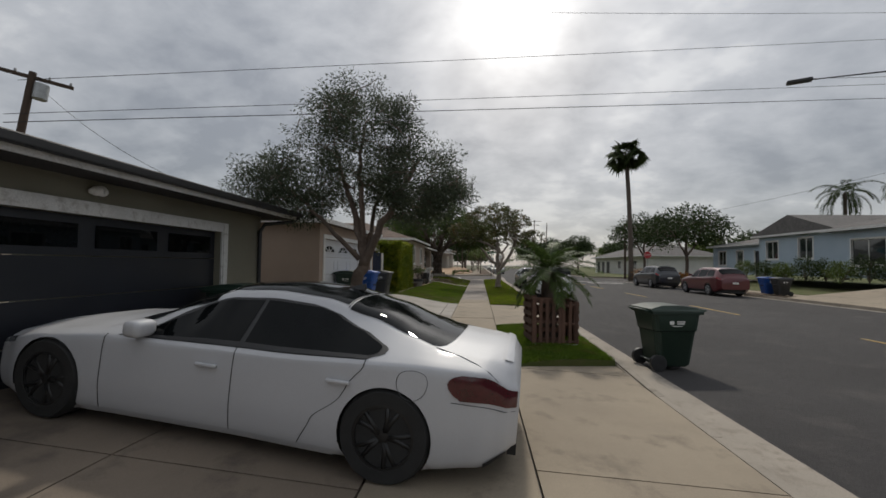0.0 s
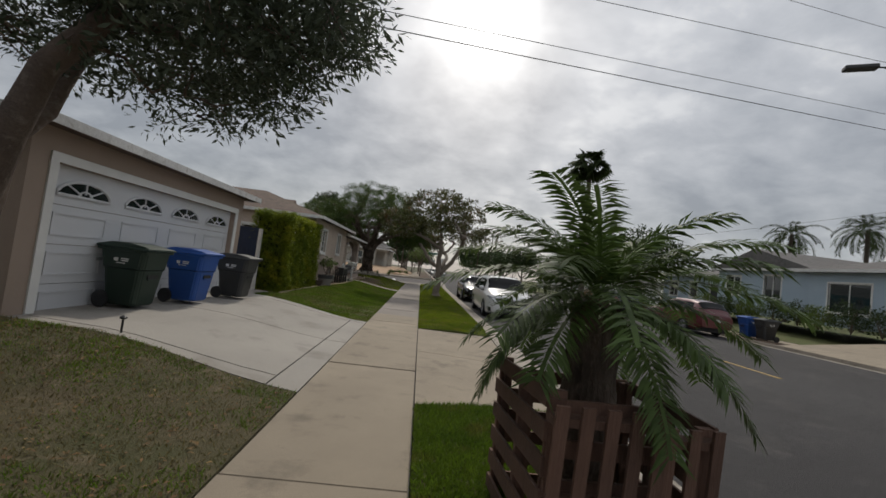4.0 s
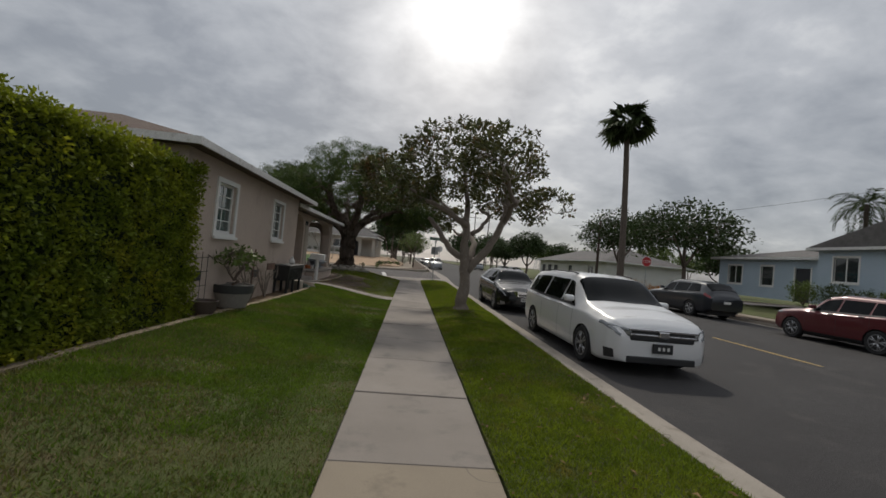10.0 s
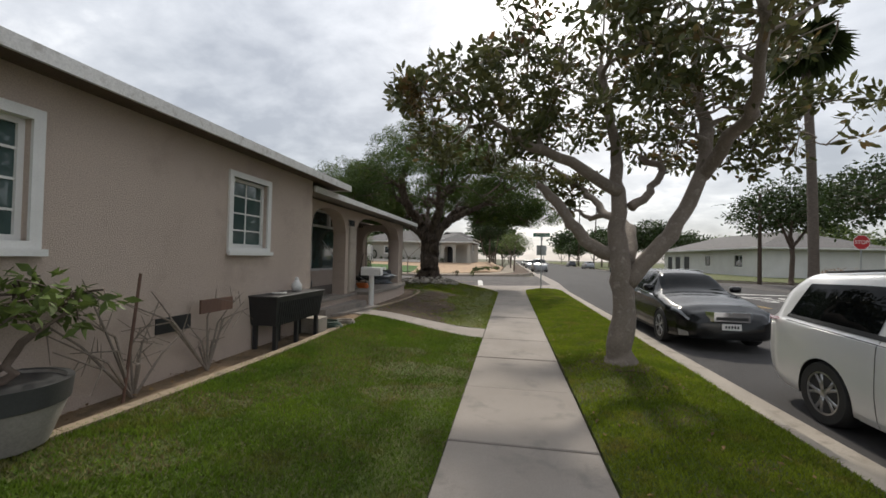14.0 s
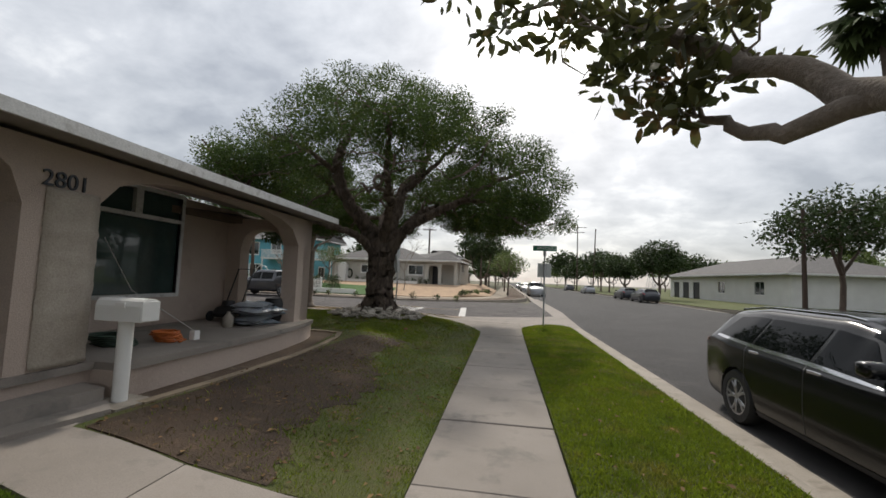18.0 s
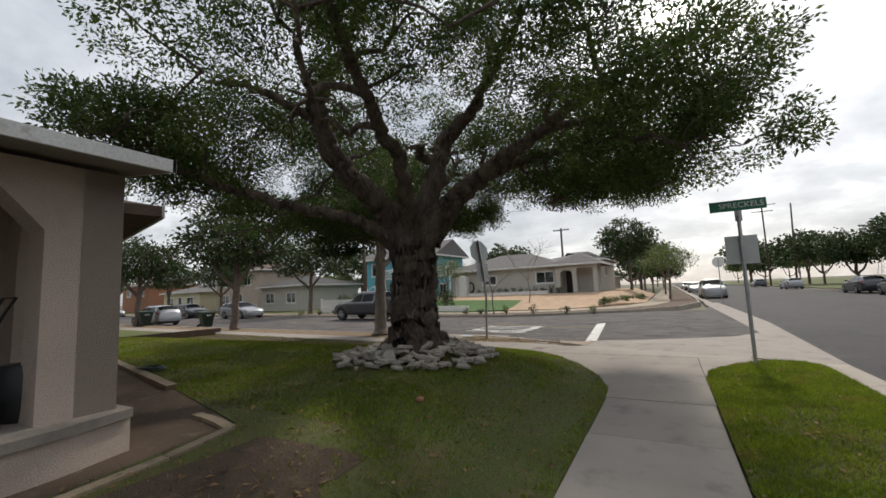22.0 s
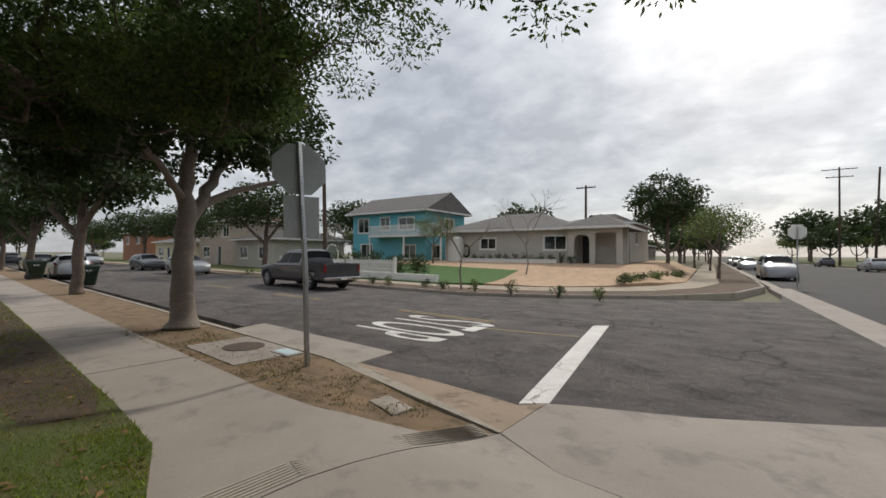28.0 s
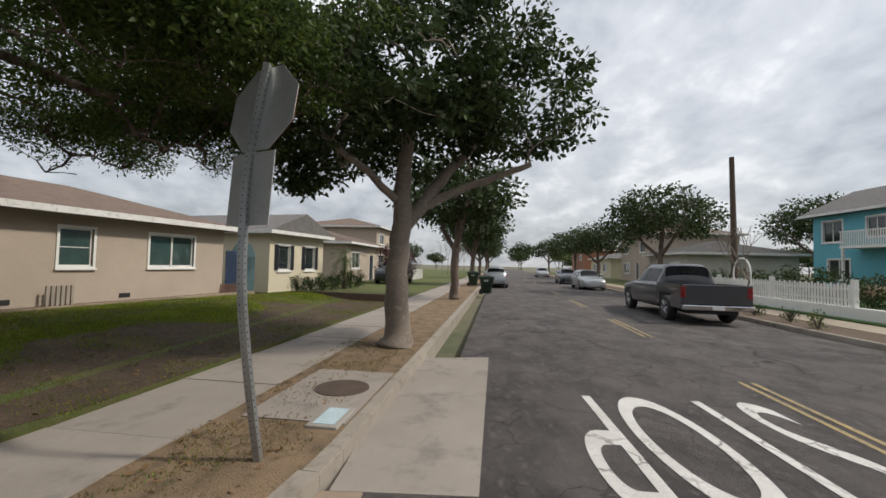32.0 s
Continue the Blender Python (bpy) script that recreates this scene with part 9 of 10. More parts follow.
def bare_vine():
    root = thing("bare_rose", "leafless thorny shrub tangled against the wall", "shrub", pose(-2.62, 22.75, land(-2.6, 22.75) - 0.02))
    rng = np.random.default_rng(8)
    bm = bmesh.new()
    for y0 in (-0.5, 0.35):
        for k in range(11):
            a = rng.uniform(-1.2, 1.2)
            ln = rng.uniform(0.45, 1.1)
            p1 = Vector((rng.normal(scale=0.05), y0 + a * ln * 0.45, ln * 0.55))
            p2 = Vector((rng.normal(scale=0.07), y0 + a * ln * 0.95, ln * rng.uniform(0.5, 1.0)))
            tube([(0, y0, 0), p1, p2], [0.013, 0.009, 0.004], 5, bm, cap=False)
            for _ in range(3):
                q = p1.lerp(p2, rng.random())
                tube([q, q + Vector((rng.normal(scale=0.04), rng.normal(scale=0.16), rng.normal(scale=0.14)))], [0.005, 0.002], 4, bm, cap=False)
    part("stem", bm, M_BARK_GREY, root)
    part("stake", tube([(0.03, -0.62, 0), (0.03, -0.5, 1.05)], 0.012, 6), M_WOOD_OLD, root)
    part("sign_board", box(0.05, 0.15, 0.62, 0.07, 0.62, 0.76), M_WOOD_OLD, root, "small dark wooden board")


bare_vine()


def raised_box():
    x, y = -2.6, 23.98
    z = land(x, y) - 0.02
    root = thing("raised_planter", "black ribbed plastic planter on legs", "planter", pose(x, y, z))
    bm = bmesh.new()
    lo, hi = [(-0.17, 0.05), (0.17, 0.05), (0.17, 1.25), (-0.17, 1.25)], [(-0.21, 0), (0.21, 0), (0.21, 1.3), (-0.21, 1.3)]
    a, b = [bm.verts.new((p[0], p[1], 0.32)) for p in lo], [bm.verts.new((p[0], p[1], 0.68)) for p in hi]
    bm.faces.new(a[::-1])
    bm.faces.new(b)
    for k in range(4):
        bm.faces.new((a[k], a[(k + 1) % 4], b[(k + 1) % 4], b[k]))
    part("trough", bm, M_BLACK, root)
    for k in range(22):
        part("rib", moved(box(0.172, 0, 0, 0.182, 0.02, 0.3), pose(0.0, 0.09 + 0.053 * k, 0.34, 0, 6, 0)), M_BLACK, root)
    part("rim", box(-0.225, -0.015, 0.675, 0.225, 1.315, 0.70, None, 0.008), M_BLACK, root)
    for px in (-0.14, 0.14):
        for py in (0.1, 0.62, 1.2):
            part("leg", box(px - 0.025, py - 0.025, 0, px + 0.025, py + 0.025, 0.33), M_BLACK, root)
    jar = thing("white_jar", "small off-white ceramic jar on the planter", "jar", pose(x, y + 0.85, z + 0.70))
    part("body", lathe([(0.05, 0), (0.075, 0.03), (0.075, 0.1), (0.035, 0.15), (0.03, 0.17)], 20), M_FASCIA, jar, smooth=True)
    part("lid", moved(lathe([(0.033, 0), (0.03, 0.015), (0.012, 0.035)], 16), pose(0, 0, 0.17)), M_FASCIA, jar, smooth=True)
    dish = thing("white_dish", "flat white dish on the planter rim", "dish", pose(x, y + 0.4, z + 0.70))
    part("dish_plate", lathe([(0.06, 0), (0.1, 0.012), (0.09, 0.016), (0.05, 0.006)], 20), M_WHITE, dish, smooth=True)


raised_box()


def hose(name, label, cx, cy, z, r, mt, n=4, seed=1):
    rng = np.random.default_rng(seed)
    root = thing(name, label, "hose", pose(cx, cy, z))
    pts = []
    for k in range(n * 16):
        a = 2 * math.pi * k / 16
        rr = r * (0.75 + 0.25 * math.sin(k * 0.37)) 
        pts.append((rr * math.cos(a) + 0.01 * rng.normal(), rr * 0.85 * math.sin(a) + 0.01 * rng.normal(), 0.014 + 0.022 * (k // 16) + 0.004 * rng.random()))
    part("coil", tube(pts, 0.012, 6), mt, root, smooth=True)


M_HOSE = mat("green_hose", (0.05, 0.085, 0.06), (0.035, 0.06, 0.045), 5, 0.5, 0.05, 50)
M_ORANGE = mat("orange_cord", (0.55, 0.15, 0.03), (0.45, 0.12, 0.03), 5, 0.5, 0.05, 50)
hose("garden_hose", "dark coiled garden hose on the bed", -2.5, 25.75, land(-2.5, 25.75), 0.26, M_HOSE, 5)
hose("garden_hose", "pale coiled hose beside the walk", -2.4, 26.2, land(-2.4, 26.2), 0.2, M_CURB, 3, 2)
hose("extension_cord", "coiled orange extension cord on the porch", -3.45, 29.9, 0.62, 0.20, M_ORANGE, 6, 3)
hose("garden_hose", "green coiled hose on the porch floor", -3.75, 29.45, 0.62, 0.27, M_HOSE, 6, 4)
hose("garden_hose", "green hose coiled on the lawn edge", -7.2, 35.2, land(-7.2, 35.2), 0.25, M_HOSE, 4, 5)
bk = thing("paver_block", "grey concrete block beside the steps", "block", pose(-2.62, 25.35, land(-2.62, 25.35) - 0.01))
part("block", box(-0.2, -0.15, 0, 0.2, 0.15, 0.24, None, 0.012), M_CURB, bk)


def mailbox():
    x, y = -2.8, 28.68
    root = thing("mailbox", "white metal mailbox on a white post", "mailbox", pose(x, y, land(x, y) - 0.03))
    part("post", tube([(0, 0, 0), (0, 0, 0.78)], 0.062, 16), M_WHITE, root, smooth=True, auto=40)
    part("footing", prism([(-0.22, -0.2), (0.2, -0.22), (0.24, 0.16), (-0.18, 0.22)], 0.0, 0.05), M_CURB, root, "rough concrete footing")
    bm = bmesh.new()
    prof = [(-0.1, 0.0), (0.1, 0.0), (0.1, 0.14), (0.085, 0.185), (0.05, 0.205), (-0.05, 0.205), (-0.085, 0.185), (-0.1, 0.14)]
    a, b = [bm.verts.new((-0.24, p[0], 0.78 + p[1])) for p in prof], [bm.verts.new((0.24, p[0], 0.78 + p[1])) for p in prof]
    bm.faces.new(a)
    bm.faces.new(b[::-1])
    for k in range(8):
        bm.faces.new((a[k], a[(k + 1) % 8], b[(k + 1) % 8], b[k]))
    bmesh.ops.recalc_face_normals(bm, faces=bm.faces)
    part("box_body", bm, M_WHITE, root)
    part("door", box(0.242, -0.095, 0.785, 0.25, 0.095, 0.965, None, 0.003), M_WHITE, root)
    part("flag", box(-0.02, -0.112, 0.9, 0.08, -0.104, 0.95), M_WHITE, root)


mailbox()


def porch_things():
    # stacked bags
    rng = np.random.default_rng(4)
    M_BAG = mat("plastic_sack", (0.45, 0.47, 0.50), (0.28, 0.30, 0.33), 6, 0.35, 0.6, 14, c3=(0.16, 0.3, 0.42), spots=0.6)
    for k in range(5):
        b = thing("soil_bag", "crumpled grey and blue plastic soil bag", "bag", pose(-3.62 + 0.07 * rng.normal(), 31.95 + 0.06 * rng.normal(), 0.62 + 0.072 * k, 2 * rng.normal(), 2 * rng.normal(), 90 + 12 * rng.normal()), "stacked soil bags")
        bm = ngrid(-0.36, 0.36, -0.24, 0.24, 14, 10, lambda x, y: 0.0)
        top = bmesh.new()
        vs = {}
        for sgn in (1, -1):
            for i in range(15):
                for j in range(11):
                    u, v = -1 + 2 * i / 14, -1 + 2 * j / 10
                    h = (0.046 * ((1 - u ** 6) * (1 - v ** 4)) ** 0.5 + 0.03 * noise.noise(Vector((u * 2.2 + k * 7, v * 2.6, sgn))) + 0.012 * noise.noise(Vector((u * 7 + k * 5, v * 8, sgn)))) * (1 - u ** 8)
                    vs[sgn, i, j] = top.verts.new((0.38 * u, 0.26 * v, 0.045 + sgn * max(h, 0.002)))
            for i in range(14):
                for j in range(10):
                    top.faces.new((vs[sgn, i, j], vs[sgn, i + 1, j], vs[sgn, i + 1, j + 1], vs[sgn, i, j + 1]))
        bm.free()
        bmesh.ops.recalc_face_normals(top, faces=top.faces)
        part("sack", top, M_BAG, b, smooth=True)
    m = thing("lawn_mower", "black push mower folded on the porch", "mower", pose(-4.35, 32.2, 0.62))
    part("deck_shell", lathe([(0.24, 0.08), (0.26, 0.14), (0.2, 0.24), (0.12, 0.27), (0.1, 0.36), (0.02, 0.37)], 20), M_BLACK, m, smooth=True, auto=40)
    for sx in (-1, 1):
        for sy in (-1, 1):
            part("wheel", moved(lathe([(0.07, -0.02), (0.09, -0.015), (0.09, 0.015), (0.07, 0.02)], 18), pose(0.2 * sx, 0.2 * sy, 0.09, 0, 90, 0)), M_BLACK, m)
    part("handle", tube([(-0.16, 0.1, 0.2), (-0.16, 0.45, 0.95), (0.16, 0.45, 0.95), (0.16, 0.1, 0.2)], 0.013, 8), M_BLACK, m)
    s = thing("black_drum", "dark round plastic tub on the porch", "tub", pose(-3.65, 32.62, 0.62))
    part("shell", lathe([(0.18, 0), (0.21, 0.1), (0.22, 0.34), (0.19, 0.42), (0.03, 0.43)], 22), M_BLACK, s, smooth=True, auto=40)
    j = thing("water_jug", "small grey plastic jug by the bags", "jug", pose(-3.75, 31.4, 0.62))
    part("body", lathe([(0.07, 0), (0.08, 0.02), (0.08, 0.16), (0.03, 0.22), (0.028, 0.25)], 16), M_CURB, j, smooth=True, auto=40)
    c = thing("white_adapter", "white plug adapter hanging on a cord", "adapter", pose(-3.30, 30.15, 0.62))
    part("plug", box(-0.04, -0.05, 0.0, 0.04, 0.05, 0.12, None, 0.01), M_WHITE, c)
    part("cord", tube([(0, 0, 0.11), (-0.4, 0.02, 0.3), (-1.0, 0.0, 0.6), (-1.5, 0.0, 1.3)], 0.005, 5), M_WHITE, c)
    st = thing("small_rack", "low metal rack behind the first arch", "rack", pose(-4.3, 27.95, 0.62))
    for sx in (-0.2, 0.2):
        for sy in (-0.25, 0.25):
            part("leg", tube([(sx, sy, 0), (sx, sy, 0.26)], 0.012, 6), M_STEEL, st)
    for k in range(5):
        part("bar", tube([(-0.2 + 0.1 * k, -0.25, 0.2), (-0.2 + 0.1 * k, 0.25, 0.2)], 0.007, 5), M_STEEL, st)
    w = thing("wrapped_pillar_mesh", "wrinkled pale mesh wrapped round the porch pillar", "mesh wrap", pose(-3.22, 28.22, 0.62))
    bm = bmesh.new()
    ring = [(0.03, -0.012), (0.035, 0.2), (0.03, 0.455)]
    rows = []
    for k in range(34):
        z = 0.02 + 1.55 * k / 33
        rows.append([bm.verts.new((x + 0.012 * noise.noise(Vector((k * 0.9, i * 3.1, 0))) + 0.01 * (k % 5 == 0), y, z + 0.02 * noise.noise(Vector((i * 2.0, k * 0.4, 5))))) for i, (x, y) in enumerate([(0.012, -0.012), (0.025, 0.1), (0.028, 0.22), (0.025, 0.35), (0.012, 0.462)])])
    for a, b in zip(rows, rows[1:]):
        for k in range(4):
            bm.faces.new((a[k], a[k + 1], b[k + 1], b[k]))
    r = bmesh.ops.extrude_face_region(bm, geom=bm.faces[:])
    for v in [e for e in r["geom"] if isinstance(e, bmesh.types.BMVert)]:
        v.co.x -= 0.006
    part("sheet", bm, mat("pale_mesh_cloth", (0.40, 0.35, 0.29), (0.34, 0.29, 0.24), 3, 0.9, 0.4, 60), w, smooth=True)


porch_things()


def stones():
    root = thing("stone_ring", "ring of broken pale stones round the trunk", "stone ring")
    rng = np.random.default_rng(12)
    shapes = []
    for k in range(10):
        bm = bmesh.new()
        n = rng.integers(5, 8)
        ang = np.sort(rng.uniform(0, 6.28, n))
        pl = [(math.cos(a) * rng.uniform(0.8, 1.1), math.sin(a) * rng.uniform(0.6, 1.0)) for a in ang]
        prism(pl, -0.28, lambda x, y: 0.3 + 0.12 * x * rng.uniform(-1, 1), bm)
        bmesh.ops.bevel(bm, geom=bm.edges[:], offset=0.09, segments=1, affect="EDGES")
        me = bpy.data.meshes.new("stone")
        bm.to_mesh(me)
        bm.free()
        me.materials.append(M_STONE)
        shapes.append(me)
    for k in range(295):
        a = 2.39996 * k + rng.normal(scale=0.12)
        d = 0.58 + 0.80 * rng.random() ** 0.8
        x, y = TREE_X + d * math.cos(a), TREE_Y + d * math.sin(a)
        s = rng.uniform(0.085, 0.165)
        o = new("stone", shapes[k % 10])
        o.parent = root
        lift = 0.05 + 0.16 * max(0, (1.25 - d)) * rng.random()
        o.matrix_basis = pose(x, y, land(x, y) + lift, rng.normal(scale=14), rng.normal(scale=14), rng.uniform(0, 360)) @ Matrix.Diagonal((s, s, s * 0.62, 1))


stones()


def street_sign():
    root = thing("street_name_sign", "green street name sign on a thin steel post", "street sign", pose(2.0, 39.75, 0.0))
    part("post", tube([(0, 0, -0.05), (0, 0, 2.62)], 0.03, 10), M_STEEL, root, smooth=True, auto=40)
    part("bracket", box(-0.05, -0.02, 2.45, 0.05, 0.02, 2.63), M_STEEL, root)
    pl = part("name_plate", box(-0.40, -0.012, 2.63, 0.40, 0.012, 2.81), M_GREEN_SIGN, root, "green reflective name plate")
    for s in (0, 180):
        t = text_mesh("SPRECKELS", 0.13, M_WHITE, pose(0.05 if s == 0 else -0.05, -0.014 if s == 0 else 0.014, 2.72, 90, 0, s), pl, 0.002, "lettering")
    part("cross_plate", box(-0.012, -0.10, 2.38, 0.012, 0.12, 2.55), M_SIGNBACK, root, "small bare sign plate")
    part("parking_plate", box(-0.23, 0.036, 1.72, 0.23, 0.042, 2.2), M_SIGNBACK, root, "bare aluminium back of a sign")


street_sign()


def octagon(r, t=0.004):
    return moved(prism([(r * math.cos(radians(22.5 + 45 * k)), r * math.sin(radians(22.5 + 45 * k))) for k in range(8)], 0, t), pose(0, 0, 0, 90, 0, 0))


def stop_post():
    root = thing("stop_sign", "bare back of a stop sign on a bent perforated post", "stop sign", pose(-4.16, 43.06, -0.03))
    keys = [(0, 0, 0), (0.06, -0.08, 0.7), (0.10, -0.13, 1.35), (0.05, -0.15, 2.1), (-0.04, -0.12, 2.7), (-0.10, -0.10, 3.05)]
    pts, _ = limb(keys, [1] * 6, np.random.default_rng(1), 0.0, 4)
    turn = pose(0, 0, 0, 0, 0, -25)
    bm = tube(pts, 0.036, 4)
    part("post", bm, M_STEEL, root)

    def along(z):
        for a, b in zip(pts, pts[1:]):
            if b.z >= z:
                return a.lerp(b, (z - a.z) / (b.z - a.z))
        return pts[-1]
    for k in range(58):
        p = along(0.12 + k * 0.05)
        m = Matrix.Translation(p) @ turn
        part("hole", moved(lathe([(0.008, 0), (0.008, 0.002)], 6), m @ pose(0.0265, 0.0, 0, 0, 90, 0)), M_BLACK, root)
        part("hole", moved(lathe([(0.008, 0), (0.008, 0.002)], 6), m @ pose(0, 0.0265, 0, -90, 0, 0)), M_BLACK, root)
    o = lambda r, t: moved(octagon(r, t), pose(0, 0, 0, 0, 0, 90))
    m = Matrix.Translation(along(2.68)) @ turn @ pose(-0.036, 0, 0, 0, -9, 0)
    part("octagon_plate", moved(o(0.38, 0.004), m), M_SIGNBACK, root, "bare aluminium octagon plate")
    part("face_sheet", moved(o(0.375, 0.002), m @ pose(-0.006, 0, 0)), M_RED_SIGN, root, "red reflective face")
    m = Matrix.Translation(along(2.03)) @ turn @ pose(-0.036, 0, 0, 0, -4, 0)
    part("lower_plate", moved(box(-0.003, -0.23, -0.28, 0.003, 0.23, 0.28, None, 0.0), m), M_SIGNBACK, root, "bare aluminium back of a plate")


stop_post()


def far_stop(x, y, yaw, label):
    root = thing("stop_sign", label, "stop sign", pose(x, y, 0, 0, 0, yaw))
    part("post", tube([(0, 0, -0.1), (0, 0, 3.0)], 0.03, 8), M_STEEL, root)
    part("octagon_plate", moved(octagon(0.4), pose(0, -0.035, 2.75)), M_WHITE, root, "white-edged octagon")
    pl = part("face_sheet", moved(octagon(0.375, 0.003), pose(0, -0.041, 2.75)), M_RED_SIGN, root, "red octagon face")
    text_mesh("STOP", 0.26, M_WHITE, pose(0, -0.047, 2.75, 90, 0, 0), pl, 0.002, "lettering")


far_stop(18.3, 43.4, 0, "red stop sign on a steel post across the street")
far_stop(4.2, 66.5, 170, "stop sign seen from behind at the opposite corner")
hy = thing("fire_hydrant", "small yellow fire hydrant by the far corner", "hydrant", pose(17.6, 41.2, 0))
part("barrel", lathe([(0.14, 0), (0.14, 0.05), (0.09, 0.06), (0.09, 0.5), (0.12, 0.52), (0.12, 0.56), (0.06, 0.66), (0.03, 0.68)], 18), M_YELLOW, hy, smooth=True, auto=40)
for s in (-1, 1):
    part("outlet", moved(lathe([(0.05, 0), (0.05, 0.07), (0.035, 0.08)], 14), pose(0.08 * s, 0, 0.4, 0, 90 * s, 0)), M_YELLOW, hy)

# covers in the dirt strip
mh = thing("utility_slab", "concrete pad with a round iron cover", "utility cover", pose(-5.9, 43.2, -0.012, 0, 0, -6), "", "structure")
part("pad", box(-0.75, -0.6, -0.1, 1.0, 0.42, 0.012), M_CONC_GREY, mh)
part("cover", lathe([(0.31, 0.012), (0.31, 0.02), (0.28, 0.024), (0.02, 0.024)], 32), M_WOODPOLE, mh, "rusty round iron cover")
vb = thing("meter_box", "pale rectangular concrete meter box lid", "meter box", pose(-2.4, 42.72, corner_z(-2.4, 42.72) - 0.012, 0, 3, -14), "", "structure")
part("lid", box(-0.22, -0.13, -0.05, 0.22, 0.13, 0.025, None, 0.01), M_CURB, vb)
vb2 = thing("meter_box", "small pale concrete lid painted light blue", "meter box", pose(-5.0, 43.35, -0.012, 0, 0, -6), "", "structure")
part("lid", box(-0.25, -0.15, -0.05, 0.25, 0.15, 0.025, None, 0.01), M_CONC_NEW, vb2)
part("paint_mark", box(-0.2, -0.1, 0.025, 0.2, 0.1, 0.029), mat("faded_blue_paint", (0.42, 0.52, 0.56), (0.36, 0.46, 0.50), 5, 0.8, 0.1, 60), vb2)
# kerb number panel
kn = tagged(link("kerb_number", moved(box(-0.32, -0.004, -0.05, 0.32, 0.0, 0.05), pose(-3.4, 43.441, -0.07, 0, 0, -12.5)), M_WHITE), "white painted panel on the kerb face", "kerb marking", "", "structure")
text_mesh("2801", 0.085, M_DARKNAVY, pose(-3.4, 43.443, -0.07, 90, 0, 167.5), kn, 0.002, "lettering")
# drain mouth
part("drain_mouth", moved(box(-0.7, 0.0, -0.12, 0.7, 0.004, -0.03), pose(-5.0, 43.70, 0.0, 0, 0, 6)), M_BLACK, mh, "dark storm drain slot in the kerb")


def poles():
    def pole(name, label, x, y, h, arms, lean=0.0, z=-0.1, yaw=0):
        root = thing(name, label, "utility pole", pose(x, y, z, 0, lean, yaw))
        part("mast", tube([(0, 0, 0), (0, 0, h)], [0.16, 0.11], 12), M_WOODPOLE, root, smooth=True, auto=40)
        for k, (az, aw) in enumerate(arms):
            part("crossarm", box(-aw / 2, -0.06, h - az, aw / 2, 0.06, h - az + 0.11), M_WOODPOLE, root)
            for s in (-0.46, -0.2, 0.2, 0.46):
                part("insulator", moved(lathe([(0.03, 0), (0.045, 0.05), (0.03, 0.12)], 8), pose(aw * s, 0, h - az + 0.11)), M_STEEL, root)
        return root
    p = pole("utility_pole", "timber utility pole with crossarm and transformer", -16.3, 12.0, 8.4, [(0.25, 2.3)], 6.0, 0, 40)
    part("transformer", moved(lathe([(0.2, 0), (0.22, 0.03), (0.22, 0.55), (0.18, 0.6)], 18), pose(0.3, 0, 7.45)), M_STEEL, p, "grey transformer can")
    pole("utility_pole", "plain dark timber pole behind the pickup", *cs(-21.5, 12.6)[:2], 7.2, [], -2)
    pole("utility_pole", "timber utility pole far down the street", 17.6, 126, 15.5, [(0.4, 4.2), (1.6, 3.2)])
    pole("utility_pole", "plain timber pole far down the street", 19.8, 119, 14.0, [], 2)
    pole("utility_pole", "timber pole behind the corner house", -10.5, 84, 9.0, [(0.3, 2.0)])
    pole("utility_pole", "thin pole behind the far trees", 20.2, 55.5, 7.2, [])
    # wires over the start
    def wire(label, a, b, sag, r=0.012):
        a, b = Vector(a), Vector(b)
        pts = [a.lerp(b, k / 24) - Vector((0, 0, sag * (1 - (2 * k / 24 - 1) ** 2))) for k in range(25)]
        w = thing("overhead_wire", label, "wire", None, "overhead wires")
        part("cable", tube(pts, r, 5), M_WIRE, w, "black sagging cable")
    wire("black overhead wire across the street", (-16.0, 12.4, 8.0), (52.8, 33.0, 19.9), 0.1)
    wire("black overhead wire across the street", (-16.0, 12.0, 6.6), (52.8, 33.8, 16.5), 0.05)
    wire("black overhead wire across the street", (-16.0, 12.0, 6.3), (52.8, 33.8, 15.3), 0.05, 0.016)
    wire("thin black service wire to the garage", (-14.5, 12.2, 7.3), (-5.0, 9.5, 2.9), 0.5, 0.008)
    wire("thin black service wire over the trees", (19.5, 62, 7.0), (40, 22, 11.5), 0.8, 0.012)
    wire("thin black wire from the street lamp", (13.8, 16.3, 9.05), (44.0, 24.0, 13.5), 0.3, 0.008)
    wire("thin black wire high over the street", (4.0, 18.0, 13.2), (60.0, 34.0, 22.0), 0.4, 0.01)
    lamp = thing("street_lamp", "steel street lamp arm over the road", "street lamp", pose(17.3, 14.6, 0))
    part("mast", tube([(0, 0, -0.1), (0, 0, 8.2), (-0.6, 0.28, 8.75), (-3.6, 1.7, 9.0)], [0.1, 0.075, 0.03, 0.022], 10), M_BIN_GREY, lamp, smooth=True)
    part("head", moved(box(-0.8, -0.14, -0.07, 0.0, 0.14, 0.07, None, 0.04), pose(-3.5, 1.65, 9.0, 0, 0, -25)), M_BIN_GREY, lamp, "grey lamp head")


poles()


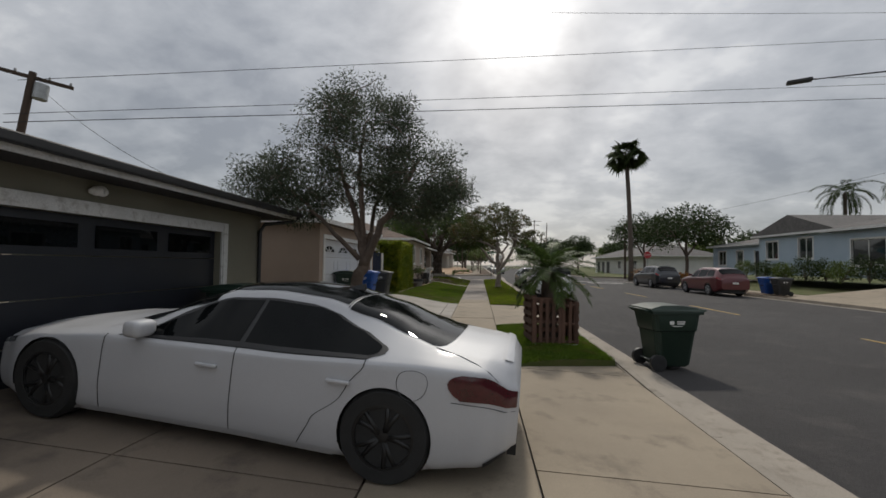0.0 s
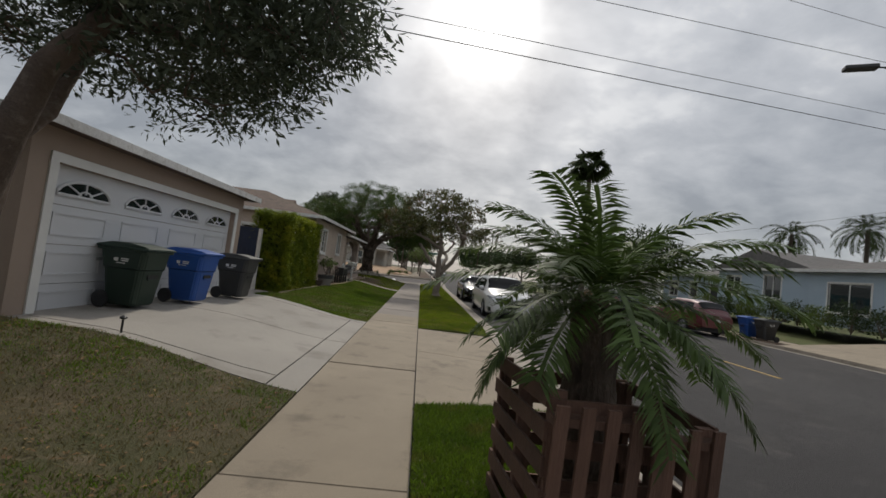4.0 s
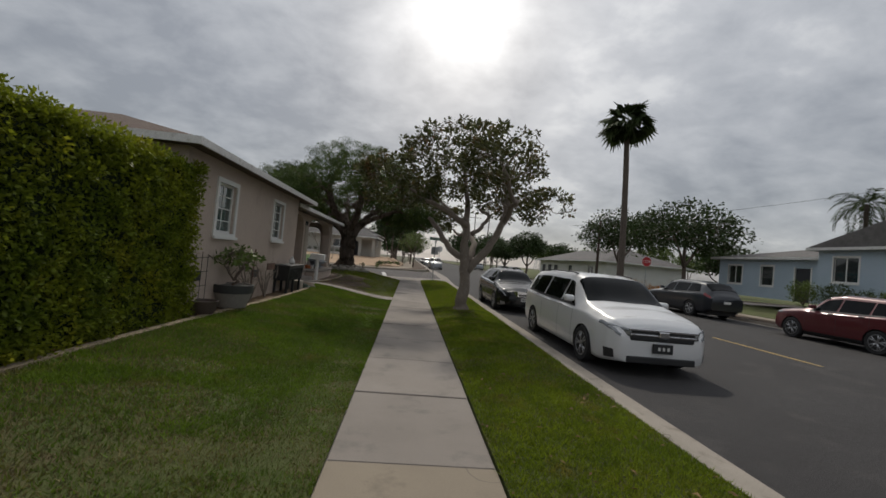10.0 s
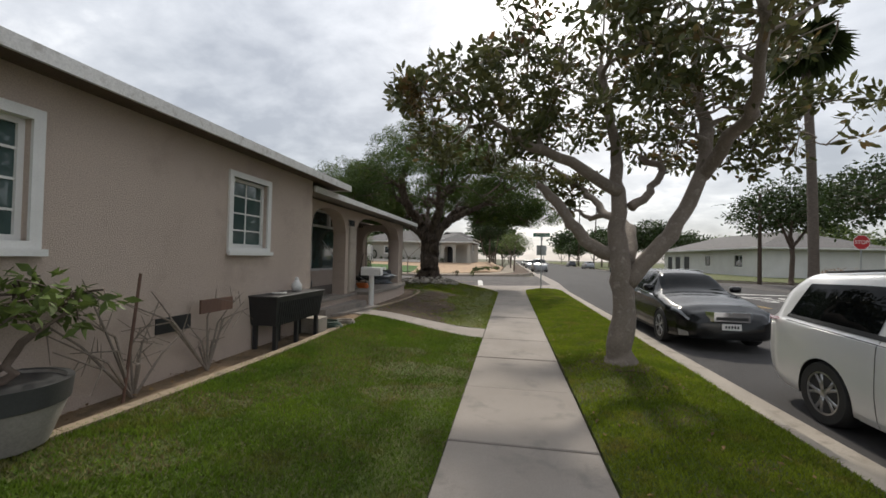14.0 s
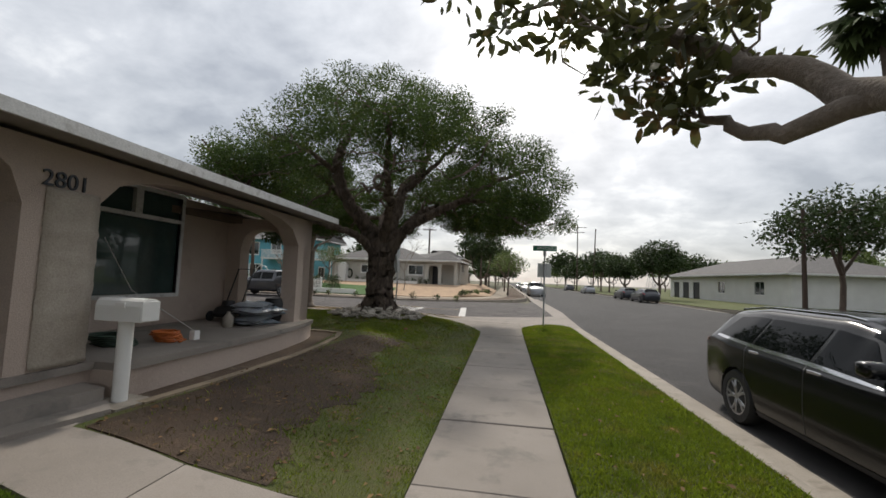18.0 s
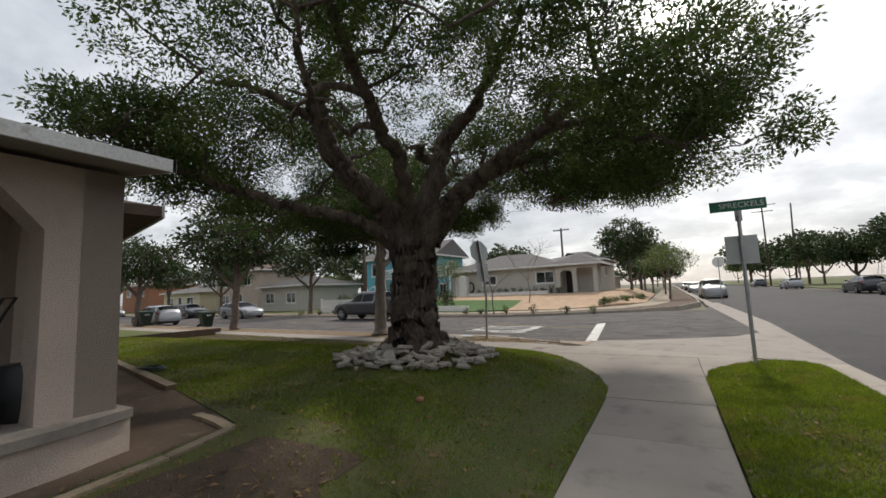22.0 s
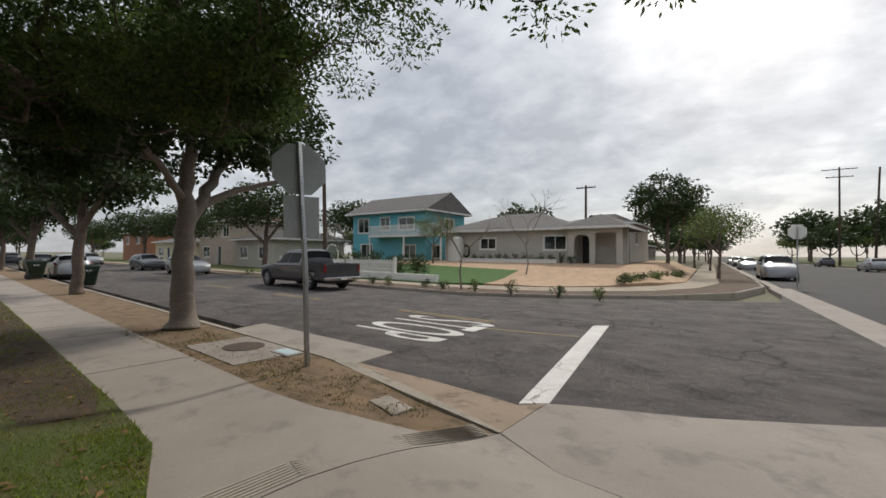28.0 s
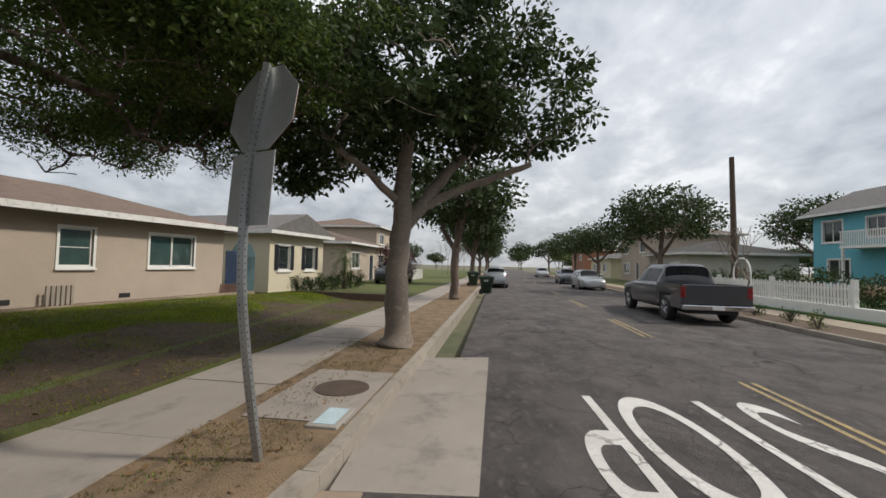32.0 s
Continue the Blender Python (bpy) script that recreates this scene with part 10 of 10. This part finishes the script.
def yard_chair():
    c = thing("garden_chair", "white spindle-back chair by the tan wall", "chair", pose(-5.5, 9.5, 0.06, 0, 0, 30))
    part("seat", box(-0.2, -0.2, 0.42, 0.2, 0.2, 0.455, None, 0.01), M_WOODPOLE, c, "dark seat")
    for sx in (-1, 1):
        for sy in (-1, 1):
            part("leg", tube([(0.15 * sx, 0.15 * sy, 0.42), (0.2 * sx, 0.22 * sy, 0)], 0.016, 8), M_WHITE, c)
    part("back_hoop", tube([(-0.18, 0.18, 0.45), (-0.19, 0.24, 0.75), (-0.12, 0.27, 0.95), (0, 0.28, 1.0), (0.12, 0.27, 0.95), (0.19, 0.24, 0.75), (0.18, 0.18, 0.45)], 0.014, 8), M_WHITE, c)
    for k in range(5):
        part("spindle", tube([(-0.12 + 0.06 * k, 0.19, 0.45), (-0.12 + 0.06 * k, 0.27, 0.93)], 0.008, 6), M_WHITE, c)
    t = thing("small_table", "thin brown table top on a single leg", "table", pose(-4.7, 9.65, 0.06, 0, 3, 0))
    part("top", box(-0.5, -0.3, 0.78, 0.5, 0.3, 0.81), M_WOODPOLE, t)
    part("leg", tube([(0, 0, 0), (0.05, 0, 0.78)], 0.03, 8), M_STEEL, t)
    part("foot", box(-0.25, -0.05, 0, 0.25, 0.05, 0.03), M_STEEL, t)


yard_chair()
gl = thing("garden_light", "small black path light at the lawn edge", "light", pose(-2.2, 10.05, land(-2.2, 10.05)))
part("stake", tube([(0, 0, 0), (0, 0, 0.16)], 0.012, 6), M_BLACK, gl)
part("cap", moved(lathe([(0.035, 0), (0.04, 0.02), (0.015, 0.04)], 10), pose(0, 0, 0.16)), M_BLACK, gl)


# ---- across the side street ----
def bush(name, label, x, y, z, r, h, leaf, seed, n=70, size=0.09, group=""):
    rng = np.random.default_rng(seed)
    root = thing(name, label, "shrub", pose(x, y, z), group)
    bm = bmesh.new()
    for k in range(7):
        a = rng.uniform(0, 6.28)
        tube([(0, 0, -0.02), (0.35 * r * math.cos(a), 0.35 * r * math.sin(a), h * 0.5), (0.7 * r * math.cos(a), 0.7 * r * math.sin(a), h * 0.8)], [0.02, 0.012, 0.005], 5, bm, cap=False)
    part("stem", bm, M_BARK_BROWN, root)
    d = rng.normal(size=(n, 3))
    d /= np.linalg.norm(d, axis=1)[:, None]
    c = d * (rng.random(n) ** 0.4)[:, None] * [r, r, h * 0.5] + [0, 0, h * 0.52]
    v, f = leaf_cards(c, 0.16 * (r + 0.3), 22, size, rng, 0.45, 0.0, 1.0)
    raw_mesh("leaves", v, f, leaf, root)["kind"] = "stuff"
    return root


def across():
    structure("pavement_opposite", prism([cs2(-110, 10.6), cs2(-11, 10.6), (-7.0, 55.2), (-4.4, 56.2), (-1.6, 58.6), (0.0, 61.5), (0.9, 66), (1.2, 120), (-0.2, 120), (-0.6, 66), (-1.6, 62.2), (-3.4, 59.6), (-6.0, 57.6), cs2(-11, 11.9), cs2(-110, 11.9)], -0.3, 0.01), M_CONC, "tan concrete pavement round the opposite corner", "pavement")
    structure("bed_opposite", prism([cs2(-110, 9.36), cs2(-12, 9.36), (-7.5, 53.65), (-4.4, 54.75), (-1.3, 56.8), (1.2, 60.0), (2.7, 65), (2.8, 120), (1.2, 120), (0.9, 66), (0.0, 61.5), (-1.6, 58.6), (-4.4, 56.2), (-7.0, 55.2), cs2(-11, 10.59), cs2(-110, 10.59)], -0.3, -0.005), M_SOIL, "brown mulch strip behind the kerb", "bed")
    structure("lawn_opposite", sheet([cs2(-19.5, 11.92), cs2(-11.5, 11.92), (-9.0, 57.6), (-9.6, 63.5), (-19.5, 65.0)], lambda x, y: bank(x, y) + 0.01, 1.0, 0.4), M_GRASS_FLAT, "smooth green artificial-looking lawn", "lawn")
    structure("yard_opposite", sheet([(-9.0, 57.6), (-6.0, 57.62), (-3.4, 59.62), (-1.6, 62.2), (-0.6, 66), (-0.6, 90), (-25, 90), (-25, 66), (-19.5, 65.01), (-9.6, 63.51)], bank, 1.0, 0.4), M_PAVERS, "tan flagstone front yard", "paving")
    structure("yards_far", prism([cs2(-110, 11.92), cs2(-19.6, 11.92), (-19.6, 64.0), (-25, 66), (-25, 120), (-120, 120)], -0.3, 0.04), M_TURF, "dull green front yards", "lawn")
    # low white wall with pickets
    fz = 0.04
    wall_ = thing("white_fence", "white picket fence on a low white wall", "fence", CS @ pose(0, 0, 0))
    part("low_wall", box(-27.0, 12.3, -0.1, -11.5, 12.5, 0.42), M_WHITE, wall_, "low white painted wall")
    for k in range(88):
        x = -26.9 + 0.14 * k
        part("picket", box(x, 12.36, 0.42, x + 0.07, 12.39, 1.12 + 0.05 * (k % 2)), M_WHITE, wall_)
    for z in (0.6, 0.95):
        part("rail", box(-27, 12.395, z, -14.5, 12.43, z + 0.06), M_WHITE, wall_)
    for x in (-27.0, -22.6, -18.6, -14.7):
        part("post", box(x, 12.32, 0.0, x + 0.14, 12.46, 1.3), M_WHITE, wall_)
    g = thing("white_gate", "white picket gate under a white arch", "gate", CS @ pose(-19.8, 12.1, 0.02))
    for k in range(9):
        part("picket", box(-1.0 + 0.125 * k, 0, 0.05, -0.93 + 0.125 * k, 0.03, 1.05), M_WHITE, g)
    part("rail", box(-1.0, 0.03, 0.3, 0.1, 0.06, 0.36, box(-1.0, 0.03, 0.85, 0.1, 0.06, 0.91)), M_WHITE, g)
    part("arch", tube([(-1.1, 0.1, 0)] + [(-0.45 + 0.65 * math.cos(radians(a)), 0.1, 1.4 + 0.65 * math.sin(radians(a))) for a in range(180, -1, -20)] + [(0.2, 0.1, 0)], 0.035, 8), M_WHITE, g)
    sh = thing("white_shed", "narrow white arched garden cupboard by the wall", "cupboard", pose(-17.4, 68.6, bank(-17.4, 68.6), 0, 0, -3))
    part("body", prism([(-0.45, 0), (0.45, 0), (0.45, 0.7), (-0.45, 0.7)], 0, 1.9), M_WHITE, sh)
    part("arched_top", moved(lathe([(0.45, 0), (0.43, 0.06), (0.3, 0.16), (0.02, 0.22)], 20), pose(0, 0.35, 1.9) @ Matrix.Diagonal((1, 0.75, 1, 1))), M_WHITE, sh, smooth=True)
    rng = np.random.default_rng(5)
    for k in range(16):
        bush("garden_shrub", "small dry green shrub in the mulch", *cs(-26 + 1.55 * k + rng.normal(scale=0.2), 9.95 + 0.2 * rng.normal())[:2], -0.01, 0.22 + 0.12 * rng.random(), 0.35 + 0.2 * rng.random(), M_L_STREET if k % 3 else M_L_LIGHT, 200 + k, 14, 0.06, "mulch shrubs")
    for k in range(12):
        bush("garden_shrub", "low green shrub before the house wall", -15.6 + 0.72 * k, 68.7 - 0.03 * k, bank(-12, 68.6), 0.26 + 0.1 * rng.random(), 0.5 + 0.3 * rng.random(), M_L_STREET, 230 + k, 18, 0.07, "wall shrubs")
    for k in range(9):
        bush("garden_shrub", "dry brownish shrub on the corner", -3.0 + 0.25 * k + 0.2 * rng.normal(), 60.4 + 1.0 * k, 0.05, 0.4, 0.55, M_L_LIGHT if k % 2 else M_L_STREET, 250 + k, 26, 0.08, "corner shrubs")
    for k in range(7):
        bush("garden_shrub", "dense green shrub by the turquoise house", *cs(-26 + 1.9 * k, 14.2)[:2], 0.04, 0.8, 1.4 + 0.3 * rng.random(), M_L_STREET, 270 + k, 60, 0.12, "house shrubs")
    # balcony of the turquoise house
    b = thing("balcony", "white railed balcony on the turquoise house", "balcony", pose(-30.8, 70.0, 0.3, 0, 0, -3))
    part("floor", box(3.5, -1.2, 2.75, 12.4, 0.0, 2.9), M_WHITE, b)
    for k in range(60):
        part("baluster", box(3.55 + 0.149 * k, -1.18, 2.9, 3.61 + 0.149 * k, -1.15, 3.75), M_WHITE, b)
    part("rail", box(3.5, -1.2, 3.75, 12.4, -1.12, 3.83), M_WHITE, b)
    for x in (3.6, 8.0, 12.2):
        part("post", box(x, -1.18, -0.3, x + 0.12, -1.06, 2.75), M_WHITE, b)
    # arched entry of the grey house, with an open porch beside it
    e = thing("entry_porch", "grey stucco entry with an arch and open porch", "porch", pose(-7.95, 68.5, 0.88, 0, 0, -2))
    part("arch_wall", arch_wall(3.6, 2.45, [(0.42, 1.5, 0.0, 1.55, 0.48), (1.85, 3.25, 0.0, 2.05, 0.12)], 0.25, 0.0), M_STUCCO_GREY, e)
    part("back_wall", box(0.0, 1.9, 0, 3.6, 2.1, 2.45), M_STUCCO_GREY, e)
    part("door", box(0.5, 1.86, 0, 1.4, 1.895, 2.0), M_DARKNAVY, e, "dark front door")
    part("roof", roof_mesh(0.0, 0.0, 3.6, 6.0, 2.45, 1.0, 0.45, "hip", "y", 0.14), M_SHINGLE_GREY, e)
    fascia(e, 0.0, 0.0, 3.6, 6.0, 2.45, 0.45)
    part("step", box(0.2, -0.5, -0.3, 1.8, -0.02, 0.0), M_CURB, e)

    sg = thing("side_door", "white arched side door in the grey house wall", "door", pose(-18.6, 69.40, 0.9, 0, 0, -2))
    part("leaf", prism([(0, 0), (1.15, 0), (1.15, 0.045), (0, 0.045)], 0, 1.6), M_WHITE, sg)
    part("arched_head", moved(lathe([(0.575, 0), (0.575, 0.045)], 24), pose(0.575, 0.045, 1.6, 90, 0, 0)), M_WHITE, sg)
    wr = thing("wall_wreath", "dark oval wreath hung on the grey wall", "wreath", pose(-16.75, 69.32, 1.75, 0, 0, -2))
    part("ring", tube([(0.3 * math.cos(a), 0.0, 0.48 * math.sin(a)) for a in [2 * math.pi * k / 20 for k in range(21)]], 0.075, 7), M_L_HEDGE_SHADE_WREATH, wr)
    pw = thing("planter_wall", "low white planter wall along the grey house", "wall", pose(-16.6, 68.15, 0.62, 0, 0, -2))
    for k in range(5):
        part("wall_panel", box(1.6 * k, 0, 0, 1.6 * k + 1.595, 0.18, 0.5), M_WHITE, pw)
    part("coping", box(-0.03, -0.03, 0.503, 8.03, 0.21, 0.55), M_STUCCO_PALE, pw)


def bank(x, y):
    """The plot opposite climbs from the pavement to the houses."""
    return 0.05 + 0.83 * smooth01((y - 58.5) / 9.5) * smooth01((-0.8 - x) / 2.0)


M_GRASS_FLAT = mat("even_turf", (0.05, 0.115, 0.018), (0.04, 0.09, 0.016), 2, 0.95, 0.9, 80)
M_PAVERS = mat("tan_flagstone", (0.42, 0.29, 0.18), (0.34, 0.23, 0.15), 1.5, 0.95, 0.5, 30, c3=(0.26, 0.18, 0.12), spots=2)
across()


def east_side():
    structure("pavement_east", prism([(MAIN_FAR + 1.3, -14), (MAIN_FAR + 2.6, -14), (MAIN_FAR + 2.6, 42.5), (MAIN_FAR + 1.3, 42.5)], -0.3, 0.01), M_CONC, "tan concrete pavement across the street", "pavement")
    structure("verge_east", prism([(MAIN_FAR + 0.01, -14), (MAIN_FAR + 1.29, -14), (MAIN_FAR + 1.29, 42), (MAIN_FAR + 0.3, 42)], -0.3, 0.0), M_SOIL, "brown bare verge behind the far kerb", "bed")
    structure("lawn_east", prism([(MAIN_FAR + 2.61, -14), (60, -14), (60, 43.8), (MAIN_FAR + 2.61, 43.8)], -0.3, lambda x, y: 0.02 if x < 25 else 1.0), M_TURF, "sloping front lawns across the street", "lawn")
    structure("yards_northeast", prism([(MAIN_FAR + 0.3, 60.8), (20, 58.6), (22.5, 57.5), (120, 57.5), (120, 300), (MAIN_FAR + 0.02, 300)], -0.3, 0.03), M_TURF, "green yards beyond the crossing", "lawn")
    structure("drive_east", prism([(MAIN_FAR - 0.1, 13.0), (24.0, 13.0), (24.0, 22.0), (MAIN_FAR - 0.1, 22.0)], -0.3, lambda x, y: 0.012 if x < 20 else 0.9), M_CONC, "tan concrete driveway across the street", "driveway")
    rng = np.random.default_rng(9)
    for k in range(9):
        bush("house_shrub", "rounded green shrub before the pale blue house", 23.3 + 0.3 * rng.normal(), 35.5 - 1.5 * k, 0.75, 0.7 + 0.2 * rng.random(), 1.1 + 0.5 * rng.random(), M_L_STREET if k % 3 else M_L_LIGHT, 300 + k, 60, 0.12, "house shrubs")
    for k in range(5):
        bush("orange_shrub", "orange-brown grassy shrub on the far corner", 18.6 + 0.7 * k, 42.0 + 0.3 * rng.normal(), 0.0, 0.7, 0.95, M_L_ORANGE, 320 + k, 60, 0.14, "orange shrubs")


M_L_ORANGE = leaf_mat("orange_leaves", (0.34, 0.15, 0.04), (0.26, 0.12, 0.035), trans=0.3)
east_side()


def north_west():
    # walls, gates and plants beyond the beige wall
    r = thing("retaining_wall", "low brown block wall across the side yards", "wall", pose(-16.7, 38.2, 0, 0, 0, 80), "", "structure")
    for j in range(2):
        for k in range(9):
            part("block", box(0.42 * k + 0.21 * (j % 2), 0, 0.0 + 0.16 * j, 0.42 * k + 0.41 + 0.21 * (j % 2), 0.2, 0.155 + 0.16 * j), M_SOIL, r)
    g = thing("teal_gate", "teal arched side gate beside the cream house", "gate", pose(-16.0, 36.2, 0.02, 0, 0, 166))
    part("leaf", prism([(0, 0), (1.2, 0), (1.2, 0.05), (0, 0.05)], 0, 1.55), M_TEAL, g)
    part("arched_head", moved(lathe([(0.6, 0), (0.6, 0.05)], 24), pose(0.6, 0.05, 1.55, 90, 0, 0)), M_TEAL, g)
    g2 = thing("navy_gate", "dark blue boarded gate beside the beige wall", "gate", pose(-15.45, 36.3, 0.02, 0, 0, 166))
    for k in range(4):
        part("board", box(0.13 * k, 0, 0, 0.13 * k + 0.125, 0.03, 1.75), M_NAVY, g2)
    f = thing("picket_fence", "white picket fence before the tan house", "fence", pose(-36, 40.8, 0, 0, 0, 174))
    for k in range(70):
        part("picket", box(0.16 * k - 6, 0, 0.05, 0.16 * k - 5.92, 0.03, 0.95), M_WHITE, f)
    for z in (0.25, 0.7):
        part("rail", box(-6, 0.03, z, 5.2, 0.06, z + 0.07), M_WHITE, f)
    rng = np.random.default_rng(6)
    for k in range(7):
        bush("porch_shrub", "dark shrub before the cream house", -18.9 - 0.95 * k, 37.6 + 0.22 * k, 0.05, 0.42, 0.7 + 0.25 * rng.random(), M_L_STREET, 340 + k, 34, 0.09, "porch shrubs")
    bush("red_shrub", "large dark red shrub before the tan house", -30.5, 40.3, 0.0, 1.6, 3.0, leaf_mat("dark_red_leaves", (0.09, 0.025, 0.025), (0.06, 0.02, 0.02)), 350, 150, 0.16)
    structure("yards_west", prism([(-16.6, 38.0), cs2(-15.6, -2.57), cs2(-110, -2.57), (-110, 30), (-16.6, 30)], -0.3, 0.02), M_TURF, "dull green front yards along the side street", "lawn")
    # crate and pipes by the beige wall
    cr = thing("wood_crate", "old slatted wooden crate against the beige wall", "crate", pose(-14.6, 36.55, 0.1, 12, 0, 166))
    for k in range(6):
        part("slat", box(0, 0, 0.09 * k, 0.8, 0.02, 0.09 * k + 0.075), M_WOOD_OLD, cr)
    ht = thing("radiator_stand", "grey slatted stand against the beige wall", "stand", pose(-10.2, 35.15, 0.2, 0, 0, 166))
    for k in range(6):
        part("slat", box(0.1 * k, 0, 0, 0.1 * k + 0.05, 0.05, 0.55), M_CURB, ht)
    mt = thing("hose_bib", "standpipe with tap against the beige wall", "tap", pose(-8.6, 34.75, 0.15))
    part("pipe", tube([(0, 0, 0), (0, 0, 0.42), (0.08, 0.04, 0.46)], 0.018, 8), M_STEEL, mt)
    part("tap_wheel", moved(lathe([(0.04, 0), (0.04, 0.015)], 12), pose(0, 0, 0.46)), M_RED_SIGN, mt)


M_TEAL = mat("teal_boards", (0.06, 0.11, 0.12), (0.05, 0.09, 0.10), 3, 0.7, 0.1, 60)
north_west()


def towers():
    for x, y in ((104, 336), (111, 345)):
        t = thing("lattice_tower", "far grey lattice power tower", "pylon", pose(x, y, 0))
        bm = bmesh.new()
        for sx in (-1, 1):
            for sy in (-1, 1):
                tube([(2.6 * sx, 2.6 * sy, 0), (0.8 * sx, 0.8 * sy, 14), (0.5 * sx, 0.5 * sy, 21)], 0.14, 4, bm)
        for k in range(8):
            a = 2.6 - 1.8 * min(k / 5, 1)
            for sx in (-1, 1):
                tube([(a * sx, -a, 2.6 * k), (-a * sx * 0.9, -a * 0.9, 2.6 * k + 2.6)], 0.09, 4, bm)
        for z in (15, 17.5, 20):
            tube([(-3.2, 0, z), (3.2, 0, z)], 0.13, 4, bm)
        part("lattice", bm, M_STEEL, t)


towers()


def cracks(name, parent, starts, seed, width, z):
    """Thin wandering tar-dark cracks, each a mesh of its own."""
    rng = np.random.default_rng(seed)
    for x, y, a, n, step in starts:
        V, F = [], []
        for k in range(n):
            w = width * (0.35 + 0.9 * rng.random()) * min(1.0, (n - k) / 4)
            nx, ny = -math.sin(a), math.cos(a)
            V += [(x - nx * w, y - ny * w, z(x, y)), (x + nx * w, y + ny * w, z(x, y))]
            if k:
                F.append([2 * k - 2, 2 * k, 2 * k + 1, 2 * k - 1])
            a += rng.normal(scale=0.38)
            x, y = x + step * math.cos(a), y + step * math.sin(a)
        raw_mesh(name, V, F, M_TAR, parent)


side = bpy.data.objects["road_cross"]
rz = lambda x, y: ROAD_Z + 0.003
cracks("crack", side, [(-3.9, 44.0, 0.25, 26, 0.14), (-2.2, 44.3, 0.5, 30, 0.13), (0.2, 45.2, 1.9, 34, 0.14), (1.5, 45.6, 2.2, 40, 0.15), (-0.4, 46.5, 0.4, 22, 0.15), (-3.2, 45.2, 2.8, 24, 0.15), (-6.5, 45.4, 2.6, 30, 0.16), (-1.9, 47.5, 3.0, 26, 0.15), (0.9, 48.5, 1.0, 30, 0.16), (-7.0, 49.5, 0.1, 34, 0.17), (-9.5, 46.8, 0.2, 30, 0.17), (-12.0, 49.8, -0.2, 34, 0.18), (2.0, 50.8, 2.6, 30, 0.16), (-4.5, 51.0, 0.2, 30, 0.17), (-15.0, 47.6, 0.4, 30, 0.2)], 5, 0.0065, rz)
cracks("tar_line", side, [(-1.05, 44.5, 0.28, 26, 0.16), (-12.0, 45.9, 3.04, 30, 0.3)], 9, 0.014, rz)
main = bpy.data.objects["road_main"]
cracks("crack", main, [(4.5, 14.5, 1.2, 30, 0.25), (6.2, 33.0, 0.3, 24, 0.2), (8.4, 42.0, 2.0, 30, 0.22), (5.4, 44.0, 0.8, 24, 0.2), (7.5, 10.0, 1.6, 34, 0.25)], 6, 0.008, rz)
dz = lambda x, y: 0.075 * max(-x, 0) * (1 - 0.6 * smooth01((y - 4.2) / 1.6)) + 0.003
cracks("crack", bpy.data.objects["driveway_car"], [(-3.2, 0.4, -0.3, 14, 0.16), (-2.4, 1.2, 0.2, 16, 0.15)], 7, 0.005, dz)
ball = thing("orange_ball", "small flattened orange ball on the lawn", "ball", Matrix.Translation((-1.75, 35.35, land(-1.75, 35.35) + 0.035)))
part("skin", lathe([(0.001, -0.03), (0.035, -0.025), (0.05, 0.0), (0.035, 0.025), (0.001, 0.03)], 14), M_TERRACOTTA, ball, "faded orange skin", True)
bush("orange_shrub", "low orange-leaved shrub by the far corner", 18.2, 44.4, 0.0, 1.2, 1.3, M_L_ORANGE, 402, 90, 0.09)
bush("orange_shrub", "low orange-leaved shrub by the far corner", 19.6, 44.0, 0.0, 0.9, 0.9, M_L_ORANGE, 403, 70, 0.09)
